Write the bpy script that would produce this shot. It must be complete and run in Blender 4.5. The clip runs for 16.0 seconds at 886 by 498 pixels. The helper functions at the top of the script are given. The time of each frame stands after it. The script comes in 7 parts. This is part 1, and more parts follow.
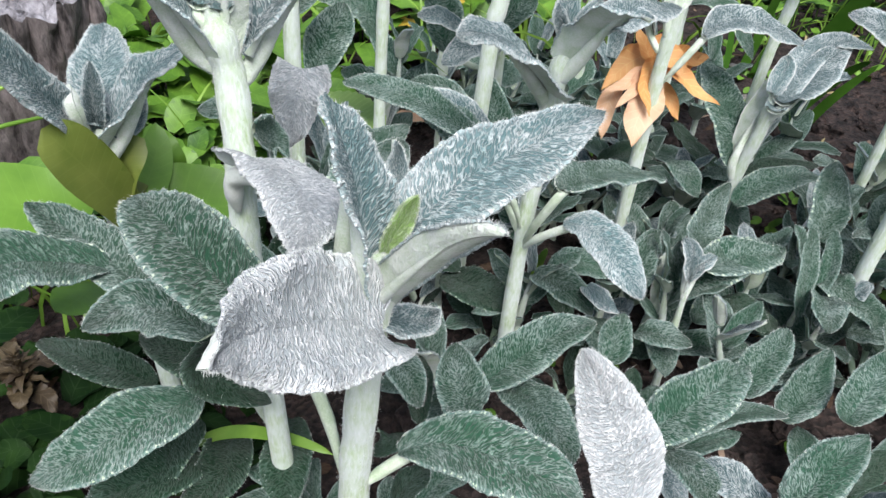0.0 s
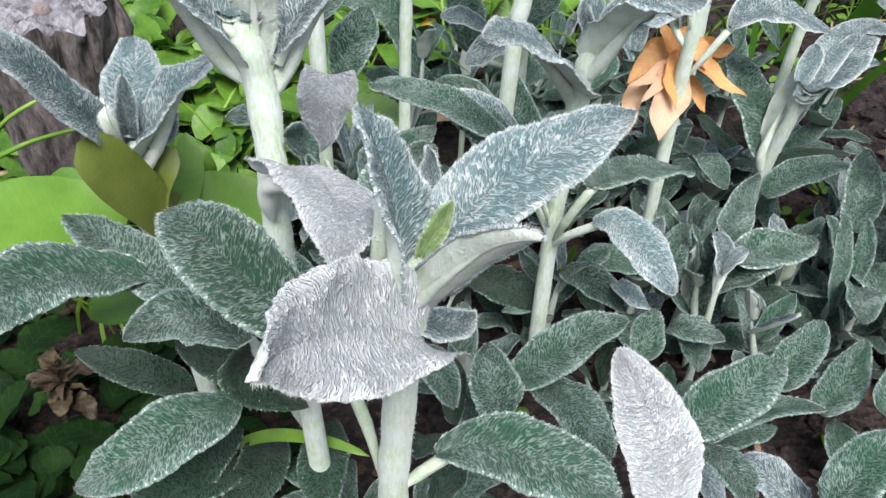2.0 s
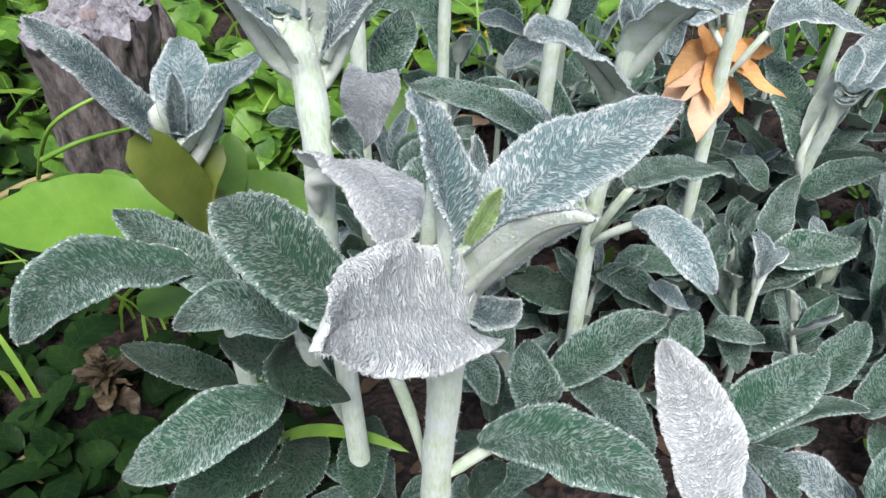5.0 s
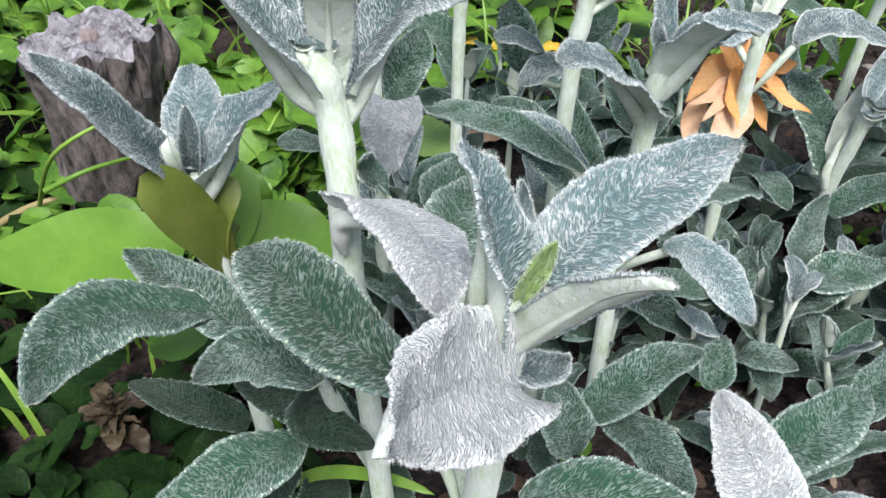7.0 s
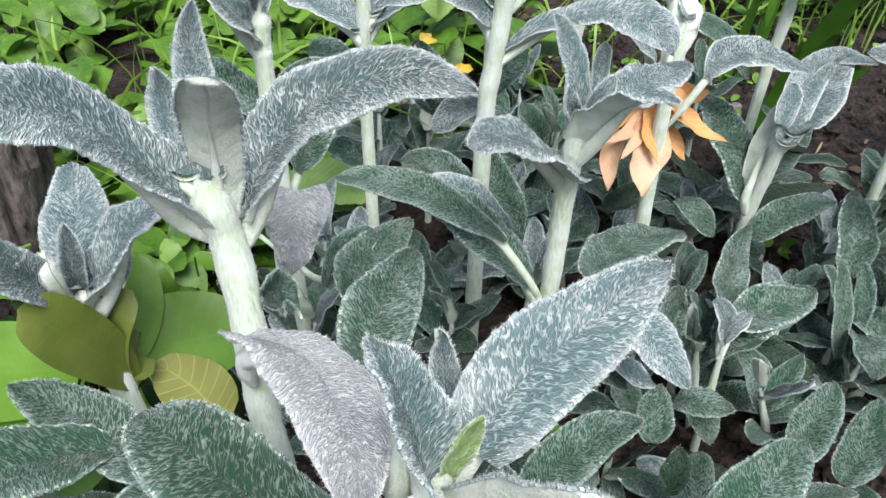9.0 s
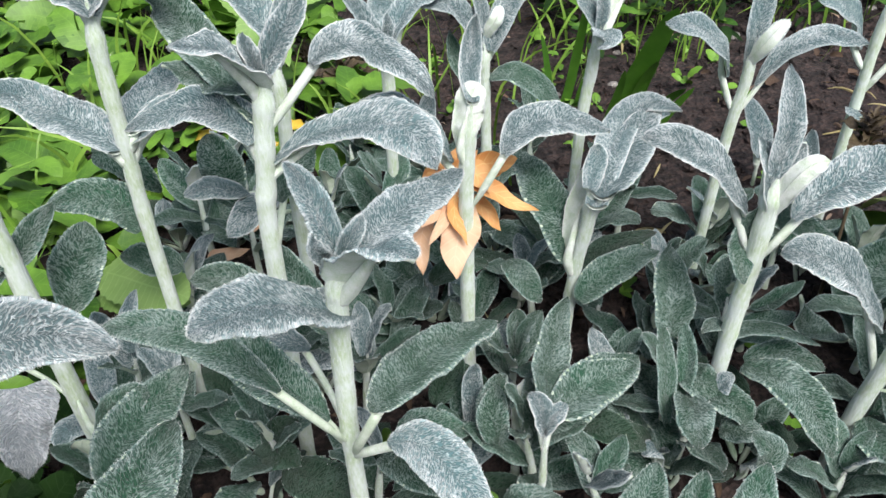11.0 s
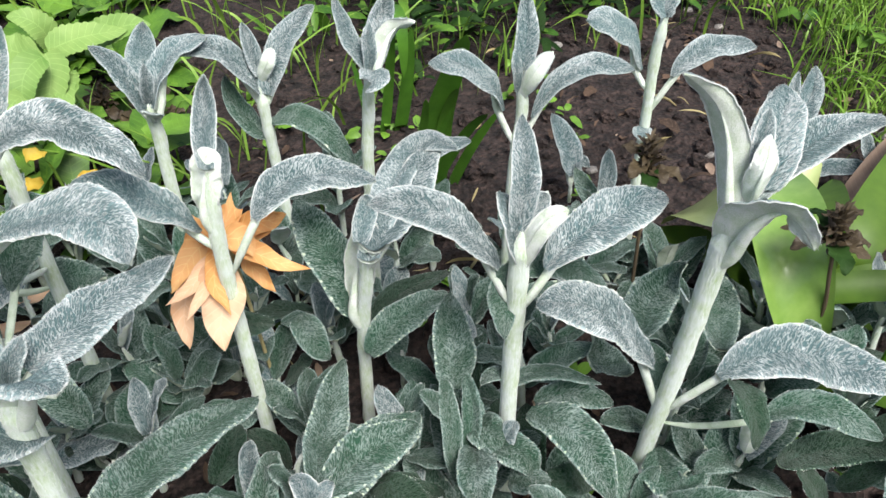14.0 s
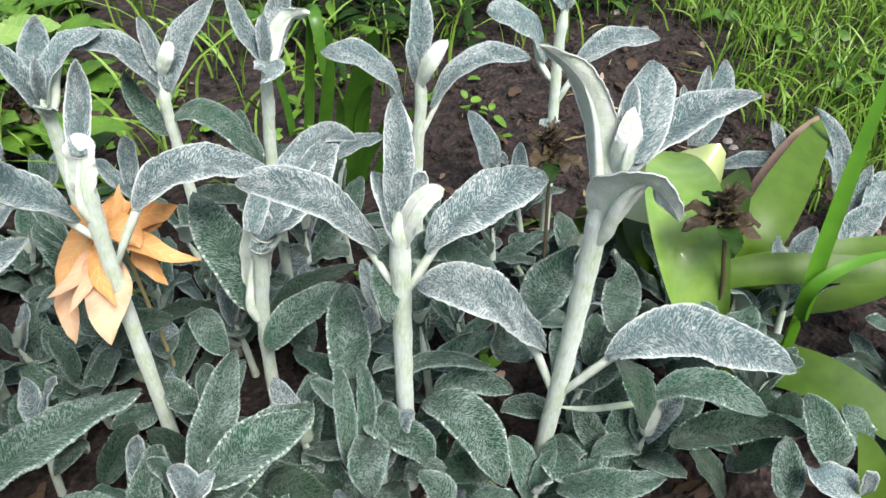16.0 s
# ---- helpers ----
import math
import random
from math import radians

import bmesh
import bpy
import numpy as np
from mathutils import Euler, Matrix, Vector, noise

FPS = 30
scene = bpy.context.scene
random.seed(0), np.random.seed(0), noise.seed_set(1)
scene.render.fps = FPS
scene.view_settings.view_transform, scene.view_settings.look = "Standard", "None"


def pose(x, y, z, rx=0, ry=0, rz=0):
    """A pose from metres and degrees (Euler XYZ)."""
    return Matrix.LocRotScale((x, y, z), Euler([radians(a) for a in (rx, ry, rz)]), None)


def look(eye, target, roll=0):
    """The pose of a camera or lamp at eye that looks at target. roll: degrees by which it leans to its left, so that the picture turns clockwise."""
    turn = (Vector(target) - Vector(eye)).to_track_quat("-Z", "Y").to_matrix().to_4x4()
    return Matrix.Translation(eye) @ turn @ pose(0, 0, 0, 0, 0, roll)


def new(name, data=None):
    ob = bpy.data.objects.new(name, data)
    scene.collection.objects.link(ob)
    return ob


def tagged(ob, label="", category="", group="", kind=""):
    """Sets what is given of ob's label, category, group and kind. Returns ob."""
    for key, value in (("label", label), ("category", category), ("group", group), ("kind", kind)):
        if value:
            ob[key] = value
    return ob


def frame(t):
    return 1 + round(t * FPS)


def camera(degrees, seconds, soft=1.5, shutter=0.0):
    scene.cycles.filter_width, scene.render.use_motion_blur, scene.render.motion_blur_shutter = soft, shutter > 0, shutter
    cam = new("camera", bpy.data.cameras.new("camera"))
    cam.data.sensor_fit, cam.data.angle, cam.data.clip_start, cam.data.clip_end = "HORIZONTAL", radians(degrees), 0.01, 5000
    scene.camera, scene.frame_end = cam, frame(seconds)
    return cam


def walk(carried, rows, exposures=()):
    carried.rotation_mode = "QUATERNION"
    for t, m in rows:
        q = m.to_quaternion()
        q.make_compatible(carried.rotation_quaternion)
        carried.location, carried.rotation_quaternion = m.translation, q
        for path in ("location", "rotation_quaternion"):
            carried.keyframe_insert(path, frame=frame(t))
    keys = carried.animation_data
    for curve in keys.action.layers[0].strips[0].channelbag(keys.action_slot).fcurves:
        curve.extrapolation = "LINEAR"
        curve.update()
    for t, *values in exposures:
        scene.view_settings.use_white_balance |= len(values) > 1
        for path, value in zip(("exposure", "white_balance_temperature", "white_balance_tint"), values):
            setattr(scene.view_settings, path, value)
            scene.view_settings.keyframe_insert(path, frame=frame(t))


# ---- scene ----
cam = camera(56.69, 16.0)
ROWS = [
    (0.0, -0.0266, 0.0626, 0.4934, 50.53, -3.15, 0.41),
    (0.5, -0.0272, 0.0622, 0.4941, 50.43, -2.58, 0.21),
    (1.0, -0.0280, 0.0621, 0.4950, 50.40, -1.95, 0.27),
    (1.5, -0.0324, 0.0605, 0.4983, 50.42, -1.39, 0.46),
    (2.0, -0.0302, 0.0628, 0.4964, 50.28, -0.95, 0.78),
    (2.5, -0.0318, 0.0611, 0.4979, 50.16, -0.50, 1.03),
    (3.0, -0.0320, 0.0602, 0.5011, 50.34, -0.05, 1.33),
    (3.5, -0.0343, 0.0580, 0.5027, 50.35, 0.26, 1.67),
    (4.0, -0.0333, 0.0540, 0.4995, 50.55, 0.32, 2.07),
    (6.5, -0.0483, 0.0655, 0.4905, 51.26, 0.10, 2.65),
    (7.0, -0.0527, 0.0804, 0.4925, 51.27, 0.58, 1.83),
    (7.5, -0.0547, 0.0928, 0.4955, 51.12, 0.71, 0.36),
    (8.0, -0.0568, 0.1049, 0.5032, 50.87, 0.69, -1.24),
    (8.5, -0.0575, 0.1172, 0.5095, 50.73, 0.86, -3.06),
    (9.0, -0.0466, 0.1310, 0.5150, 50.47, 0.94, -4.86),
    (9.5, -0.0291, 0.1486, 0.5276, 49.97, 1.23, -6.93),
    (10.0, -0.0035, 0.1658, 0.5380, 49.64, 1.76, -9.23),
    (12.5, 0.0867, 0.2103, 0.5644, 48.93, 2.43, -18.37),
    (13.0, 0.0999, 0.2114, 0.5647, 48.75, 2.20, -19.32),
    (13.5, 0.1230, 0.2131, 0.5629, 48.55, 1.84, -20.41),
    (14.0, 0.1491, 0.2107, 0.5638, 48.69, 1.94, -21.63),
    (14.5, 0.1674, 0.2059, 0.5622, 48.69, 1.66, -22.69),
    (15.0, 0.1782, 0.1984, 0.5572, 49.05, 1.49, -23.62),
    (15.5, 0.1853, 0.1893, 0.5498, 49.48, 1.35, -23.87),
    (16.0, 0.1919, 0.1814, 0.5440, 49.84, 1.35, -24.03),
]
walk(cam, [(row[0], pose(*row[1:])) for row in ROWS], [(0.0, 0.16, 6250, 12), (10.0, 0.16, 6300, 12), (13.0, 0.26, 6450, 11), (16.0, 0.32, 6500, 10)])

# ---------------------------------------------------------------- light
world = bpy.data.worlds.new("overcast_sky")
scene.world = world
world.use_nodes = True
wn, wl = world.node_tree.nodes, world.node_tree.links
wn.clear()
sky = wn.new("ShaderNodeTexSky")
sky.sky_type = "NISHITA"
sky.sun_disc = False
sky.sun_elevation = radians(57)
sky.sun_rotation = radians(171)
sky.air_density, sky.dust_density, sky.ozone_density = 1.0, 3.5, 1.0
back = wn.new("ShaderNodeBackground")
back.inputs["Strength"].default_value = 0.168
wout = wn.new("ShaderNodeOutputWorld")
haze = wn.new("ShaderNodeMix")
haze.data_type = "RGBA"
haze.inputs[0].default_value = 0.32
haze.inputs[7].default_value = (2.6, 2.6, 2.5, 1)
wl.new(sky.outputs[0], haze.inputs[6])
wl.new(haze.outputs[2], back.inputs[0])
wl.new(back.outputs[0], wout.inputs[0])
sun_data = bpy.data.lights.new("sun", "SUN")
sun_data.energy, sun_data.angle, sun_data.color = 5.0, radians(28), (1.0, 0.97, 0.92)
sun = new("sun", sun_data)
sun.matrix_world = look((0.34, -0.66, 1.9), (0.15, 0.55, 0.0))

# ---------------------------------------------------------------- materials


def shader(name):
    m = bpy.data.materials.new(name)
    m.use_nodes = True
    nt = m.node_tree
    nt.nodes.clear()
    out = nt.nodes.new("ShaderNodeOutputMaterial")
    bs = nt.nodes.new("ShaderNodeBsdfPrincipled")
    nt.links.new(bs.outputs[0], out.inputs[0])
    return m, nt, bs, out


def nd(nt, kind, **inputs):
    n = nt.nodes.new(kind)
    for k, v in inputs.items():
        n.inputs[k.replace("_", " ")].default_value = v
    return n


def mth(nt, op, a, b=None, clamp=False):
    n = nt.nodes.new("ShaderNodeMath")
    n.operation, n.use_clamp = op, clamp
    for i, x in enumerate((a, b)):
        if x is None:
            continue
        if isinstance(x, (int, float)):
            n.inputs[i].default_value = x
        else:
            nt.links.new(x, n.inputs[i])
    return n.outputs[0]


def ramp(nt, fac, stops):
    n = nt.nodes.new("ShaderNodeValToRGB")
    els = n.color_ramp.elements
    while len(els) < len(stops):
        els.new(0.5)
    for e, (p, c) in zip(els, stops):
        e.position = p
        e.color = (*c, 1) if len(c) == 3 else (c[0], c[0], c[0], 1)
    nt.links.new(fac, n.inputs[0])
    return n.outputs[0]


def mixc(nt, fac, a, b):
    n = nt.nodes.new("ShaderNodeMix")
    n.data_type = "RGBA"
    for sock, x in ((n.inputs[0], fac), (n.inputs[6], a), (n.inputs[7], b)):
        if isinstance(x, (int, float)):
            sock.default_value = x
        elif isinstance(x, tuple):
            sock.default_value = (*x, 1)
        else:
            nt.links.new(x, sock)
    return n.outputs[2]


def bump(nt, bs, height, strength, distance):
    b = nt.nodes.new("ShaderNodeBump")
    b.inputs["Strength"].default_value, b.inputs["Distance"].default_value = strength, distance
    nt.links.new(height, b.inputs["Height"])
    nt.links.new(b.outputs[0], bs.inputs["Normal"])


def see_through(nt, bs, out, color, fac):
    tr = nt.nodes.new("ShaderNodeBsdfTranslucent")
    mix = nt.nodes.new("ShaderNodeMixShader")
    mix.inputs[0].default_value = fac
    if isinstance(color, tuple):
        tr.inputs[0].default_value = (*color, 1)
    else:
        nt.links.new(color, tr.inputs[0])
    nt.links.new(bs.outputs[0], mix.inputs[1])
    nt.links.new(tr.outputs[0], mix.inputs[2])
    nt.links.new(mix.outputs[0], out.inputs[0])


def vec(nt, x, y, z=0.0):
    n = nt.nodes.new("ShaderNodeCombineXYZ")
    for i, q in enumerate((x, y, z)):
        if isinstance(q, (int, float)):
            n.inputs[i].default_value = q
        else:
            nt.links.new(q, n.inputs[i])
    return n.outputs[0]


def noise_tex(nt, co, scale, detail=3.0, rough=0.55):
    n = nd(nt, "ShaderNodeTexNoise", Scale=scale, Detail=detail, Roughness=rough)
    if co is not None:
        nt.links.new(co, n.inputs["Vector"])
    return n.outputs[0]


def felt_material(name, groove, crest, wool_groove, wool, frost, relief):
    """Felted leaf: worm-like ridges of matted wool that run along the side veins, paler where the wool lies thick."""
    m, nt, bs, out = shader(name)
    uv = nt.nodes.new("ShaderNodeUVMap")
    uv.uv_map = "blade"
    sep = nt.nodes.new("ShaderNodeSeparateXYZ")
    nt.links.new(uv.outputs[0], sep.inputs[0])
    a, v = sep.outputs[0], sep.outputs[1]
    side = mth(nt, "ABSOLUTE", v)
    across = mth(nt, "MULTIPLY", mth(nt, "POWER", side, 0.9), 0.015)
    along = mth(nt, "ADD", a, across)
    cross = mth(nt, "SUBTRACT", a, mth(nt, "MULTIPLY", across, 0.9))
    info = nt.nodes.new("ShaderNodeObjectInfo")
    rnd = mth(nt, "MULTIPLY", info.outputs["Random"], 40.0)
    half = mth(nt, "ADD", rnd, mth(nt, "MULTIPLY", mth(nt, "SIGN", v), 3.0))
    sway = noise_tex(nt, vec(nt, mth(nt, "MULTIPLY", along, 120.0), mth(nt, "MULTIPLY", cross, 120.0), half), 1.0, 2.0, 0.5)
    bent = mth(nt, "ADD", mth(nt, "MULTIPLY", cross, 620.0), mth(nt, "MULTIPLY", sway, 2.6))
    worm = noise_tex(nt, vec(nt, mth(nt, "MULTIPLY", along, 165.0), bent, half), 1.0, 1.5, 0.5)
    off = mth(nt, "ABSOLUTE", mth(nt, "SUBTRACT", worm, 0.5))
    ridge = mth(nt, "SUBTRACT", 1.0, mth(nt, "MULTIPLY", off, 10.0), True)
    fleck = noise_tex(nt, vec(nt, mth(nt, "MULTIPLY", along, 700.0), mth(nt, "MULTIPLY", bent, 4.2), half), 1.0, 3.0, 0.6)
    patch = noise_tex(nt, vec(nt, mth(nt, "MULTIPLY", a, 42.0), mth(nt, "MULTIPLY", v, 0.9), rnd), 1.0, 2.0)
    rib = ramp(nt, side, [(0.0, (1,)), (0.10, (0.0,))])
    rim = ramp(nt, side, [(0.86, (0,)), (0.95, (1,))])
    relief_h = mth(nt, "ADD", mth(nt, "MULTIPLY", ridge, 0.62), mth(nt, "MULTIPLY", fleck, 0.55))
    lay = ramp(nt, relief_h, [(0.30, (0,)), (1.0, (1,))])
    tone = nt.nodes.new("ShaderNodeHueSaturation")
    nt.links.new(mixc(nt, lay, groove, crest), tone.inputs["Color"])
    nt.links.new(mth(nt, "ADD", mth(nt, "MULTIPLY", info.outputs["Random"], 0.5), 0.75), tone.inputs["Value"])
    thick = ramp(nt, mth(nt, "ADD", mth(nt, "MULTIPLY", patch, 0.75), mth(nt, "MULTIPLY", relief_h, 0.30)), [(0.46, (0,)), (0.78, (1,))])
    thick = mth(nt, "ADD", thick, mth(nt, "MULTIPLY", ramp(nt, side, [(0.55, (0,)), (1.0, (1,))]), 0.30), True)
    cover = mth(nt, "MULTIPLY", thick, frost)
    cover = mth(nt, "MAXIMUM", cover, mth(nt, "MULTIPLY", rim, 0.35 + frost * 0.6))
    color = mixc(nt, cover, tone.outputs[0], mixc(nt, lay, wool_groove, wool))
    nt.links.new(color, bs.inputs["Base Color"])
    bs.inputs["Roughness"].default_value = 0.85
    bs.inputs["Sheen Weight"].default_value = 0.12
    bs.inputs["Specular IOR Level"].default_value = 0.15
    height = mth(nt, "ADD", relief_h, mth(nt, "MULTIPLY", rib, -0.5))
    height = mth(nt, "ADD", height, mth(nt, "MULTIPLY", sway, 0.8))
    bump(nt, bs, height, 1.0, relief)
    see_through(nt, bs, out, color, 0.08)
    return m


FELT = {
    "young": felt_material("felt_young_leaf", (0.088, 0.165, 0.172), (0.29, 0.40, 0.41), (0.42, 0.53, 0.54), (0.92, 0.95, 0.95), 0.95, 0.0018),
    "frosted": felt_material("felt_frosted_leaf", (0.44, 0.49, 0.51), (0.86, 0.89, 0.90), (0.64, 0.68, 0.69), (0.96, 0.97, 0.98), 1.0, 0.0016),
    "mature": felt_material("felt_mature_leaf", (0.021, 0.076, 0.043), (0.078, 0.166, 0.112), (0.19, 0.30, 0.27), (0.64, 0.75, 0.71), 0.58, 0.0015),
    # Less woolly lower leaves; the shade near the soil is in their colour.
    "low": felt_material("felt_shaded_lower_leaf", (0.008, 0.030, 0.013), (0.022, 0.060, 0.033), (0.05, 0.10, 0.07), (0.18, 0.25, 0.22), 0.35, 0.0008),
    "fresh": felt_material("felt_fresh_leaf", (0.22, 0.38, 0.09), (0.36, 0.52, 0.19), (0.5, 0.6, 0.4), (0.74, 0.80, 0.68), 0.5, 0.0006),
}


def under_material(name, pale, deep):
    """Downy leaf back: pale, smooth, with faint veins."""
    m, nt, bs, out = shader(name)
    uv = nt.nodes.new("ShaderNodeUVMap")
    uv.uv_map = "blade"
    sep = nt.nodes.new("ShaderNodeSeparateXYZ")
    nt.links.new(uv.outputs[0], sep.inputs[0])
    side = mth(nt, "ABSOLUTE", sep.outputs[1])
    info = nt.nodes.new("ShaderNodeObjectInfo")
    co = nt.nodes.new("ShaderNodeTexCoord")
    fine = noise_tex(nt, co.outputs["Object"], 1300.0, 3.0, 0.65)
    broad = noise_tex(nt, co.outputs["Object"], 110.0, 4.0)
    c = mixc(nt, ramp(nt, mth(nt, "ADD", mth(nt, "MULTIPLY", fine, 0.45), mth(nt, "MULTIPLY", broad, 0.55)), [(0.36, (0,)), (0.6, (1,))]), deep, pale)
    tone = nt.nodes.new("ShaderNodeHueSaturation")
    nt.links.new(c, tone.inputs["Color"])
    nt.links.new(mth(nt, "ADD", mth(nt, "MULTIPLY", info.outputs["Random"], 0.25), 0.87), tone.inputs["Value"])
    nt.links.new(tone.outputs[0], bs.inputs["Base Color"])
    bs.inputs["Roughness"].default_value = 0.9
    bs.inputs["Sheen Weight"].default_value = 0.2
    rib = ramp(nt, side, [(0.0, (1,)), (0.12, (0,))])
    bump(nt, bs, mth(nt, "ADD", mth(nt, "ADD", fine, rib), mth(nt, "MULTIPLY", broad, 2.0)), 0.7, 0.0012)
    see_through(nt, bs, out, tone.outputs[0], 0.12)
    return m


UNDER = {
    "young": under_material("downy_young_back", (0.80, 0.85, 0.80), (0.52, 0.64, 0.46)),
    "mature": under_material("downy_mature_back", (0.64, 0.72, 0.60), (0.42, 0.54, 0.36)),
    # Back of the lower leaves, toned down for the same shade.
    "low": under_material("downy_shaded_lower_back", (0.34, 0.45, 0.34), (0.18, 0.28, 0.17)),
    "frosted": under_material("downy_frosted_back", (0.84, 0.88, 0.85), (0.64, 0.72, 0.63)),
    "fresh": under_material("downy_fresh_back", (0.66, 0.74, 0.56), (0.45, 0.58, 0.33)),
}


def wool_material(name, color, through_fac):
    m, nt, bs, out = shader(name)
    geo = nt.nodes.new("ShaderNodeNewGeometry")
    c = mixc(nt, geo.outputs["Random Per Island"], tuple(x * 0.78 for x in color), color)
    nt.links.new(c, bs.inputs["Base Color"])
    bs.inputs["Roughness"].default_value = 0.6
    see_through(nt, bs, out, c, through_fac)
    return m


WOOL = wool_material("white_wool_hair", (0.86, 0.89, 0.87), 0.35)


def stem_material():
    m, nt, bs, out = shader("woolly_stem")
    co = nt.nodes.new("ShaderNodeTexCoord")
    mp = nt.nodes.new("ShaderNodeMapping")
    mp.inputs["Scale"].default_value = (700, 700, 160)
    nt.links.new(co.outputs["Object"], mp.inputs[0])
    fine = noise_tex(nt, mp.outputs[0], 1.0, 4.0, 0.6)
    broad = noise_tex(nt, co.outputs["Object"], 60.0, 3.0)
    base = mixc(nt, ramp(nt, broad, [(0.35, (0,)), (0.65, (1,))]), (0.37, 0.50, 0.25), (0.56, 0.65, 0.56))
    c = mixc(nt, ramp(nt, fine, [(0.30, (0,)), (0.72, (0.8,))]), base, (0.70, 0.76, 0.76))
    nt.links.new(c, bs.inputs["Base Color"])
    bs.inputs["Roughness"].default_value = 0.9
    bs.inputs["Sheen Weight"].default_value = 0.3
    bump(nt, bs, fine, 1.0, 0.0009)
    see_through(nt, bs, out, c, 0.1)
    return m


STEM = stem_material()


def smooth_leaf_material(name, dark, light, vein, gloss, clear=0.0, through_fac=0.3, shine=0.5):
    """Smooth green leaf with pale side veins."""
    m, nt, bs, out = shader(name)
    uv = nt.nodes.new("ShaderNodeUVMap")
    uv.uv_map = "blade"
    sep = nt.nodes.new("ShaderNodeSeparateXYZ")
    nt.links.new(uv.outputs[0], sep.inputs[0])
    side = mth(nt, "ABSOLUTE", sep.outputs[1])
    info = nt.nodes.new("ShaderNodeObjectInfo")
    geo = nt.nodes.new("ShaderNodeNewGeometry")
    rnd = mth(nt, "ADD", mth(nt, "MULTIPLY", info.outputs["Random"], 0.5), mth(nt, "MULTIPLY", geo.outputs["Random Per Island"], 0.5))
    co = nt.nodes.new("ShaderNodeTexCoord")
    blotch = noise_tex(nt, co.outputs["Object"], 55.0, 4.0)
    fac = mth(nt, "ADD", mth(nt, "MULTIPLY", blotch, 0.6), mth(nt, "MULTIPLY", rnd, 0.6))
    c = mixc(nt, ramp(nt, fac, [(0.35, (0,)), (0.85, (1,))]), dark, light)
    wave = mth(nt, "SINE", mth(nt, "MULTIPLY", mth(nt, "SUBTRACT", sep.outputs[0], mth(nt, "MULTIPLY", side, 0.009)), 900.0))
    lines = ramp(nt, wave, [(0.9, (0,)), (1.0, (1,))])
    rib = ramp(nt, side, [(0.0, (1,)), (0.05, (0,))])
    net = mth(nt, "MULTIPLY", mth(nt, "MAXIMUM", lines, rib), vein)
    c = mixc(nt, net, c, tuple(min(1, x * 1.7 + 0.05) for x in light))
    nt.links.new(c, bs.inputs["Base Color"])
    bs.inputs["Roughness"].default_value = gloss
    bs.inputs["Coat Weight"].default_value = clear
    bs.inputs["Specular IOR Level"].default_value = shine
    bump(nt, bs, mth(nt, "SUBTRACT", blotch, net), 0.35, 0.0012)
    see_through(nt, bs, out, c, through_fac)
    return m


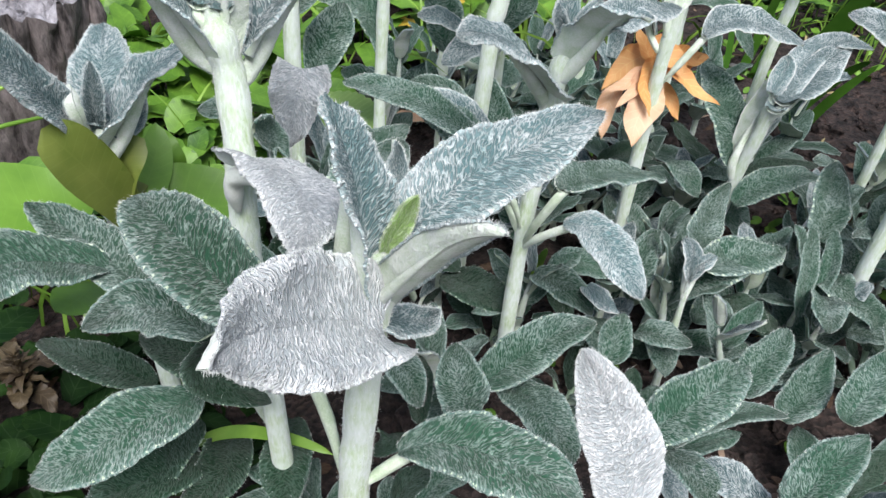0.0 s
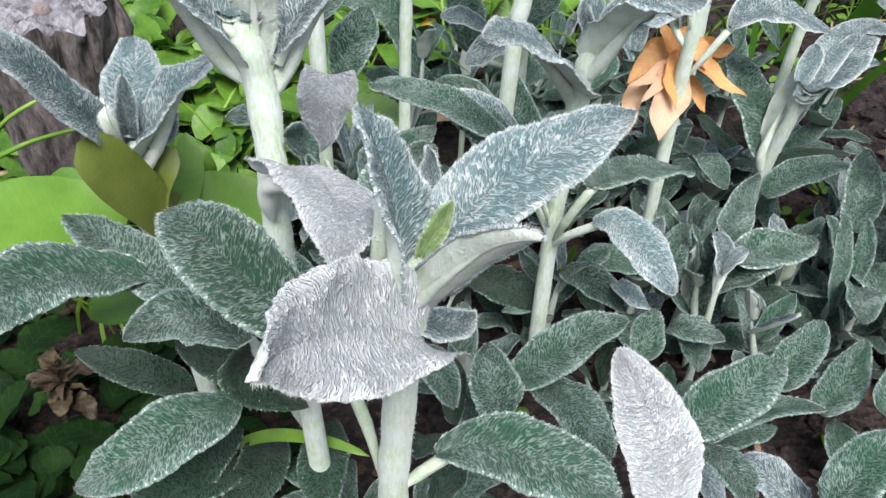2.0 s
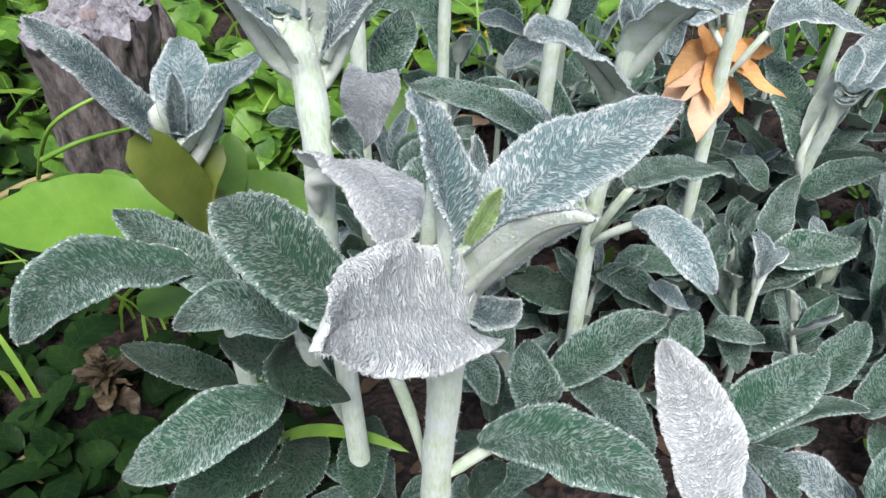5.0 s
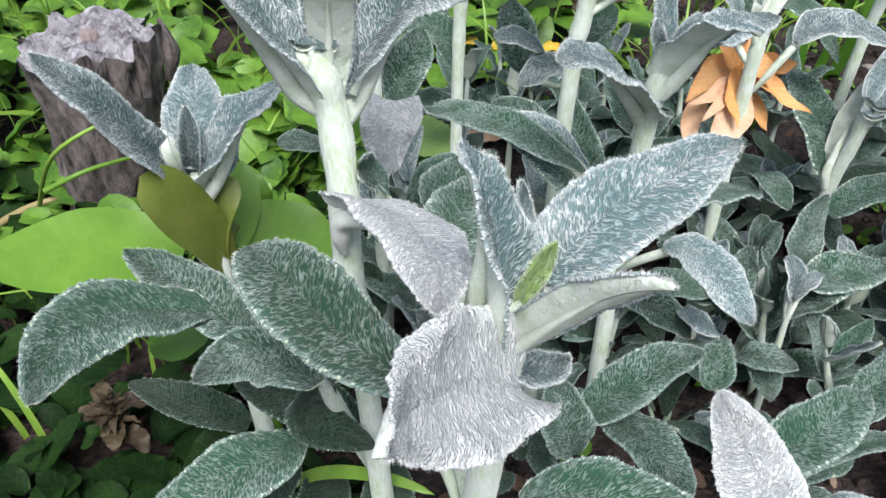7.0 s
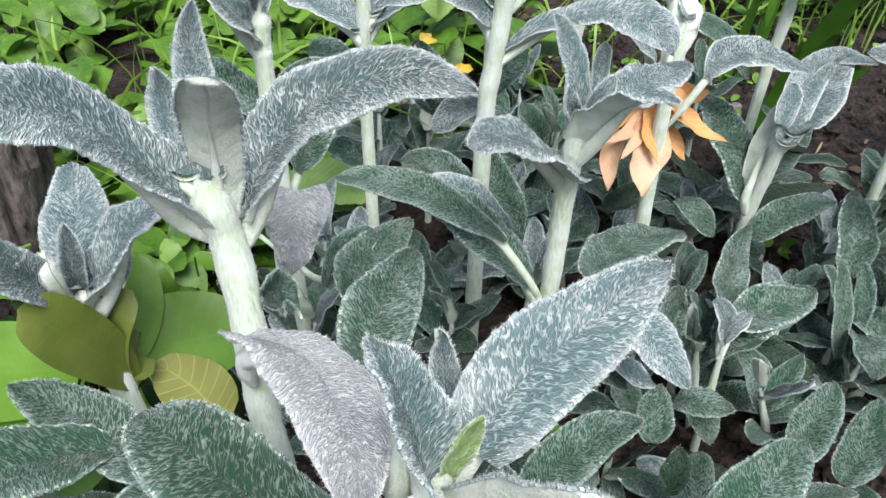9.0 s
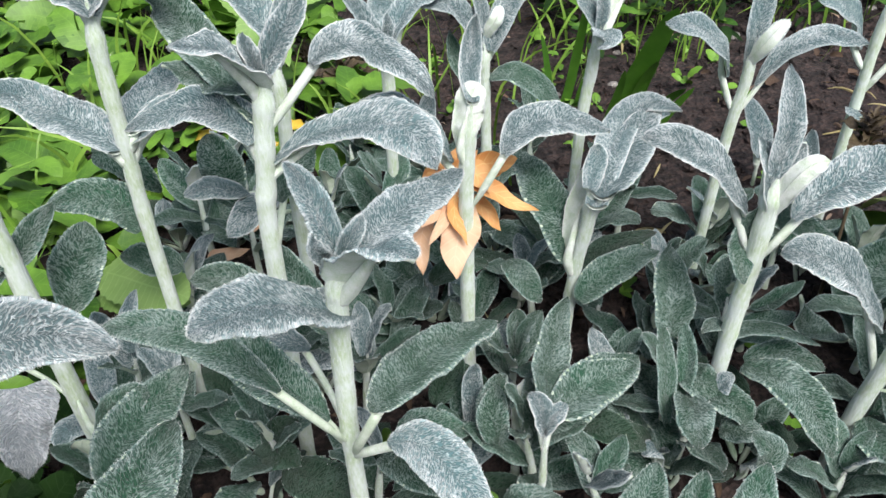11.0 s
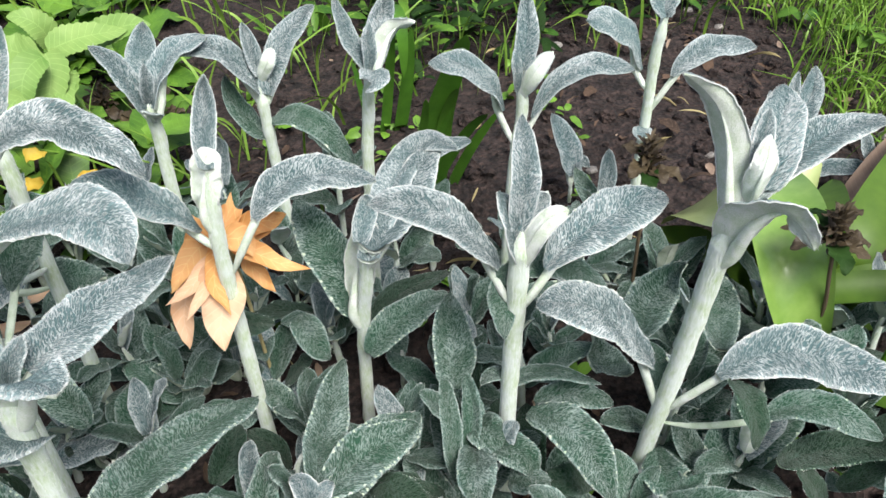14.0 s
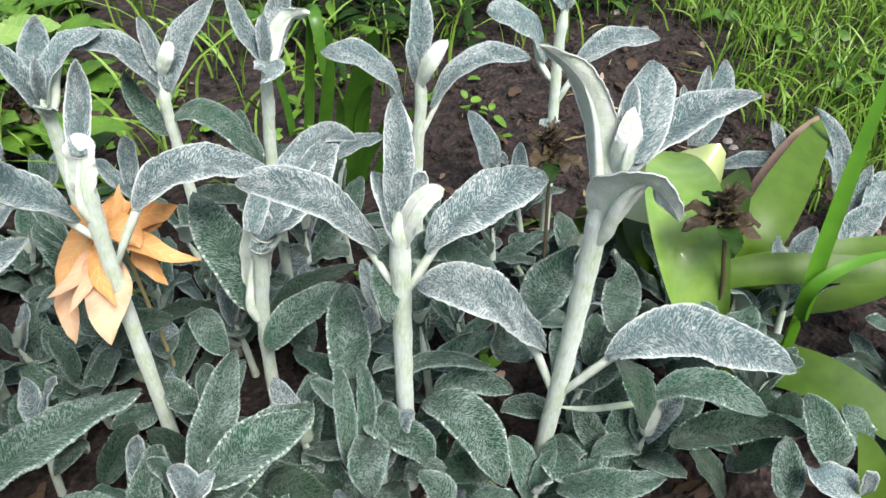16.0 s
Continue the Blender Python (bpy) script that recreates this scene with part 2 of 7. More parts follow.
LEAFY = {
    "broad": smooth_leaf_material("broad_green_leaf", (0.07, 0.19, 0.015), (0.17, 0.34, 0.04), 0.05, 0.42),
    "olive": smooth_leaf_material("olive_leaf", (0.075, 0.13, 0.012), (0.20, 0.24, 0.05), 0.06, 0.45),
    "tan": smooth_leaf_material("yellowing_leaf", (0.20, 0.21, 0.05), (0.30, 0.33, 0.08), 0.3, 0.5),
    # Olive tulip green, darkened for the shade under the lit leaves.
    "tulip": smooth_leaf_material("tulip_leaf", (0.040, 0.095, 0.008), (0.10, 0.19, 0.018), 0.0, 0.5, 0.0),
    # Arching leaf: base colour made paler for the daylight on its dome.
    "arching": smooth_leaf_material("lit_arching_tulip_leaf", (0.12, 0.25, 0.035), (0.30, 0.44, 0.12), 0.0, 0.28, 0.4, 0.12),
    # Glare on the glossy leaf, painted as a pale base colour.
    "glare": smooth_leaf_material("glare_pale_tulip_leaf", (0.38, 0.47, 0.18), (0.52, 0.60, 0.28), 0.0, 0.25, 0.4),
    "weed": smooth_leaf_material("weed_leaf", (0.036, 0.115, 0.010), (0.18, 0.36, 0.038), 0.12, 0.5),
    # Weed green taken nearly to black: deep shade is put into the colour.
    "dark": smooth_leaf_material("shade_toned_weed_leaf", (0.005, 0.018, 0.004), (0.022, 0.055, 0.011), 0.12, 0.6, 0.0, 0.15, 0.10),
    "nettle": smooth_leaf_material("pale_serrate_leaf", (0.13, 0.27, 0.05), (0.28, 0.43, 0.12), 0.22, 0.6),
    "blade": smooth_leaf_material("grass_blade", (0.10, 0.24, 0.02), (0.30, 0.48, 0.08), 0.0, 0.45),
    "reed": smooth_leaf_material("broad_grass_blade", (0.05, 0.18, 0.008), (0.12, 0.31, 0.02), 0.0, 0.4),
    "strap": smooth_leaf_material("strap_leaf", (0.035, 0.11, 0.012), (0.09, 0.23, 0.025), 0.0, 0.35),
    "petal": smooth_leaf_material("withered_petal", (0.66, 0.29, 0.07), (0.86, 0.54, 0.24), 0.25, 0.6, 0.0, 0.35),
    "cream": smooth_leaf_material("pale_petal", (0.70, 0.45, 0.27), (0.84, 0.64, 0.46), 0.15, 0.6, 0.0, 0.35),
    "yellow": smooth_leaf_material("yellow_petal", (0.60, 0.40, 0.03), (0.78, 0.58, 0.09), 0.1, 0.6),
    "bronze": smooth_leaf_material("bronze_leaf", (0.022, 0.014, 0.011), (0.095, 0.070, 0.034), 0.3, 0.6),
    "litter": smooth_leaf_material("dry_leaf_litter", (0.035, 0.020, 0.012), (0.16, 0.10, 0.065), 0.2, 0.8),
    "rosy": smooth_leaf_material("rosy_faded_leaf", (0.22, 0.15, 0.11), (0.46, 0.34, 0.25), 0.1, 0.6),
    "straw": smooth_leaf_material("yellow_straw", (0.34, 0.28, 0.12), (0.52, 0.45, 0.24), 0.0, 0.6),
    "red": smooth_leaf_material("red_fragment", (0.55, 0.02, 0.01), (0.75, 0.05, 0.02), 0.0, 0.4),
}


def soil_material():
    m, nt, bs, out = shader("dark_garden_soil")
    co = nt.nodes.new("ShaderNodeTexCoord")
    big = noise_tex(nt, co.outputs["Object"], 6.0, 5.0)
    mid = noise_tex(nt, co.outputs["Object"], 70.0, 6.0, 0.7)
    vor = nd(nt, "ShaderNodeTexVoronoi", Scale=160.0)
    nt.links.new(co.outputs["Object"], vor.inputs["Vector"])
    c = mixc(nt, ramp(nt, mid, [(0.40, (0,)), (0.68, (1,))]), (0.004, 0.0024, 0.0019), (0.090, 0.060, 0.052))
    c = mixc(nt, ramp(nt, big, [(0.42, (0,)), (0.65, (0.45,))]), c, (0.034, 0.020, 0.017))
    nt.links.new(c, bs.inputs["Base Color"])
    bs.inputs["Roughness"].default_value = 0.95
    bump(nt, bs, mth(nt, "ADD", mid, mth(nt, "MULTIPLY", vor.outputs[0], 0.8)), 1.0, 0.014)
    return m


SOIL = soil_material()


def wood_material(name, dark, light, scale):
    m, nt, bs, out = shader(name)
    co = nt.nodes.new("ShaderNodeTexCoord")
    mp = nt.nodes.new("ShaderNodeMapping")
    mp.inputs["Scale"].default_value = scale
    nt.links.new(co.outputs["Object"], mp.inputs[0])
    n = noise_tex(nt, mp.outputs[0], 1.0, 8.0, 0.7)
    spots = noise_tex(nt, co.outputs["Object"], 60.0, 4.0)
    c = mixc(nt, ramp(nt, n, [(0.35, (0,)), (0.65, (1,))]), dark, light)
    c = mixc(nt, ramp(nt, spots, [(0.6, (0,)), (0.75, (0.8,))]), c, (0.05, 0.035, 0.03))
    nt.links.new(c, bs.inputs["Base Color"])
    bs.inputs["Roughness"].default_value = 0.85
    bump(nt, bs, n, 1.0, 0.010)
    return m


BARK = wood_material("weathered_bark", (0.018, 0.014, 0.014), (0.30, 0.255, 0.25), (95, 95, 26))
CUT = wood_material("weathered_cut_wood", (0.10, 0.092, 0.100), (0.52, 0.51, 0.56), (70, 70, 25))
CUT_HEART = wood_material("reddish_heartwood", (0.22, 0.17, 0.16), (0.42, 0.35, 0.35), (60, 60, 20))
PEBBLE = wood_material("grey_pebble", (0.16, 0.14, 0.13), (0.42, 0.40, 0.37), (90, 90, 90))

# ---------------------------------------------------------------- mesh makers
COUNT = [0]


def rng():
    COUNT[0] += 1
    return np.random.default_rng(1000 + COUNT[0])


def unit(a):
    return a / np.maximum(np.linalg.norm(a, axis=-1, keepdims=True), 1e-12)


def mesh_of(name, verts, quads, tris, mats, tri_slot, uvs=None, smooth_quads=True, quad_slot=None):
    """One mesh from arrays: quads in the first material, triangles in the slot given."""
    me = bpy.data.meshes.new(name)
    verts = np.asarray(verts, dtype=np.float32).reshape(-1, 3)
    quads = np.asarray(quads, dtype=np.int32).reshape(-1, 4)
    tris = np.asarray(tris, dtype=np.int32).reshape(-1, 3)
    nq, nt3 = len(quads), len(tris)
    me.vertices.add(len(verts))
    me.vertices.foreach_set("co", verts.ravel())
    me.loops.add(nq * 4 + nt3 * 3)
    me.loops.foreach_set("vertex_index", np.concatenate([quads.ravel(), tris.ravel()]))
    me.polygons.add(nq + nt3)
    me.polygons.foreach_set("loop_start", np.concatenate([np.arange(nq) * 4, nq * 4 + np.arange(nt3) * 3]))
    me.polygons.foreach_set("loop_total", np.concatenate([np.full(nq, 4), np.full(nt3, 3)]))
    me.polygons.foreach_set("material_index", np.concatenate([np.zeros(nq, int) if quad_slot is None else quad_slot, np.full(nt3, tri_slot)]))
    me.polygons.foreach_set("use_smooth", np.concatenate([np.full(nq, smooth_quads), np.zeros(nt3, bool)]))
    for m in mats:
        me.materials.append(m)
    if uvs is not None:
        layer = me.uv_layers.new(name="blade")
        idx = np.concatenate([quads.ravel(), tris.ravel()])
        layer.data.foreach_set("uv", np.asarray(uvs, dtype=np.float32)[idx].ravel())
    me.update(calc_edges=True)
    return me


def child(name, me, parent, label=""):
    ob = new(name, me)
    ob.parent = parent
    ob.matrix_parent_inverse = parent.matrix_world.inverted()
    if label:
        tagged(ob, label)
    return ob


def thing(name, at, label, category, group="", kind=""):
    """A top-level Empty at the base of a thing."""
    ob = new(name)
    ob.empty_display_size = 0.02
    ob.location = at
    ob.matrix_world = Matrix.Translation(at)
    return tagged(ob, label, category, group, kind)


def grid_quads(nu, nv, first=0, flip=False):
    i, j = np.meshgrid(np.arange(nu - 1), np.arange(nv - 1), indexing="ij")
    a = (first + i * nv + j).ravel()
    q = np.stack([a, a + 1, a + nv + 1, a + nv], 1)
    return q[:, ::-1] if flip else q


class Blade:
    """A leaf blade: a curved midrib, a width profile and a rolled cross-section."""

    def __init__(self, base, mid, tip, width, normal, cup=0.25, shape=(0.55, 0.62), ripple=0.05, teeth=0.0, seed=0.0, start=0.02, clasp=0.0, groove=0.0, roll=0.0, crimp=0.0):
        self.b, self.t = np.array(base, float), np.array(tip, float)
        self.c = 2 * np.array(mid, float) - (self.b + self.t) / 2
        self.n, self.half, self.ang = np.array(normal, float), width / 2, max(cup * 2.0, 0.02)
        self.shape, self.ripple, self.teeth, self.seed, self.start = shape, ripple, teeth, seed, start
        self.clasp, self.groove, self.roll, self.crimp = clasp, groove, roll, crimp
        u = np.linspace(0, 1, 200)
        self.top = (((u + start) ** shape[0]) * ((1 - u) ** shape[1])).max()
        p = self.pos(np.linspace(0, 1, 30))
        self.length = np.linalg.norm(np.diff(p, axis=0), axis=1).sum()

    def pos(self, u):
        u = np.asarray(u)[..., None]
        return (1 - u) ** 2 * self.b + 2 * u * (1 - u) * self.c + u ** 2 * self.t

    def axes(self, u):
        w = np.asarray(u)[..., None]
        tan = unit(2 * (1 - w) * (self.c - self.b) + 2 * w * (self.t - self.c) + 1e-9)
        nor = unit(self.n - tan * (tan @ self.n)[..., None])
        return tan, nor, np.cross(tan, nor)

    def at(self, u, v):
        """The place, the normal, the tangent and the side direction at (u, v)."""
        u, v = np.asarray(u, float), np.asarray(v, float)
        tan, nor, bi = self.axes(u)
        w = self.half * ((u + self.start) ** self.shape[0]) * (np.clip(1 - u, 0, 1) ** self.shape[1]) / self.top
        if self.teeth:
            w = w * (1 + self.teeth * (np.abs(np.sin(u * 34)) - 0.5))
        arc = u * self.length
        w = w * (1 + self.crimp * np.abs(v) * (np.sin(arc * 2400 + 2.0 * np.sin(arc * 500 + self.seed)) + 0.8 * np.sin(arc * 900 + v + self.seed)))
        a = self.ang * (0.55 + 0.45 * np.cos(u * 2.2)) + self.clasp * (1 - u) ** 6
        x = w * np.sin(a * v) / a
        h = w * (1 - np.cos(a * v)) / a
        h = h + self.ripple * self.half * (np.sin(u * 15 + self.seed) * v ** 2 * 0.9 + np.sin(u * 31 + 2 * self.seed + 3 * v) * 0.25 * np.abs(v))
        h = h + w * self.groove * (np.sqrt(v * v + 0.015) - 0.3) - w * self.roll * np.clip(np.abs(v) - 0.68, 0, 1) ** 2
        if self.crimp:
            h = h + self.half * 0.025 * np.abs(v) * np.sin((arc - np.abs(v) * self.half * 0.8) * 1000 + self.seed + 2 * np.sin(arc * 230))
        x = x + self.ripple * self.half * 0.5 * np.sin(u * 9 + self.seed * 1.7)
        p = self.pos(u) + bi * x[..., None] + nor * h[..., None]
        nn = unit(nor * np.cos(a * v)[..., None] - bi * np.sin(a * v)[..., None])
        side = unit(bi * np.cos(a * v)[..., None] + nor * np.sin(a * v)[..., None])
        return p, nn, tan, side

    def shell(self, nu, nv, thick):
        """A closed thin shell: vertices, quads and blade coordinates."""
        u = np.linspace(0, 1, nu) ** 0.92
        v = np.linspace(-1, 1, nv)
        U, V = np.meshgrid(u, v, indexing="ij")
        p, nn, _, _ = self.at(U, V)
        off = (thick / 2 * (1 - np.abs(V) ** 3))[..., None] * nn
        verts = np.concatenate([(p + off).reshape(-1, 3), (p - off).reshape(-1, 3)])
        uv = np.stack([U * self.length, V], -1).reshape(-1, 2)
        quads = np.concatenate([grid_quads(nu, nv), grid_quads(nu, nv, nu * nv, True)])
        return verts, quads, np.concatenate([uv, uv])


def hair_tris(root, way, length, width, r):
    """Fine hairs as slim triangles from root along way."""
    side = unit(np.cross(way, r.normal(size=way.shape)))
    w = (width / 2)[:, None] if np.ndim(width) else width / 2
    v = np.stack([root - side * w, root + side * w, root + way * length[:, None]], 1).reshape(-1, 3)
    return v, np.arange(len(v)).reshape(-1, 3)


def tube(points, radii, sides=10, per=6):
    """A smooth tube through points."""
    pts = np.array(points, float)
    k = len(pts)
    s = np.linspace(0, k - 1, (k - 1) * per + 1)
    i = np.clip(s.astype(int), 0, k - 2)
    f = (s - i)[:, None]
    p0, p1, p2, p3 = pts[np.maximum(i - 1, 0)], pts[i], pts[i + 1], pts[np.minimum(i + 2, k - 1)]
    line = 0.5 * (2 * p1 + (p2 - p0) * f + (2 * p0 - 5 * p1 + 4 * p2 - p3) * f ** 2 + (3 * p1 - p0 - 3 * p2 + p3) * f ** 3)
    rad = np.interp(s, np.arange(k), radii)
    tan = unit(np.gradient(line, axis=0))
    ref = np.array([0.31, 0.95, 0.05])
    x = unit(np.cross(tan, ref))
    y = np.cross(tan, x)
    a = np.linspace(0, 2 * math.pi, sides, endpoint=False)
    ring = np.cos(a)[None, :, None] * x[:, None] + np.sin(a)[None, :, None] * y[:, None]
    verts = line[:, None] + ring * rad[:, None, None]
    n = len(line)
    ii, jj = np.meshgrid(np.arange(n - 1), np.arange(sides), indexing="ij")
    a0 = (ii * sides + jj).ravel()
    a1 = (ii * sides + (jj + 1) % sides).ravel()
    quads = np.stack([a0, a1, a1 + sides, a0 + sides], 1)
    return verts.reshape(-1, 3), quads, line, ring, rad, tan


HAIRS = {3: 3000, 2: 900, 1: 300, 0: 100}
COVER = {"frosted": 0.35, "young": 0.28, "mature": 0.06, "low": 0.02, "fresh": 0.1}
FRINGE = {"frosted": 1.0, "young": 1.0, "mature": 0.7, "low": 0.25, "fresh": 0.6}
DETAIL = {3: (60, 17), 2: (40, 13), 1: (16, 7), 0: (9, 5)}


def felt_leaf(parent, look_key, tier, base, mid, tip, width, normal, cup=0.25, pet=None, root=None, shape=(0.50, 0.68)):
    """One felted leaf with matted wool, a fringed margin and a thick keel that runs down into its stalk or stem."""
    r = rng()
    crown = pet is None and look_key in ("young", "fresh", "frosted")
    if pet is not None:
        shape = (0.74, 0.64)
    if crown:
        base = np.array(base) + (np.array(base) - np.array(mid)) * 0.10
    bl = Blade(base, mid, tip, width, normal, cup, shape, 0.10, 0.0, float(r.random() * 6), 0.13 if crown else 0.02, (0.7 if width > 0.022 else 0.2) if crown else 0.0, 0.16, 1.6, 0.012 if tier > 1 else 0.0)
    nu, nv = DETAIL[tier]
    verts, quads, uv = bl.shell(nu, nv, 0.0026 if look_key in ("young", "frosted") else 0.0014)
    slots = np.repeat([0, 2], len(quads) // 2)
    if look_key != "low":
        u = np.linspace(0.03, 0.985, nu)
        for sgn in (-1.0, 1.0):
            edge, nn, _, out = bl.at(u, u * 0 + sgn)
            rr = min(0.00058 if tier == 3 else 0.00042, width * 0.035) * np.clip(np.minimum(u * 7, (1 - u) * 7), 0.25, 1) * r.uniform(0.7, 1.2, nu)
            tv, tq, *_ = tube(edge - nn * 0.0003 - out * (sgn * 0.0001) + r.normal(0, 0.00007, (nu, 3)), rr, 6, 1)
            quads = np.concatenate([quads, tq + len(verts)])
            verts = np.concatenate([verts, tv])
            slots = np.concatenate([slots, np.full(len(tq), 1 if tier == 2 and look_key in ("young", "frosted") else 0)])
            uv = np.concatenate([uv, np.stack([np.repeat(u * bl.length, 6), np.full(nu * 6, 0.95 * sgn) + r.uniform(-0.02, 0.02, nu * 6)], 1)])
    if pet is not None or root is not None:
        us = np.array([0.04, 0.22, 0.42, 0.62]) if crown else np.array([0.02, 0.11, 0.22, 0.36])
        on, nn, _, _ = bl.at(us, us * 0)
        p0 = np.array(pet if pet is not None else root, float)
        big = min(0.0046, width * 0.15) if crown else min(0.0031, width * 0.11)
        rad = np.array([big, big * 0.95, big * 0.75, big * 0.42, big * 0.12])
        spine = on - nn * (rad[1:] * (1.15 if crown else 1.5) + 0.0006)[:, None]
        k = np.linalg.norm(spine[0] - p0)
        way = unit(spine[1] - spine[0])
        mid_pt = (p0 + spine[0]) / 2 - way * k * 0.10
        line, radii = [p0, mid_pt, *spine], [big * 0.3, big * 0.9, *rad[1:]]
        if k < 0.004:
            line, radii = [p0, *spine[1:]], [big * 0.3, *rad[2:]]
        tv, tq, _, _, _, _ = tube(line, radii, 8, 4)
        quads = np.concatenate([quads, tq + len(verts)])
        verts = np.concatenate([verts, tv])
        slots = np.concatenate([slots, np.full(len(tq), 2)])
        uv = np.concatenate([uv, np.full((len(tv), 2), 0.3)])
    area = bl.length * width / 0.0020
    n = int(HAIRS[tier] * COVER[look_key] * (1.0 if tier == 3 else 0.4) * max(0.25, min(1.6, area)))
    u = r.random(n) ** 0.9
    v = np.clip(r.uniform(-1, 1, n), -0.98, 0.98)
    p, nn, tan, side = bl.at(u, v)
    face = np.where(r.random(n) < 0.86, 1.0, -1.0)
    ang = r.normal(0.75, 0.38, n)
    sgn = np.where(v + r.normal(0, 0.06, n) > 0, 1.0, -1.0)
    way = tan * np.cos(ang)[:, None] + side * (sgn * np.sin(ang))[:, None]
    lift = np.abs(r.normal(0.06, 0.10, n))
    way = unit(way + nn * (face * lift)[:, None])
    scale = {3: 1.0, 2: 1.25, 1: 1.6, 0: 2.0}[tier]
    length = r.uniform(0.0012, 0.0030, n) * (0.6 + 0.4 * (1 - np.abs(v)))
    hv, ht = hair_tris(p + nn * (face * 0.0005)[:, None], way, length, 0.00015 * scale, r)
    m = int({3: 900, 2: 420, 1: 200, 0: 60}[tier] * FRINGE[look_key] * max(0.4, bl.length / 0.07))
    uu = r.random(m)
    vv = np.where(r.random(m) < 0.5, -1.0, 1.0)
    p, nn, tan, side = bl.at(uu, vv)
    way = unit(side * vv[:, None] * 0.8 + tan * r.uniform(0.1, 0.9, m)[:, None] + nn * r.normal(0, 0.45, m)[:, None])
    fv, ft = hair_tris(p, way, r.uniform(0.0005, 0.0016, m) * (1.0 if tier == 3 else 0.8), 0.00017 * scale, r)
    tris = np.concatenate([ht, ft + len(hv)]) + len(verts)
    allv = np.concatenate([verts, hv, fv])
    uv = np.concatenate([uv, np.zeros((len(hv) + len(fv), 2))])
    me = mesh_of("leaf", allv, quads, tris, [FELT[look_key], WOOL, UNDER[look_key]], 1, uv, True, slots)
    return child("leaf", me, parent)


def woolly_stem(parent, tier, r_top, r_foot, points):
    r = rng()
    pts = [np.array(q, float) for q in points]
    up = unit(pts[0] - pts[1])
    fall = np.linalg.norm(pts[1] - pts[0])
    drop = min(0.45, 0.030 / fall)
    points = [pts[0], pts[0] - up * fall * drop * 0.4, pts[0] - up * fall * drop] + pts[1:]
    k = len(points)
    radii = np.interp(np.arange(k), [2, k - 1], [r_top, r_foot])
    radii[0], radii[1] = r_top * 0.08, r_top * 0.5
    tv, tq, line, ring, rad, tan = tube(points, radii, 14 if tier == 3 else 10, 7)
    gone = np.concatenate([[0], np.cumsum(np.linalg.norm(np.diff(line, axis=0), axis=1))])
    bulge = 1 + 0.05 * np.sin(gone * 210 + r.random() * 6) + 0.02 * np.sin(gone * 640 + r.random() * 6)
    tv = (line[:, None] + ring * (rad * bulge)[:, None, None]).reshape(-1, 3)
    n = {3: 5200, 2: 2000, 1: 800, 0: 200}[tier]
    i = r.integers(0, len(line) - 1, n)
    f = r.random(n)[:, None]
    a = r.integers(0, ring.shape[1], n)
    rg = unit(ring[i, a] + 0.35 * r.normal(size=(n, 3)))
    root = line[i] * (1 - f) + line[i + 1] * f + rg * (rad[i] * bulge[i])[:, None] * 0.98
    way = unit(rg * 0.75 - tan[i] * r.uniform(-0.2, 0.9, n)[:, None] + 0.4 * r.normal(size=(n, 3)))
    hv, ht = hair_tris(root, way, r.uniform(0.0007, 0.0019, n), 0.00018 * {3: 1, 2: 1.25, 1: 1.6, 0: 2}[tier], r)
    me = mesh_of("stem", np.concatenate([tv, hv]), tq, ht + len(tv), [STEM, WOOL], 1)
    return child("stem", me, parent)


def smooth_leaf(parent, name, key, base, mid, tip, width, normal, cup=0.15, shape=(0.5, 0.6), ripple=0.04, teeth=0.0, detail=(16, 7), thick=0.0006, label=""):
    r = rng()
    bl = Blade(base, mid, tip, width, normal, cup, shape, ripple, teeth, float(r.random() * 6))
    if teeth:
        detail = (40, 7)
    verts, quads, uv = bl.shell(*detail, thick)
    return child(name, mesh_of(name, verts, quads, [], [LEAFY[key]], 0, uv), parent, label)


def smooth_stem(parent, name, key, points, radii, sides=7, label=""):
    tv, tq, *_ = tube(points, radii, sides, 6)
    return child(name, mesh_of(name, tv, tq, [], [LEAFY[key]], 0, np.zeros((len(tv), 2))), parent, label)


def scatter_blades(blades, key, detail, thick):
    """Many blades joined into one mesh."""
    V, Q, U, off = [], [], [], 0
    for b in blades:
        v, q, u = b.shell(*detail, thick)
        V.append(v), Q.append(q + off), U.append(u)
        off += len(v)
    return mesh_of("stuff", np.concatenate(V), np.concatenate(Q), [], [LEAFY[key]], 0, np.concatenate(U))

# ---------------------------------------------------------------- ground


def ground_height(x, y):
    return 0.012 * noise.noise(Vector((x * 3.1, y * 3.1, 0.4))) + 0.006 * noise.noise(Vector((x * 14, y * 14, 2.0))) + 0.004 * noise.noise(Vector((x * 45, y * 45, 5.0)))


def make_ground():
    fine_x, fine_y = np.linspace(-1.0, 1.7, 190), np.linspace(-0.2, 2.2, 170)
    xs = np.concatenate([[-400, -60, -8, -2.2], fine_x, [3, 9, 60, 400]])
    ys = np.concatenate([[-400, -60, -8, -1.4], fine_y, [3.4, 9, 60, 400]])
    X, Y = np.meshgrid(xs, ys, indexing="ij")
    Z = np.array([ground_height(a, b) if abs(a) < 2.5 and abs(b) < 2.5 else 0.0 for a, b in zip(X.ravel(), Y.ravel())])
    verts = np.stack([X.ravel(), Y.ravel(), Z], 1)
    me = mesh_of("ground", verts, grid_quads(len(xs), len(ys), 0, True), [], [SOIL], 0)
    tagged(new("ground", me), "dark crumbly garden soil with small clods", "ground", kind="structure")


make_ground()

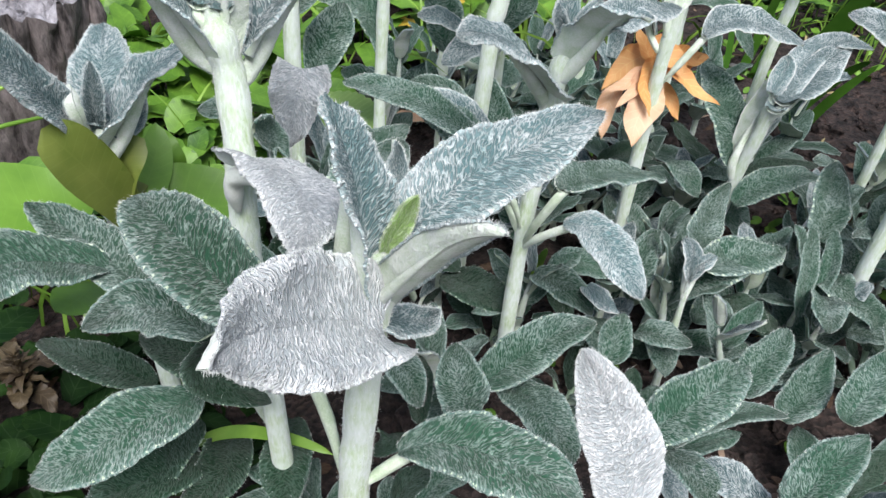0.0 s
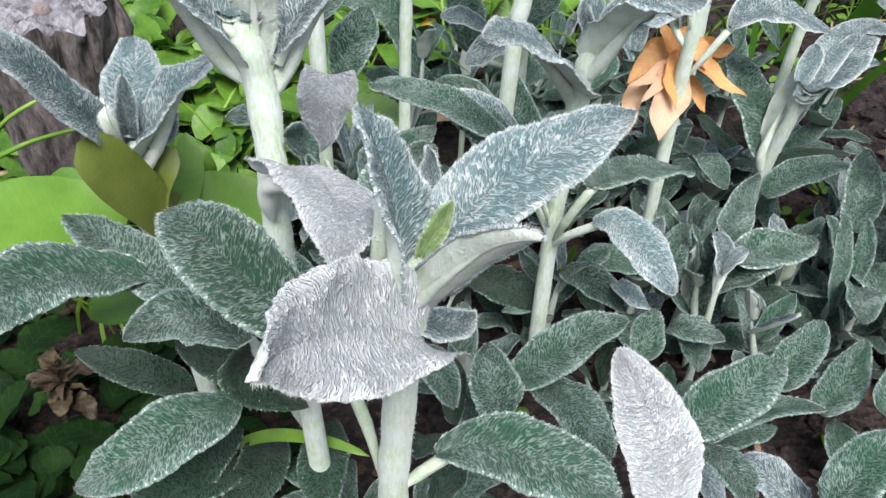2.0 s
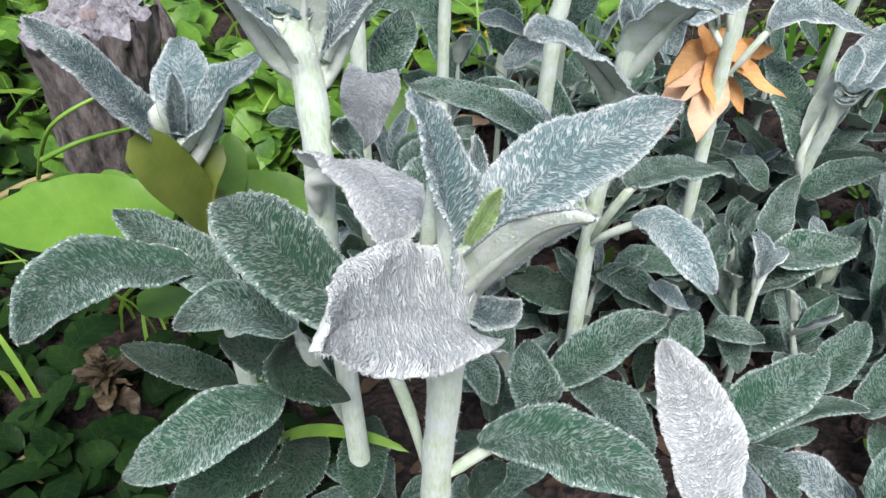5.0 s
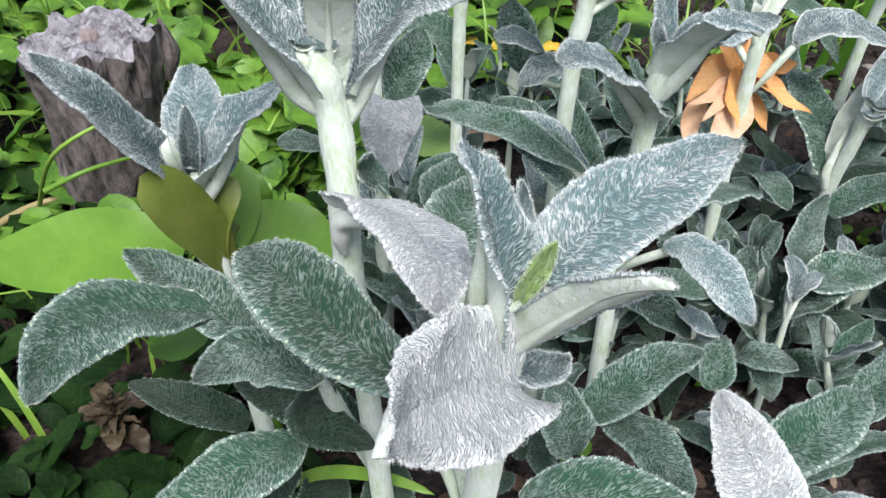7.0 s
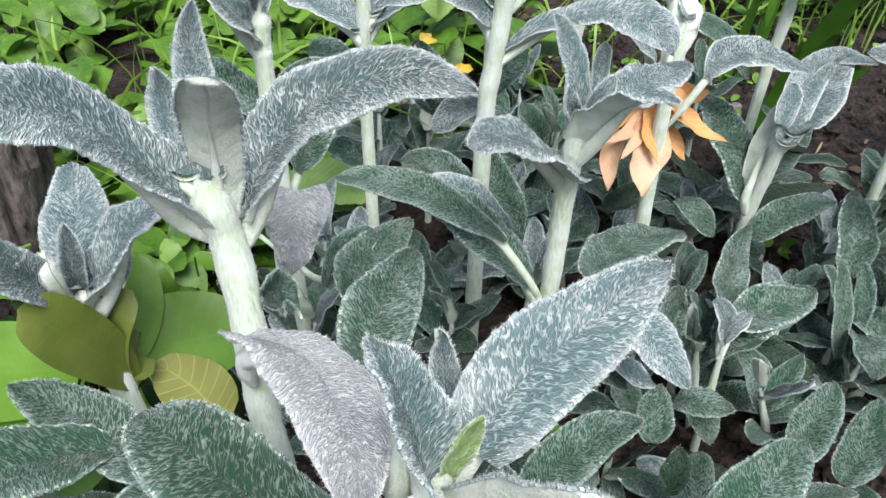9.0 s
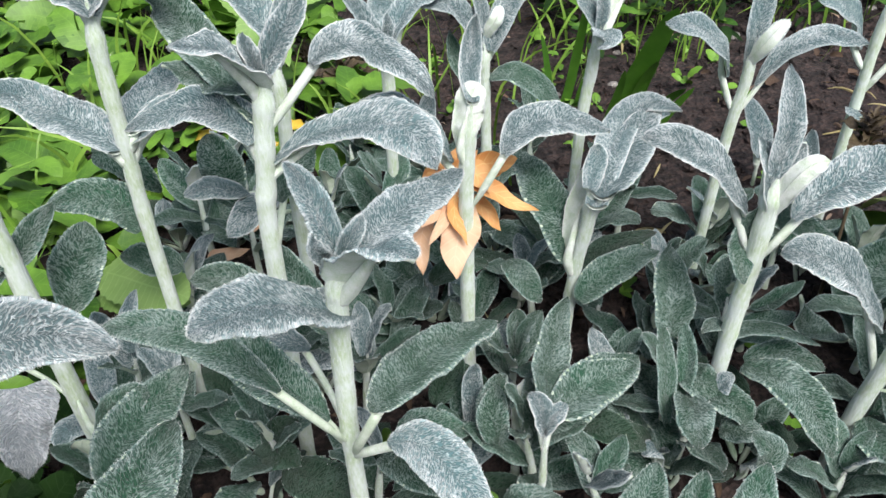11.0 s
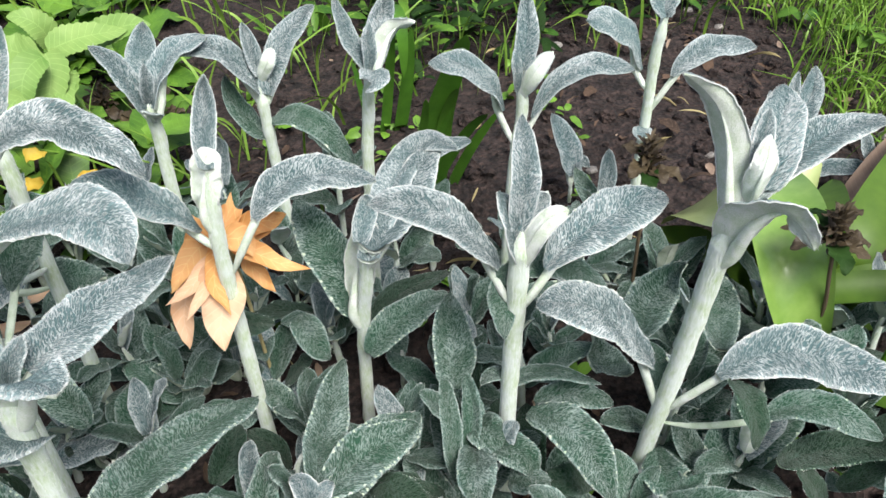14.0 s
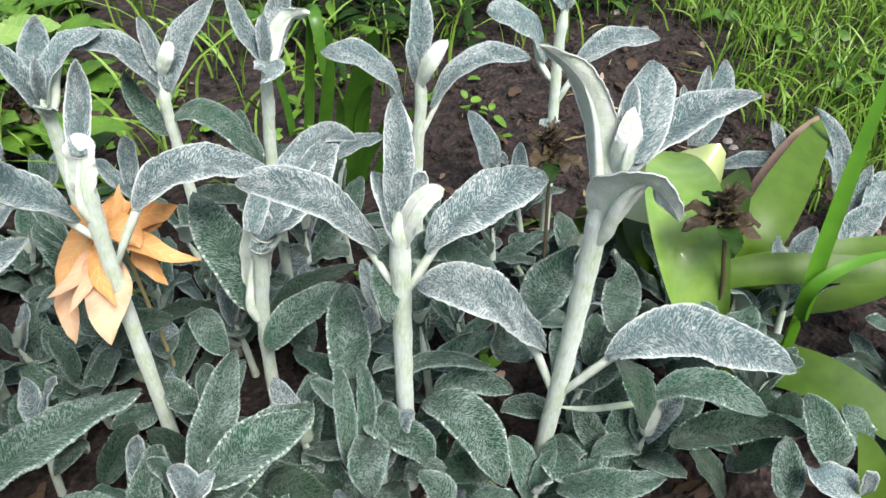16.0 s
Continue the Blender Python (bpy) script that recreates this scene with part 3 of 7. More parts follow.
# ---------------------------------------------------------------- lamb's ear plants, one by one

p = thing("lambs_ear", (-0.054, 0.264, 0.0), "tall woolly silver lamb's ear stem with broad pale leaves", "lamb's ear", "lamb's ear plants in the bed")
woolly_stem(p, 3, 0.0066, 0.0064, [(-0.0395, 0.2650, 0.3255), (-0.0408, 0.2649, 0.3037), (-0.0431, 0.2647, 0.2791), (-0.0466, 0.2644, 0.2348), (-0.0492, 0.2641, 0.1887), (-0.0536, 0.2636, -0.0100)])
felt_leaf(p, "young", 3, (-0.0455, 0.2647, 0.3100), (-0.0468, 0.2565, 0.3557), (-0.0550, 0.2630, 0.3816), 0.0299, (0.93, -0.36, 0.12), 0.66, root=(-0.0419, 0.2648, 0.2921), shape=(0.40, 0.70))
felt_leaf(p, "young", 3, (-0.0280, 0.2700, 0.3319), (-0.0010, 0.2917, 0.3440), (0.0365, 0.3141, 0.3508), 0.0301, (0.04, -0.44, 0.90), 0.20, root=(-0.0405, 0.2649, 0.3083))
felt_leaf(p, "frosted", 3, (-0.0392, 0.2470, 0.3060), (-0.0580, 0.2140, 0.3420), (-0.0690, 0.1740, 0.3670), 0.0430, (0.80, 0.42, -0.05), 0.42, root=(-0.0433, 0.2647, 0.2768), shape=(0.50, 0.85))
felt_leaf(p, "young", 3, (-0.0389, 0.2648, 0.3027), (-0.0232, 0.2430, 0.3433), (-0.0052, 0.2234, 0.3678), 0.0170, (0.42, 0.85, 0.32), 0.55, root=(-0.0426, 0.2648, 0.2843), shape=(0.22, 0.62))
felt_leaf(p, "fresh", 3, (-0.0367, 0.2654, 0.3258), (-0.0321, 0.2656, 0.3373), (-0.0275, 0.2650, 0.3475), 0.0083, (-0.05, -1.00, 0.00), 0.60, root=(-0.0405, 0.2649, 0.3083))
felt_leaf(p, "young", 3, (-0.0412, 0.2651, 0.3100), (-0.0398, 0.2662, 0.3226), (-0.0388, 0.2724, 0.3289), 0.0094, (0.49, 0.79, -0.37), 0.20, shape=(0.50, 0.45))
felt_leaf(p, "young", 3, (-0.0342, 0.2677, 0.3287), (-0.0352, 0.2943, 0.3298), (-0.0362, 0.3010, 0.3442), 0.0107, (0.33, -0.38, 0.86), 0.25, root=(-0.0405, 0.2649, 0.3083))
felt_leaf(p, "young", 3, (-0.0412, 0.2647, 0.2960), (-0.0266, 0.2735, 0.2855), (-0.0182, 0.2757, 0.2910), 0.0140, (0.30, -0.22, 0.93), 0.25, root=(-0.0433, 0.2647, 0.2768))
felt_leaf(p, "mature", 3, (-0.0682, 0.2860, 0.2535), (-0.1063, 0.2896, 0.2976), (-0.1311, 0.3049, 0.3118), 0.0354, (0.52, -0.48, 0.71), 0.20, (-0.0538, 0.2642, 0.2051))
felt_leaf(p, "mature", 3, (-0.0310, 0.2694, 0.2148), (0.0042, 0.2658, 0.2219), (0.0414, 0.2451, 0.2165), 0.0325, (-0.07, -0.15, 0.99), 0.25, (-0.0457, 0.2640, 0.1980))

p = thing("lambs_ear", (-0.100, 0.420, 0.0), "lamb's ear plant with long drooping felted leaves", "lamb's ear", "lamb's ear plants in the bed")
woolly_stem(p, 3, 0.0040, 0.0042, [(-0.1182, 0.3265, 0.2227), (-0.1082, 0.3715, 0.1027), (-0.1000, 0.4200, -0.0100)])
felt_leaf(p, "mature", 3, (-0.1136, 0.3025, 0.2425), (-0.1398, 0.3155, 0.2456), (-0.1612, 0.2966, 0.2497), 0.0262, (0.18, -0.35, 0.92), 0.25)
felt_leaf(p, "mature", 3, (-0.1375, 0.3399, 0.1605), (-0.1681, 0.3058, 0.1672), (-0.2028, 0.2870, 0.1554), 0.0351, (0.18, -0.31, 0.93), 0.25)
felt_leaf(p, "mature", 3, (-0.1497, 0.3399, 0.2302), (-0.1859, 0.3707, 0.2320), (-0.2180, 0.3818, 0.2479), 0.0299, (0.15, -0.17, 0.97), 0.25)
felt_leaf(p, "mature", 3, (-0.1737, 0.3564, 0.2295), (-0.2074, 0.3279, 0.2537), (-0.2118, 0.2714, 0.2656), 0.0372, (0.48, 0.15, 0.86), 0.25)
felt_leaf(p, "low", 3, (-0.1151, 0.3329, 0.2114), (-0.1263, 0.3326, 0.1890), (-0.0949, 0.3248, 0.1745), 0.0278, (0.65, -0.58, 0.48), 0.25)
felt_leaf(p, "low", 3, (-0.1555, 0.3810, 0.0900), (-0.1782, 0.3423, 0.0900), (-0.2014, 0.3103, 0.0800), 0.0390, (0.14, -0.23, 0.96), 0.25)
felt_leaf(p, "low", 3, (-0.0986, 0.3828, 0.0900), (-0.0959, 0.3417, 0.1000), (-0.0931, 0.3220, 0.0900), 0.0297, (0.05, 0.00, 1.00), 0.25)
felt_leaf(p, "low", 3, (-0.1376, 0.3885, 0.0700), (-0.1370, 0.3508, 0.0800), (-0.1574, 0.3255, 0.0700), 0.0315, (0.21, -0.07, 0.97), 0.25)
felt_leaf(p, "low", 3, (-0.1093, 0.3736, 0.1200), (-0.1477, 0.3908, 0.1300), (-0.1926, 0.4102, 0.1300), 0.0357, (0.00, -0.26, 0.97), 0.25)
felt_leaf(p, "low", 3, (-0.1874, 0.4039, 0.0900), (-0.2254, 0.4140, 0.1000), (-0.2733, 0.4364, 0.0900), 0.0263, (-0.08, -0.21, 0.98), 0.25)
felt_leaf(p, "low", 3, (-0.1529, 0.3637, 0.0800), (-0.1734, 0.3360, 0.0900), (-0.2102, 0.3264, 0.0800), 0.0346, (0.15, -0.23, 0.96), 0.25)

p = thing("lambs_ear", (-0.179, 0.415, 0.0), "pale lamb's ear rosette beside the tree stump", "lamb's ear", "lamb's ear plants in the bed")
woolly_stem(p, 3, 0.0060, 0.0060, [(-0.1904, 0.4103, 0.2704), (-0.1874, 0.4117, 0.2219), (-0.1848, 0.4127, 0.1877), (-0.1789, 0.4152, -0.0100)])
felt_leaf(p, "young", 3, (-0.1958, 0.4097, 0.2732), (-0.2050, 0.3783, 0.3239), (-0.2207, 0.3642, 0.3574), 0.0219, (0.96, -0.20, 0.18), 0.40, root=(-0.1893, 0.4108, 0.2525))
felt_leaf(p, "young", 3, (-0.1866, 0.4150, 0.2752), (-0.1910, 0.4400, 0.2911), (-0.2022, 0.4828, 0.2945), 0.0307, (0.26, -0.21, 0.94), 0.35, root=(-0.1893, 0.4108, 0.2525))
felt_leaf(p, "young", 3, (-0.1817, 0.4144, 0.2694), (-0.1604, 0.4164, 0.2994), (-0.1428, 0.4345, 0.3091), 0.0294, (-0.55, -0.39, 0.74), 0.50, root=(-0.1891, 0.4109, 0.2500))
felt_leaf(p, "young", 3, (-0.1887, 0.4136, 0.2743), (-0.1848, 0.4089, 0.2937), (-0.1846, 0.4143, 0.3078), 0.0119, (0.42, -0.90, -0.03), 0.60, root=(-0.1893, 0.4108, 0.2525))
felt_leaf(p, "young", 3, (-0.1925, 0.4097, 0.2708), (-0.1916, 0.4028, 0.2884), (-0.1953, 0.4089, 0.2977), 0.0092, (-0.74, 0.67, -0.06), 0.20, shape=(0.50, 0.45))
felt_leaf(p, "young", 3, (-0.1831, 0.4134, 0.2687), (-0.1810, 0.4391, 0.2604), (-0.1746, 0.4471, 0.2807), 0.0120, (0.38, -0.39, 0.84), 0.25, root=(-0.1891, 0.4109, 0.2500))
felt_leaf(p, "young", 3, (-0.1832, 0.4138, 0.2035), (-0.1905, 0.4124, 0.2213), (-0.1991, 0.4160, 0.2299), 0.0122, (0.77, -0.40, 0.50), 0.25, root=(-0.1845, 0.4129, 0.1773))

p = thing("lambs_ear", (-0.095, 0.345, 0.0), "tall woolly lamb's ear stem with arching silver leaves", "lamb's ear", "lamb's ear plants in the bed")
woolly_stem(p, 3, 0.0072, 0.0058, [(-0.1130, 0.3690, 0.3601), (-0.1072, 0.3670, 0.3280), (-0.1048, 0.3580, 0.2950), (-0.1045, 0.3500, 0.2588), (-0.1015, 0.3460, 0.2142), (-0.0946, 0.3447, -0.0100)])
felt_leaf(p, "young", 3, (-0.1084, 0.3702, 0.3395), (-0.1051, 0.3687, 0.3706), (-0.0978, 0.3429, 0.4065), 0.0203, (0.07, 0.93, 0.37), 0.22, root=(-0.1066, 0.3688, 0.3229), shape=(0.45, 0.24))
felt_leaf(p, "young", 3, (-0.1166, 0.3674, 0.3428), (-0.1384, 0.3426, 0.3958), (-0.1632, 0.3089, 0.4190), 0.0296, (0.86, -0.03, 0.51), 0.40, root=(-0.1074, 0.3701, 0.3278))
felt_leaf(p, "young", 3, (-0.0977, 0.3729, 0.3399), (-0.0686, 0.3886, 0.3737), (-0.0177, 0.3679, 0.3848), 0.0317, (-0.46, -0.45, 0.77), 0.40, root=(-0.1064, 0.3674, 0.3217))
felt_leaf(p, "young", 3, (-0.1170, 0.3681, 0.3601), (-0.1248, 0.3937, 0.3673), (-0.1268, 0.3981, 0.3842), 0.0153, (0.42, -0.48, 0.77), 0.25, root=(-0.1101, 0.3696, 0.3430))
felt_leaf(p, "young", 3, (-0.1076, 0.3705, 0.3584), (-0.1147, 0.3988, 0.3759), (-0.1107, 0.4072, 0.4039), 0.0154, (0.17, -0.76, 0.63), 0.35, root=(-0.1097, 0.3696, 0.3411))
felt_leaf(p, "frosted", 3, (-0.0936, 0.4579, 0.2852), (-0.0951, 0.4474, 0.2730), (-0.1003, 0.4421, 0.2472), 0.0317, (0.15, -0.92, 0.36), 0.12, shape=(0.24, 0.70))
felt_leaf(p, "frosted", 3, (-0.1015, 0.3400, 0.3050), (-0.0715, 0.3020, 0.3240), (-0.0612, 0.2400, 0.3400), 0.0320, (-0.10, 0.76, 0.64), 0.05, root=(-0.1041, 0.3429, 0.2790))
felt_leaf(p, "mature", 3, (-0.0973, 0.3570, 0.3119), (-0.0947, 0.3831, 0.2881), (-0.0870, 0.3735, 0.2833), 0.0182, (0.95, -0.23, 0.21), 0.25)

p = thing("lambs_ear", (0.039, 0.489, 0.0), "lamb's ear stem with a pointed silver leaf crown", "lamb's ear", "lamb's ear plants in the bed")
woolly_stem(p, 3, 0.0062, 0.0052, [(0.0507, 0.4877, 0.2986), (0.0466, 0.4883, 0.2610), (0.0439, 0.4887, 0.2112), (0.0414, 0.4890, 0.1481), (0.0389, 0.4894, -0.0100)])
felt_leaf(p, "young", 3, (0.0452, 0.4885, 0.2649), (0.0149, 0.4563, 0.3079), (-0.0125, 0.4321, 0.3227), 0.0360, (0.61, 0.17, 0.77), 0.20, root=(0.0459, 0.4884, 0.2479))
felt_leaf(p, "young", 3, (0.0500, 0.4913, 0.3034), (0.0444, 0.4936, 0.3303), (0.0356, 0.4974, 0.3524), 0.0168, (0.54, -0.80, 0.26), 0.40, root=(0.0487, 0.4880, 0.2808))
felt_leaf(p, "young", 3, (0.0645, 0.4891, 0.3045), (0.0902, 0.5097, 0.3060), (0.1270, 0.5481, 0.2945), 0.0276, (0.23, -0.08, 0.97), 0.20, root=(0.0487, 0.4880, 0.2808))
felt_leaf(p, "young", 3, (0.0539, 0.4864, 0.2873), (0.0668, 0.4630, 0.3216), (0.0801, 0.4407, 0.3314), 0.0328, (-0.14, 0.65, 0.75), 0.35, root=(0.0476, 0.4881, 0.2709), shape=(0.40, 0.60))
felt_leaf(p, "young", 3, (0.0530, 0.4883, 0.3000), (0.0596, 0.4856, 0.3143), (0.0654, 0.4899, 0.3210), 0.0109, (-0.28, -0.93, 0.24), 0.60, root=(0.0487, 0.4880, 0.2808))
felt_leaf(p, "young", 3, (0.0462, 0.4895, 0.3001), (0.0421, 0.4792, 0.3146), (0.0413, 0.4864, 0.3195), 0.0096, (0.40, -0.91, -0.05), 0.60, root=(0.0487, 0.4880, 0.2808))
felt_leaf(p, "mature", 3, (0.0314, 0.4864, 0.1860), (0.0016, 0.5054, 0.2186), (-0.0320, 0.5339, 0.2302), 0.0308, (0.27, -0.44, 0.86), 0.25, (0.0409, 0.4896, 0.1528))
felt_leaf(p, "mature", 3, (0.0116, 0.4709, 0.2349), (-0.0335, 0.5229, 0.2363), (-0.0809, 0.5423, 0.2364), 0.0240, (-0.15, -0.21, 0.97), 0.25, (0.0410, 0.4889, 0.1588))
felt_leaf(p, "mature", 3, (0.0562, 0.4613, 0.2146), (0.0903, 0.5042, 0.1989), (0.1483, 0.5565, 0.1647), 0.0358, (0.24, 0.26, 0.94), 0.25, (0.0425, 0.4889, 0.1481))
felt_leaf(p, "young", 3, (0.0606, 0.4597, 0.1926), (0.0838, 0.4441, 0.1915), (0.1014, 0.4083, 0.1781), 0.0301, (0.06, -0.23, 0.97), 0.25, (0.0422, 0.4876, 0.1470))
felt_leaf(p, "young", 2, (0.0271, 0.5433, 0.1861), (-0.0024, 0.5382, 0.2192), (-0.0319, 0.5332, 0.2324), 0.0227, (-0.06, -0.54, 0.84), 0.25, (0.0412, 0.4893, 0.1500))

p = thing("lambs_ear", (-0.057, 0.395, 0.0), "upright felted lamb's ear leaves in a low clump", "lamb's ear", "lamb's ear plants in the bed")
woolly_stem(p, 3, 0.0050, 0.0050, [(-0.0574, 0.3952, 0.2264), (-0.0574, 0.3952, -0.0100)])
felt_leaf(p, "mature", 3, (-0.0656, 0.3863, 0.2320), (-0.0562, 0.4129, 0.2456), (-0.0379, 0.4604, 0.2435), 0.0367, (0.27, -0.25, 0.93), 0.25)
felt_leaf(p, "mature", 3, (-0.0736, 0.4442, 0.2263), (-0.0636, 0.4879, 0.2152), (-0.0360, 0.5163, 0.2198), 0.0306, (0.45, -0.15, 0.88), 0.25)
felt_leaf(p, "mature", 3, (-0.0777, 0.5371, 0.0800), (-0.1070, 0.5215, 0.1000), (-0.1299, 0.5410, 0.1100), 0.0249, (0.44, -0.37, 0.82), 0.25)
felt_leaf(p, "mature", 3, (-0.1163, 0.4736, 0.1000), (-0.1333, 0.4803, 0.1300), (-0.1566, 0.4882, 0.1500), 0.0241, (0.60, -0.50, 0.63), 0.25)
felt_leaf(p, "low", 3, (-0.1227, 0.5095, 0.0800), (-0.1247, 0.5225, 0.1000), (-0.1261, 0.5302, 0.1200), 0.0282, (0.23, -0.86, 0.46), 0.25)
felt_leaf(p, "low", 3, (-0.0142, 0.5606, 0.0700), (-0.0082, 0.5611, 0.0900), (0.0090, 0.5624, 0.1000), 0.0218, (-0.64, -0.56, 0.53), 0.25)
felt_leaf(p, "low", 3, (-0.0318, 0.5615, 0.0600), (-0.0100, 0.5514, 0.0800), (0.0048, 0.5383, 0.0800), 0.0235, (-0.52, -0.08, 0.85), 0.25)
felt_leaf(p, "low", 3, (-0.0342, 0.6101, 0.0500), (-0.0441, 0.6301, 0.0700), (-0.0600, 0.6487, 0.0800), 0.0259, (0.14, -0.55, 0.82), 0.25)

p = thing("lambs_ear", (0.006, 0.599, 0.0), "leaning lamb's ear stem with arched woolly leaves", "lamb's ear", "lamb's ear plants in the bed")
woolly_stem(p, 2, 0.0062, 0.0060, [(0.0322, 0.6034, 0.3405), (0.0261, 0.6025, 0.3049), (0.0211, 0.6016, 0.2711), (0.0161, 0.6007, 0.2243), (0.0063, 0.5990, -0.0100)])
felt_leaf(p, "young", 2, (0.0257, 0.6018, 0.2819), (0.0842, 0.5786, 0.3148), (0.1099, 0.5307, 0.3098), 0.0342, (-0.32, -0.01, 0.95), 0.35, (0.0211, 0.6016, 0.2711))
felt_leaf(p, "young", 2, (0.0342, 0.6049, 0.3426), (0.0494, 0.6057, 0.3665), (0.0617, 0.6138, 0.3831), 0.0181, (-0.43, -0.78, 0.46), 0.35, root=(0.0294, 0.6030, 0.3236))
felt_leaf(p, "young", 2, (0.0282, 0.6033, 0.3364), (0.0111, 0.5898, 0.3634), (-0.0106, 0.5871, 0.3692), 0.0264, (0.64, 0.01, 0.77), 0.50, root=(0.0287, 0.6029, 0.3199))
felt_leaf(p, "young", 2, (0.0290, 0.6048, 0.3439), (0.0263, 0.6025, 0.3558), (0.0253, 0.6072, 0.3631), 0.0112, (0.43, -0.88, 0.19), 0.60, root=(0.0294, 0.6030, 0.3236))
felt_leaf(p, "mature", 2, (0.0237, 0.6029, 0.3309), (-0.0013, 0.6397, 0.3250), (-0.0237, 0.6398, 0.3358), 0.0255, (-0.10, -0.25, 0.96), 0.25)
felt_leaf(p, "mature", 2, (0.0272, 0.6025, 0.3084), (-0.0104, 0.6716, 0.3451), (-0.0293, 0.6687, 0.3644), 0.0299, (0.24, -0.50, 0.83), 0.25)
felt_leaf(p, "young", 2, (0.0182, 0.6034, 0.3014), (-0.0075, 0.6188, 0.3167), (-0.0499, 0.6219, 0.3071), 0.0302, (-0.00, -0.30, 0.96), 0.40, root=(0.0227, 0.6019, 0.2817))
felt_leaf(p, "young", 2, (0.0578, 0.6049, 0.3403), (0.0904, 0.6206, 0.3401), (0.1235, 0.5947, 0.3141), 0.0292, (0.30, -0.35, 0.89), 0.30, (0.0260, 0.6023, 0.3012))
felt_leaf(p, "mature", 2, (0.0138, 0.6036, 0.1660), (-0.0138, 0.6087, 0.1938), (-0.0413, 0.6139, 0.1976), 0.0250, (-0.04, -0.55, 0.83), 0.25)
felt_leaf(p, "mature", 2, (0.0429, 0.5970, 0.1404), (0.0296, 0.6103, 0.1736), (0.0163, 0.6235, 0.2067), 0.0252, (-0.11, -0.74, 0.66), 0.25)
felt_leaf(p, "mature", 2, (0.0255, 0.6486, 0.2215), (0.0401, 0.6548, 0.2465), (0.0548, 0.6609, 0.2514), 0.0250, (-0.10, -0.60, 0.80), 0.25, (0.0150, 0.6006, 0.2050))

p = thing("lambs_ear", (0.032, 0.719, 0.0), "tall lamb's ear stem with drooping upper leaves", "lamb's ear", "lamb's ear plants in the bed")
woolly_stem(p, 2, 0.0054, 0.0056, [(0.0389, 0.7196, 0.2885), (0.0375, 0.7195, 0.2437), (0.0348, 0.7192, 0.1780), (0.0317, 0.7189, -0.0100)])
felt_leaf(p, "young", 2, (0.0389, 0.7196, 0.2885), (0.0506, 0.7255, 0.3201), (0.0642, 0.7387, 0.3482), 0.0169, (-0.03, -0.95, 0.31), 0.30, root=(0.0383, 0.7196, 0.2696))
felt_leaf(p, "young", 2, (0.0403, 0.7264, 0.3014), (0.0166, 0.7451, 0.3334), (-0.0188, 0.7560, 0.3506), 0.0338, (0.41, -0.47, 0.78), 0.40, root=(0.0383, 0.7196, 0.2696))
felt_leaf(p, "mature", 2, (0.0315, 0.7199, 0.1729), (0.0441, 0.7427, 0.1449), (0.0648, 0.7348, 0.1418), 0.0279, (0.70, -0.49, 0.51), 0.25)
felt_leaf(p, "young", 2, (0.0038, 0.6779, 0.2112), (-0.0162, 0.6691, 0.2272), (-0.0362, 0.6603, 0.2312), 0.0164, (-0.04, -0.59, 0.80), 0.25, (0.0355, 0.7192, 0.1900))
felt_leaf(p, "young", 2, (0.0244, 0.6834, 0.2010), (0.0047, 0.6707, 0.2026), (-0.0150, 0.6581, 0.1922), 0.0230, (-0.06, -0.58, 0.81), 0.25, (0.0350, 0.7192, 0.1780))
felt_leaf(p, "mature", 2, (-0.0091, 0.7128, 0.1753), (-0.0145, 0.7271, 0.2014), (-0.0199, 0.7414, 0.2275), 0.0330, (-0.05, -0.81, 0.59), 0.25, (0.0340, 0.7190, 0.1600))

p = thing("lambs_ear", (-0.067, 0.650, 0.0), "slender lamb's ear stem with paired leaves", "lamb's ear", "lamb's ear plants in the bed")
woolly_stem(p, 2, 0.0050, 0.0050, [(-0.0534, 0.6514, 0.3740), (-0.0569, 0.6511, 0.3305), (-0.0591, 0.6508, 0.2812), (-0.0624, 0.6504, 0.2159), (-0.0671, 0.6498, -0.0100)])
felt_leaf(p, "young", 2, (-0.0660, 0.6497, 0.2825), (-0.1044, 0.6848, 0.2971), (-0.1400, 0.6798, 0.3208), 0.0316, (0.27, -0.43, 0.86), 0.25, root=(-0.0600, 0.6507, 0.2640))
felt_leaf(p, "young", 2, (-0.0514, 0.6513, 0.2840), (-0.0238, 0.6579, 0.2994), (0.0087, 0.6575, 0.2999), 0.0228, (-0.21, -0.32, 0.92), 0.40, root=(-0.0600, 0.6507, 0.2640))
felt_leaf(p, "young", 2, (-0.0518, 0.6511, 0.2922), (-0.0343, 0.6917, 0.2984), (-0.0030, 0.6906, 0.3076), 0.0268, (-0.06, -0.30, 0.95), 0.25, root=(-0.0595, 0.6508, 0.2743))
felt_leaf(p, "young", 2, (-0.0536, 0.6513, 0.3677), (-0.0687, 0.6538, 0.3840), (-0.0878, 0.6496, 0.3808), 0.0261, (0.35, -0.40, 0.85), 0.25, root=(-0.0554, 0.6512, 0.3488))
felt_leaf(p, "young", 2, (-0.0536, 0.6513, 0.3677), (-0.0311, 0.6566, 0.3831), (-0.0102, 0.6536, 0.3727), 0.0236, (-0.09, -0.34, 0.93), 0.25, root=(-0.0554, 0.6512, 0.3488))
felt_leaf(p, "young", 2, (-0.0543, 0.6512, 0.3677), (-0.0509, 0.6570, 0.3877), (-0.0493, 0.6616, 0.4044), 0.0186, (0.07, -0.96, 0.26), 0.25, root=(-0.0554, 0.6512, 0.3488))
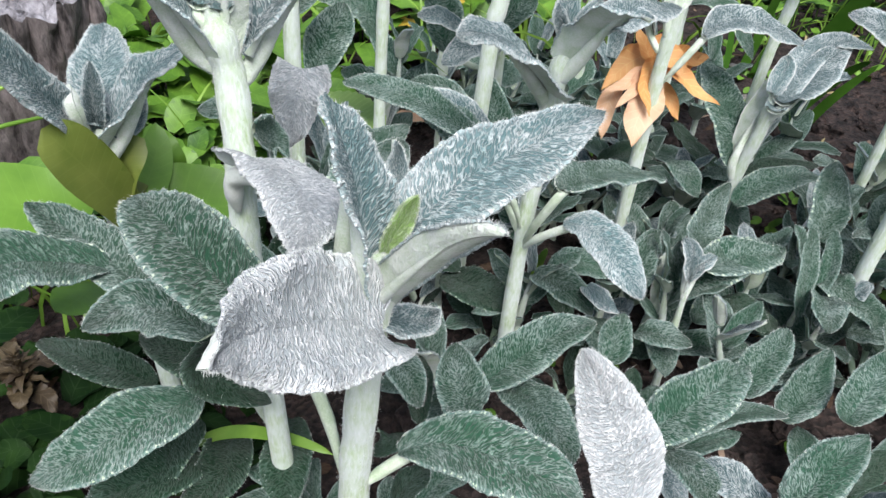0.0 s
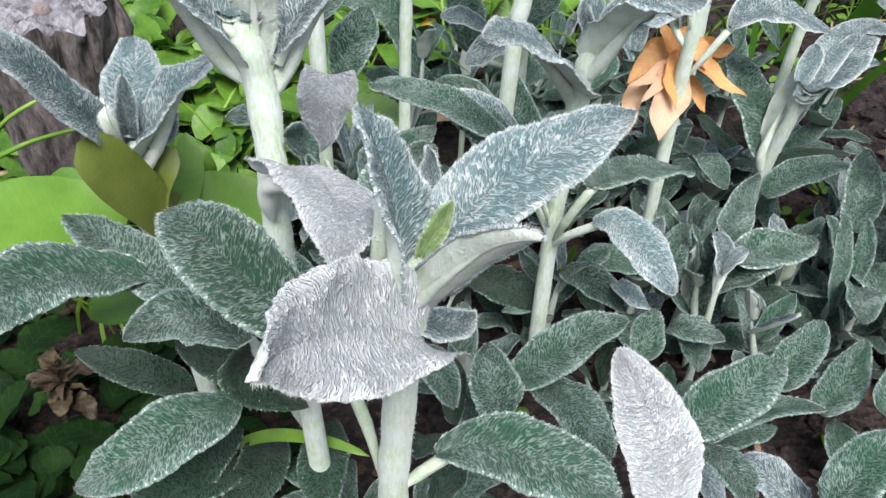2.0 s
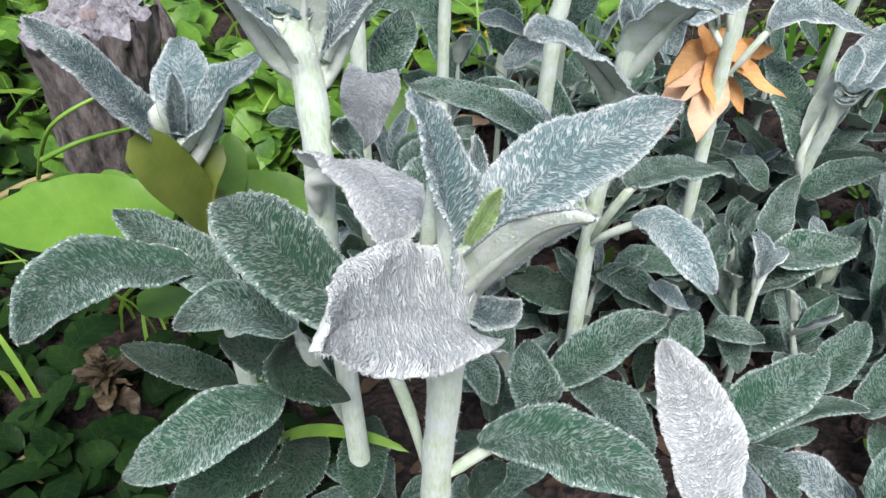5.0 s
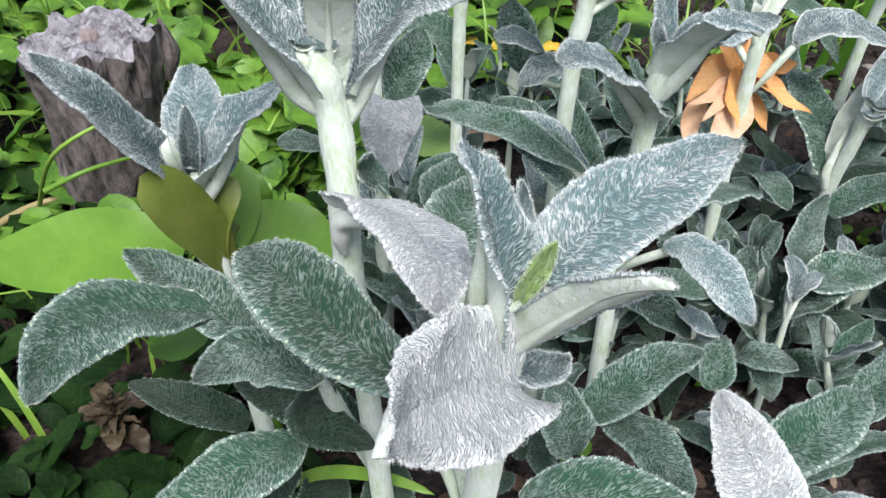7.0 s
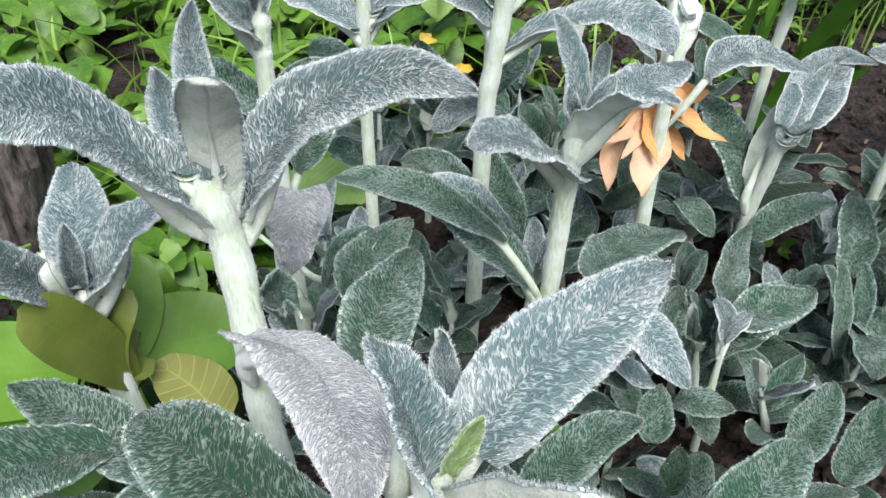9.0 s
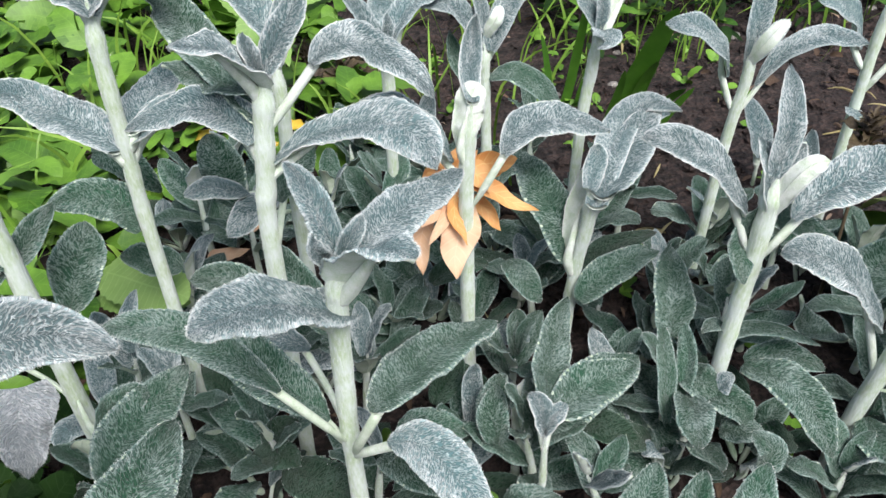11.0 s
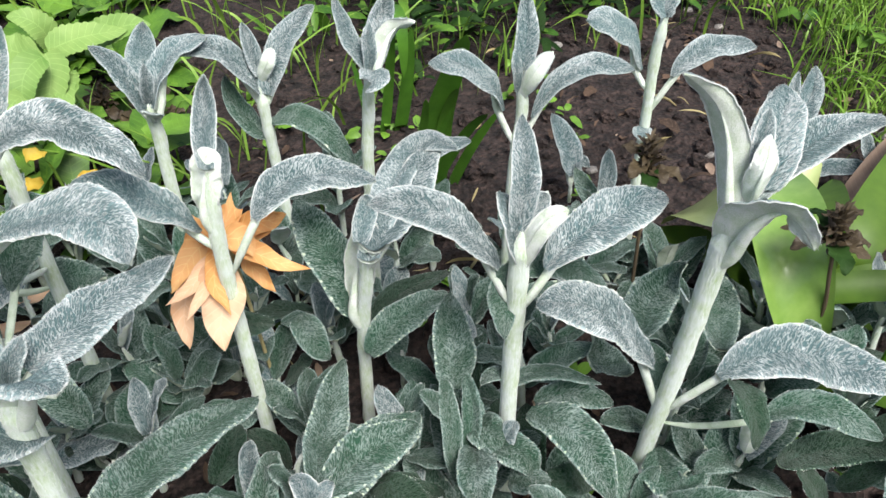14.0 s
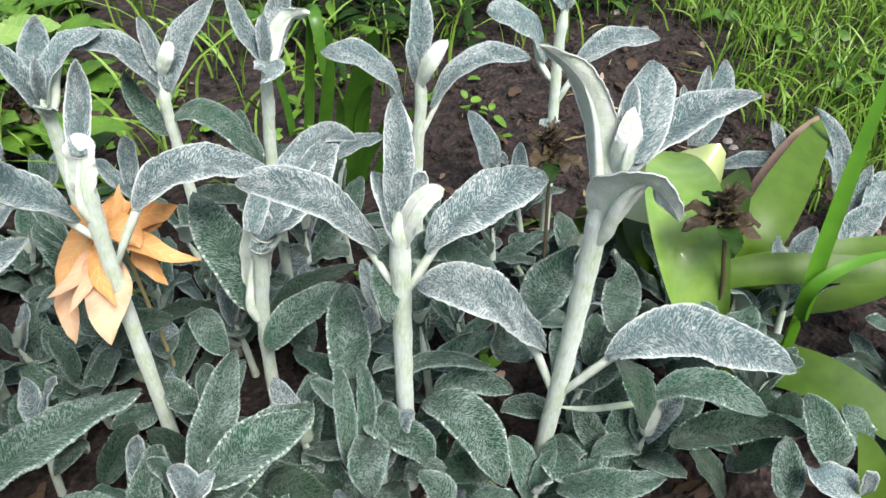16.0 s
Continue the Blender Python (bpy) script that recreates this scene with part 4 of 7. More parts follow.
felt_leaf(p, "mature", 2, (-0.0670, 0.6503, 0.2167), (-0.0831, 0.6557, 0.2429), (-0.1162, 0.6462, 0.2489), 0.0296, (0.49, -0.54, 0.68), 0.25)
felt_leaf(p, "mature", 2, (-0.1069, 0.7556, 0.2176), (-0.0861, 0.7485, 0.2118), (-0.0652, 0.7415, 0.1820), 0.0267, (0.03, -0.61, 0.79), 0.25)
felt_leaf(p, "mature", 2, (-0.0595, 0.6962, 0.1412), (-0.0798, 0.6971, 0.1553), (-0.1000, 0.6980, 0.1614), 0.0249, (0.02, -0.56, 0.83), 0.25)

p = thing("lambs_ear", (-0.120, 0.563, 0.0), "small lamb's ear with folded pale leaves", "lamb's ear", "lamb's ear plants in the bed")
woolly_stem(p, 2, 0.0055, 0.0055, [(-0.1118, 0.5652, 0.3372), (-0.1145, 0.5645, 0.3111), (-0.1156, 0.5642, 0.2785), (-0.1195, 0.5631, -0.0100)])
felt_leaf(p, "young", 2, (-0.1177, 0.5640, 0.3254), (-0.1342, 0.5710, 0.3448), (-0.1618, 0.5758, 0.3669), 0.0234, (0.53, -0.48, 0.70), 0.25, root=(-0.1146, 0.5644, 0.3076))
felt_leaf(p, "young", 2, (-0.1125, 0.5649, 0.3342), (-0.1060, 0.5731, 0.3515), (-0.0926, 0.5835, 0.3698), 0.0145, (-0.19, -0.82, 0.54), 0.25, root=(-0.1139, 0.5646, 0.3166))
felt_leaf(p, "young", 2, (-0.1181, 0.5638, 0.3189), (-0.1301, 0.5484, 0.3453), (-0.1466, 0.5486, 0.3592), 0.0247, (0.83, -0.09, 0.55), 0.25, root=(-0.1148, 0.5644, 0.3008))
felt_leaf(p, "young", 2, (-0.1157, 0.5645, 0.3380), (-0.1145, 0.5524, 0.3505), (-0.1179, 0.5583, 0.3555), 0.0096, (0.66, -0.73, -0.17), 0.60, root=(-0.1136, 0.5647, 0.3193))
felt_leaf(p, "mature", 2, (-0.1175, 0.5622, 0.2763), (-0.1441, 0.5656, 0.2909), (-0.1669, 0.5742, 0.3119), 0.0289, (0.41, -0.53, 0.75), 0.25)
felt_leaf(p, "mature", 2, (-0.1206, 0.5645, 0.2712), (-0.1461, 0.5501, 0.2758), (-0.1655, 0.5488, 0.2963), 0.0205, (0.52, -0.16, 0.84), 0.25)
felt_leaf(p, "mature", 2, (-0.1169, 0.5650, 0.2703), (-0.1049, 0.5741, 0.2818), (-0.0904, 0.5843, 0.2941), 0.0153, (0.06, -0.81, 0.59), 0.25)
felt_leaf(p, "mature", 2, (-0.1085, 0.5851, 0.2131), (-0.0972, 0.5979, 0.2364), (-0.0859, 0.6107, 0.2598), 0.0311, (0.07, -0.79, 0.61), 0.25, (-0.1175, 0.5636, 0.1950))
felt_leaf(p, "mature", 2, (-0.0914, 0.5005, 0.1867), (-0.0743, 0.5015, 0.2131), (-0.0572, 0.5026, 0.2196), 0.0218, (0.03, -0.52, 0.85), 0.25, (-0.1175, 0.5636, 0.1650))
felt_leaf(p, "mature", 2, (-0.1621, 0.6086, 0.1651), (-0.1779, 0.6004, 0.1757), (-0.1937, 0.5923, 0.1783), 0.0176, (0.13, -0.53, 0.84), 0.25, (-0.1180, 0.5634, 0.1500))

p = thing("lambs_ear", (0.149, 0.636, 0.0), "lamb's ear stem leaning beside a withered flower", "lamb's ear", "lamb's ear plants in the bed")
woolly_stem(p, 2, 0.0052, 0.0056, [(0.1558, 0.6354, 0.2828), (0.1512, 0.6361, 0.2179), (0.1499, 0.6363, 0.1317), (0.1490, 0.6364, -0.0100)])
felt_leaf(p, "young", 2, (0.1560, 0.6363, 0.2842), (0.1632, 0.6640, 0.3013), (0.1698, 0.6692, 0.3248), 0.0158, (0.06, -0.79, 0.62), 0.40, root=(0.1546, 0.6356, 0.2657))
felt_leaf(p, "young", 2, (0.1501, 0.6366, 0.2488), (0.1534, 0.6367, 0.2739), (0.1622, 0.6407, 0.2924), 0.0204, (0.53, 0.81, -0.23), 0.18, root=(0.1521, 0.6359, 0.2316), shape=(0.60, 0.38))
felt_leaf(p, "young", 2, (0.1425, 0.6382, 0.2371), (0.1169, 0.6207, 0.2835), (0.0840, 0.6160, 0.3051), 0.0269, (0.76, -0.38, 0.53), 0.30, (0.1519, 0.6359, 0.2179))
felt_leaf(p, "young", 2, (0.1752, 0.6303, 0.2414), (0.2170, 0.6637, 0.2404), (0.2635, 0.6560, 0.2261), 0.0333, (0.23, -0.24, 0.94), 0.30, (0.1546, 0.6356, 0.1972))

p = thing("lambs_ear", (0.231, 0.640, 0.0), "young lamb's ear with cupped upright leaves", "lamb's ear", "lamb's ear plants in the bed")
woolly_stem(p, 2, 0.0052, 0.0052, [(0.2444, 0.6355, 0.1952), (0.2434, 0.6359, 0.1579), (0.2367, 0.6382, 0.1046), (0.2310, 0.6402, -0.0100)])
felt_leaf(p, "young", 2, (0.2337, 0.6407, 0.1274), (0.2429, 0.6478, 0.1638), (0.2569, 0.6602, 0.1961), 0.0263, (0.66, 0.64, -0.40), 0.18, root=(0.2370, 0.6381, 0.1074), shape=(0.60, 0.38))
felt_leaf(p, "young", 2, (0.2539, 0.6312, 0.1909), (0.2958, 0.6822, 0.1899), (0.3315, 0.7170, 0.2060), 0.0371, (-0.14, -0.05, 0.99), 0.20, root=(0.2438, 0.6357, 0.1736))
felt_leaf(p, "mature", 2, (0.2349, 0.6389, 0.1231), (0.2256, 0.6746, 0.1604), (0.2150, 0.7259, 0.1776), 0.0380, (0.08, -0.52, 0.85), 0.25)
felt_leaf(p, "young", 2, (0.2430, 0.6362, 0.1955), (0.2530, 0.6511, 0.2074), (0.2552, 0.6569, 0.2178), 0.0162, (-0.22, -0.65, 0.72), 0.25, root=(0.2439, 0.6357, 0.1776))
felt_leaf(p, "young", 2, (0.2504, 0.6333, 0.1851), (0.3083, 0.7180, 0.1957), (0.3376, 0.6882, 0.2119), 0.0296, (-0.15, -0.23, 0.96), 0.25, root=(0.2436, 0.6358, 0.1678))

p = thing("lambs_ear", (0.161, 0.488, 0.0), "low lamb's ear clump with upright spoon leaves", "lamb's ear", "lamb's ear plants in the bed")
woolly_stem(p, 2, 0.0022, 0.0035, [(0.1610, 0.4878, 0.1259), (0.1610, 0.4878, -0.0100)])
felt_leaf(p, "young", 2, (0.1606, 0.4907, 0.1277), (0.1592, 0.4937, 0.1456), (0.1534, 0.5014, 0.1514), 0.0165, (0.42, -0.77, 0.48), 0.30, root=(0.1610, 0.4878, 0.1045))
felt_leaf(p, "young", 2, (0.1623, 0.4901, 0.1276), (0.1679, 0.4903, 0.1400), (0.1766, 0.4919, 0.1441), 0.0145, (-0.72, -0.24, 0.65), 0.30, root=(0.1610, 0.4878, 0.1045))
felt_leaf(p, "mature", 2, (0.1663, 0.5010, 0.1358), (0.1854, 0.5471, 0.1287), (0.2093, 0.5823, 0.1451), 0.0273, (0.37, -0.30, 0.88), 0.25)
felt_leaf(p, "mature", 2, (0.1698, 0.4954, 0.1327), (0.2134, 0.5250, 0.1188), (0.2464, 0.5373, 0.1199), 0.0378, (0.18, -0.02, 0.98), 0.25)
felt_leaf(p, "low", 2, (0.1055, 0.5648, 0.0800), (0.1211, 0.5823, 0.0900), (0.1319, 0.6001, 0.0900), 0.0225, (0.04, -0.30, 0.95), 0.25)
felt_leaf(p, "mature", 2, (0.1332, 0.5165, 0.0800), (0.1396, 0.5300, 0.1100), (0.1470, 0.5394, 0.1300), 0.0231, (-0.17, -0.88, 0.45), 0.25)
felt_leaf(p, "mature", 2, (0.1357, 0.5290, 0.1000), (0.1413, 0.5377, 0.1100), (0.1502, 0.5375, 0.1300), 0.0209, (-0.27, -0.88, 0.38), 0.25)
felt_leaf(p, "low", 2, (0.2494, 0.5070, 0.0600), (0.2246, 0.5103, 0.0750), (0.2035, 0.5228, 0.0750), 0.0247, (0.20, -0.30, 0.93), 0.25)

p = thing("lambs_ear", (0.306, 0.530, 0.0), "straight lamb's ear stem with a star of silver leaves", "lamb's ear", "lamb's ear plants in the bed")
woolly_stem(p, 2, 0.0066, 0.0058, [(0.3119, 0.5284, 0.2633), (0.3111, 0.5287, 0.2322), (0.3097, 0.5291, 0.1812), (0.3075, 0.5299, 0.1112), (0.3059, 0.5304, -0.0100)])
felt_leaf(p, "young", 2, (0.3123, 0.5314, 0.2672), (0.3180, 0.5390, 0.2987), (0.3269, 0.5623, 0.3172), 0.0175, (-0.10, -0.83, 0.54), 0.30, root=(0.3115, 0.5285, 0.2453))
felt_leaf(p, "young", 2, (0.2988, 0.5328, 0.2349), (0.2706, 0.5381, 0.2794), (0.2295, 0.5435, 0.2994), 0.0259, (0.51, -0.58, 0.64), 0.30, (0.3082, 0.5298, 0.2007))
felt_leaf(p, "young", 2, (0.3261, 0.5222, 0.2338), (0.3661, 0.5270, 0.2559), (0.4053, 0.5232, 0.2599), 0.0351, (-0.30, -0.22, 0.93), 0.20, (0.3139, 0.5275, 0.2003))
felt_leaf(p, "young", 2, (0.3094, 0.5293, 0.2452), (0.3057, 0.5325, 0.2725), (0.3045, 0.5431, 0.2834), 0.0166, (0.28, -0.89, 0.36), 0.60, root=(0.3110, 0.5287, 0.2269))
felt_leaf(p, "young", 2, (0.3114, 0.5286, 0.2365), (0.3193, 0.5207, 0.2682), (0.3370, 0.5216, 0.2756), 0.0137, (0.78, 0.44, -0.44), 0.20, shape=(0.50, 0.45))
felt_leaf(p, "young", 2, (0.3170, 0.5315, 0.2696), (0.3277, 0.5380, 0.2717), (0.3332, 0.5388, 0.2774), 0.0128, (-0.08, -0.64, 0.76), 0.60, root=(0.3115, 0.5285, 0.2453))
felt_leaf(p, "mature", 2, (0.3061, 0.5306, 0.2412), (0.3025, 0.5325, 0.2101), (0.2957, 0.5114, 0.1984), 0.0191, (-0.10, -0.90, 0.43), 0.25)
felt_leaf(p, "mature", 2, (0.3133, 0.5278, 0.2321), (0.3547, 0.5518, 0.2031), (0.3720, 0.5214, 0.1966), 0.0211, (0.32, -0.68, 0.65), 0.25)
felt_leaf(p, "mature", 2, (0.3081, 0.5299, 0.1283), (0.3340, 0.5277, 0.1315), (0.3673, 0.5093, 0.1236), 0.0130, (0.03, -0.13, 0.99), 0.25)
felt_leaf(p, "mature", 2, (0.3081, 0.5299, 0.1283), (0.3006, 0.5350, 0.1378), (0.2871, 0.5308, 0.1375), 0.0115, (0.39, -0.14, 0.91), 0.25)

p = thing("lambs_ear", (0.393, 0.490, 0.0), "tall leaning lamb's ear stem with thick woolly leaves", "lamb's ear", "lamb's ear plants in the bed")
woolly_stem(p, 2, 0.0070, 0.0056, [(0.4129, 0.4759, 0.2822), (0.4095, 0.4784, 0.2346), (0.4030, 0.4830, 0.1415), (0.3950, 0.4883, 0.0490), (0.3929, 0.4896, -0.0100)])
felt_leaf(p, "young", 2, (0.4102, 0.4782, 0.2825), (0.4090, 0.4921, 0.3276), (0.3788, 0.4954, 0.3653), 0.0208, (0.77, 0.61, 0.17), 0.40, root=(0.4117, 0.4768, 0.2646))
felt_leaf(p, "young", 2, (0.4278, 0.4763, 0.2968), (0.4511, 0.4984, 0.3136), (0.4632, 0.5163, 0.3269), 0.0284, (-0.30, -0.39, 0.87), 0.30, root=(0.4117, 0.4768, 0.2646))
felt_leaf(p, "young", 2, (0.4253, 0.4742, 0.2916), (0.4758, 0.4928, 0.3011), (0.5151, 0.4822, 0.3081), 0.0281, (-0.17, -0.15, 0.97), 0.40, root=(0.4117, 0.4768, 0.2646))
felt_leaf(p, "young", 2, (0.4254, 0.4818, 0.3014), (0.4266, 0.4839, 0.3207), (0.4322, 0.4902, 0.3343), 0.0122, (-0.50, -0.81, 0.31), 0.60, root=(0.4117, 0.4768, 0.2646))
felt_leaf(p, "young", 2, (0.4205, 0.4755, 0.2885), (0.4186, 0.4704, 0.3134), (0.4256, 0.4786, 0.3261), 0.0157, (0.45, 0.88, -0.13), 0.60, root=(0.4117, 0.4768, 0.2646))
felt_leaf(p, "young", 2, (0.4158, 0.4734, 0.2589), (0.4156, 0.4540, 0.3001), (0.4300, 0.4341, 0.2838), 0.0345, (0.35, 0.59, 0.73), 0.30, root=(0.4100, 0.4780, 0.2421))
felt_leaf(p, "young", 2, (0.4210, 0.4652, 0.1551), (0.4860, 0.4596, 0.1520), (0.5314, 0.4128, 0.1394), 0.0404, (-0.00, -0.29, 0.96), 0.25, (0.4007, 0.4850, 0.1036))
felt_leaf(p, "young", 2, (0.3913, 0.4912, 0.1485), (0.3570, 0.4997, 0.2028), (0.3141, 0.5111, 0.2209), 0.0354, (0.51, -0.51, 0.69), 0.25, (0.4005, 0.4836, 0.0962))
felt_leaf(p, "mature", 2, (0.3915, 0.5094, 0.1589), (0.4278, 0.5457, 0.1496), (0.4459, 0.5399, 0.1798), 0.0339, (-0.23, -0.24, 0.94), 0.25)
felt_leaf(p, "mature", 2, (0.4509, 0.4954, 0.1350), (0.4968, 0.5518, 0.1056), (0.4891, 0.5600, 0.1467), 0.0299, (-0.17, -0.08, 0.98), 0.25)
felt_leaf(p, "mature", 2, (0.4399, 0.4395, 0.1333), (0.4688, 0.4244, 0.1474), (0.4885, 0.3914, 0.1442), 0.0233, (-0.27, -0.05, 0.96), 0.25, (0.4005, 0.4836, 0.0962))
felt_leaf(p, "low", 2, (0.4475, 0.4187, 0.1045), (0.4960, 0.4165, 0.1008), (0.5210, 0.3840, 0.1178), 0.0254, (-0.26, -0.19, 0.95), 0.25)
felt_leaf(p, "low", 2, (0.4280, 0.4579, 0.1548), (0.4244, 0.4351, 0.1592), (0.4194, 0.4173, 0.1392), 0.0233, (0.21, -0.39, 0.90), 0.25)
felt_leaf(p, "mature", 2, (0.4024, 0.4828, 0.0647), (0.3898, 0.4447, 0.0812), (0.4120, 0.4439, 0.0846), 0.0303, (-0.18, 0.41, 0.89), 0.25)
felt_leaf(p, "mature", 2, (0.3932, 0.5163, 0.1127), (0.4016, 0.5560, 0.0817), (0.3948, 0.5720, 0.1064), 0.0278, (-0.06, 0.11, 0.99), 0.25)

p = thing("lambs_ear", (0.274, 0.536, 0.0), "low lamb's ear rosette with drooping soft leaves", "lamb's ear", "lamb's ear plants in the bed")
woolly_stem(p, 2, 0.0033, 0.0042, [(0.2739, 0.5359, 0.0600), (0.2739, 0.5359, -0.0100)])
felt_leaf(p, "mature", 2, (0.2730, 0.5522, 0.0800), (0.2588, 0.5395, 0.1197), (0.2478, 0.5396, 0.1392), 0.0170, (0.77, -0.61, 0.20), 0.50)
felt_leaf(p, "mature", 2, (0.2732, 0.5466, 0.0800), (0.2777, 0.5473, 0.1016), (0.2730, 0.5623, 0.1071), 0.0158, (-0.34, -0.81, 0.47), 0.50)
felt_leaf(p, "mature", 2, (0.2778, 0.5417, 0.0800), (0.2865, 0.5411, 0.0947), (0.2914, 0.5502, 0.1035), 0.0168, (-0.69, -0.45, 0.56), 0.50)
felt_leaf(p, "mature", 2, (0.2762, 0.5174, 0.0908), (0.2654, 0.4872, 0.1074), (0.2585, 0.4666, 0.1017), 0.0270, (0.10, 0.18, 0.98), 0.35)
felt_leaf(p, "mature", 2, (0.2884, 0.5176, 0.0900), (0.2990, 0.4966, 0.1000), (0.3063, 0.4806, 0.0900), 0.0253, (-0.14, -0.07, 0.99), 0.25)
felt_leaf(p, "mature", 2, (0.2766, 0.5487, 0.1183), (0.2819, 0.5658, 0.1440), (0.2949, 0.6027, 0.1566), 0.0297, (-0.04, -0.57, 0.82), 0.25)
felt_leaf(p, "low", 2, (0.3036, 0.5469, 0.0500), (0.3099, 0.5555, 0.0600), (0.3193, 0.5627, 0.0700), 0.0187, (-0.28, -0.64, 0.72), 0.25)
felt_leaf(p, "mature", 2, (0.3195, 0.5203, 0.1066), (0.3350, 0.4772, 0.1180), (0.3377, 0.4405, 0.0992), 0.0324, (-0.06, -0.11, 0.99), 0.25)
felt_leaf(p, "mature", 2, (0.3318, 0.5353, 0.0900), (0.3581, 0.5250, 0.1000), (0.3819, 0.5118, 0.0900), 0.0232, (-0.09, -0.19, 0.98), 0.25)
felt_leaf(p, "mature", 2, (0.2892, 0.4457, 0.1000), (0.2979, 0.4476, 0.1100), (0.2886, 0.4598, 0.1200), 0.0196, (-0.08, -0.82, 0.57), 0.25)
felt_leaf(p, "mature", 2, (0.3770, 0.4373, 0.0800), (0.3976, 0.4130, 0.1000), (0.4329, 0.4033, 0.1000), 0.0218, (-0.36, -0.04, 0.93), 0.25)
felt_leaf(p, "low", 2, (0.2347, 0.5181, 0.0600), (0.2247, 0.5203, 0.0700), (0.2022, 0.5235, 0.0700), 0.0230, (0.24, -0.27, 0.93), 0.25)
felt_leaf(p, "low", 2, (0.3458, 0.4815, 0.0600), (0.3287, 0.4817, 0.0700), (0.3113, 0.4898, 0.0700), 0.0242, (0.21, -0.28, 0.94), 0.25)

p = thing("lambs_ear", (0.385, 0.705, 0.0), "slender lamb's ear stem with arching narrow leaves", "lamb's ear", "lamb's ear plants in the bed")
woolly_stem(p, 1, 0.0045, 0.0050, [(0.3965, 0.7003, 0.2563), (0.3962, 0.7004, 0.2182), (0.3910, 0.7024, 0.1602), (0.3848, 0.7047, -0.0100)])
felt_leaf(p, "young", 1, (0.3830, 0.7053, 0.2249), (0.3585, 0.7009, 0.2660), (0.3255, 0.7106, 0.2757), 0.0260, (0.53, -0.54, 0.66), 0.30, (0.3936, 0.7010, 0.1876))
felt_leaf(p, "young", 1, (0.4030, 0.6975, 0.2179), (0.4400, 0.6956, 0.2515), (0.4773, 0.6747, 0.2520), 0.0218, (-0.46, -0.20, 0.86), 0.30, (0.3936, 0.7010, 0.1876))
felt_leaf(p, "young", 1, (0.3974, 0.7020, 0.2602), (0.4029, 0.7094, 0.2828), (0.4074, 0.7203, 0.3120), 0.0182, (-0.35, -0.86, 0.37), 0.40, root=(0.3963, 0.7003, 0.2382))
felt_leaf(p, "young", 1, (0.3949, 0.7009, 0.2378), (0.4002, 0.6894, 0.2608), (0.4162, 0.6920, 0.2731), 0.0141, (0.78, 0.52, -0.34), 0.20, shape=(0.50, 0.45))
felt_leaf(p, "young", 1, (0.3931, 0.7014, 0.2428), (0.3887, 0.6956, 0.2651), (0.3913, 0.7041, 0.2742), 0.0084, (0.16, -0.98, 0.09), 0.20, shape=(0.50, 0.45))
felt_leaf(p, "young", 1, (0.3591, 0.8250, 0.1100), (0.3825, 0.8237, 0.1200), (0.4037, 0.8189, 0.1200), 0.0208, (-0.24, -0.18, 0.95), 0.25)

p = thing("lambs_ear", (0.278, 0.760, 0.0), "straight lamb's ear stem with a folded white leaf", "lamb's ear", "lamb's ear plants in the bed")
woolly_stem(p, 1, 0.0050, 0.0050, [(0.2925, 0.7580, 0.2480), (0.2900, 0.7585, 0.2153), (0.2849, 0.7593, 0.1627), (0.2782, 0.7604, -0.0100)])
felt_leaf(p, "young", 1, (0.2933, 0.7622, 0.2566), (0.2841, 0.7715, 0.2776), (0.2790, 0.7840, 0.3067), 0.0169, (0.31, -0.84, 0.45), 0.40, root=(0.2912, 0.7583, 0.2308))
felt_leaf(p, "young", 1, (0.2994, 0.7607, 0.2559), (0.3145, 0.7620, 0.2796), (0.3323, 0.7552, 0.2867), 0.0226, (-0.20, 0.91, 0.37), 0.40, root=(0.2912, 0.7583, 0.2308))
felt_leaf(p, "young", 1, (0.2943, 0.7601, 0.2526), (0.3134, 0.7844, 0.2753), (0.3232, 0.7895, 0.3007), 0.0211, (-0.09, -0.82, 0.56), 0.30, root=(0.2912, 0.7583, 0.2308))
felt_leaf(p, "young", 1, (0.2948, 0.7609, 0.2545), (0.2959, 0.7600, 0.2754), (0.2995, 0.7658, 0.2879), 0.0126, (-0.01, -0.99, 0.15), 0.60, root=(0.2912, 0.7583, 0.2308))
felt_leaf(p, "young", 1, (0.2961, 0.7593, 0.2517), (0.2908, 0.7350, 0.2582), (0.2855, 0.7367, 0.2489), 0.0227, (0.07, -0.15, 0.99), 0.20, root=(0.2912, 0.7583, 0.2308))

p = thing("lambs_ear", (0.220, 0.827, 0.0), "lamb's ear stem with long curved leaves", "lamb's ear", "lamb's ear plants in the bed")
woolly_stem(p, 1, 0.0050, 0.0050, [(0.2175, 0.8275, 0.2212), (0.2180, 0.8275, 0.1868), (0.2187, 0.8275, 0.1525), (0.2200, 0.8274, -0.0100)])
felt_leaf(p, "young", 1, (0.2143, 0.8275, 0.2197), (0.1918, 0.8406, 0.2540), (0.1525, 0.8404, 0.2580), 0.0280, (0.40, -0.45, 0.80), 0.35, root=(0.2178, 0.8275, 0.2013))
felt_leaf(p, "young", 1, (0.2251, 0.8270, 0.2174), (0.2467, 0.8386, 0.2526), (0.2766, 0.8436, 0.2744), 0.0239, (-0.44, -0.68, 0.59), 0.30, root=(0.2178, 0.8275, 0.1995))
felt_leaf(p, "young", 1, (0.2202, 0.8323, 0.2314), (0.2181, 0.8403, 0.2507), (0.2168, 0.8484, 0.2703), 0.0147, (0.25, -0.89, 0.39), 0.40, root=(0.2178, 0.8275, 0.2031))
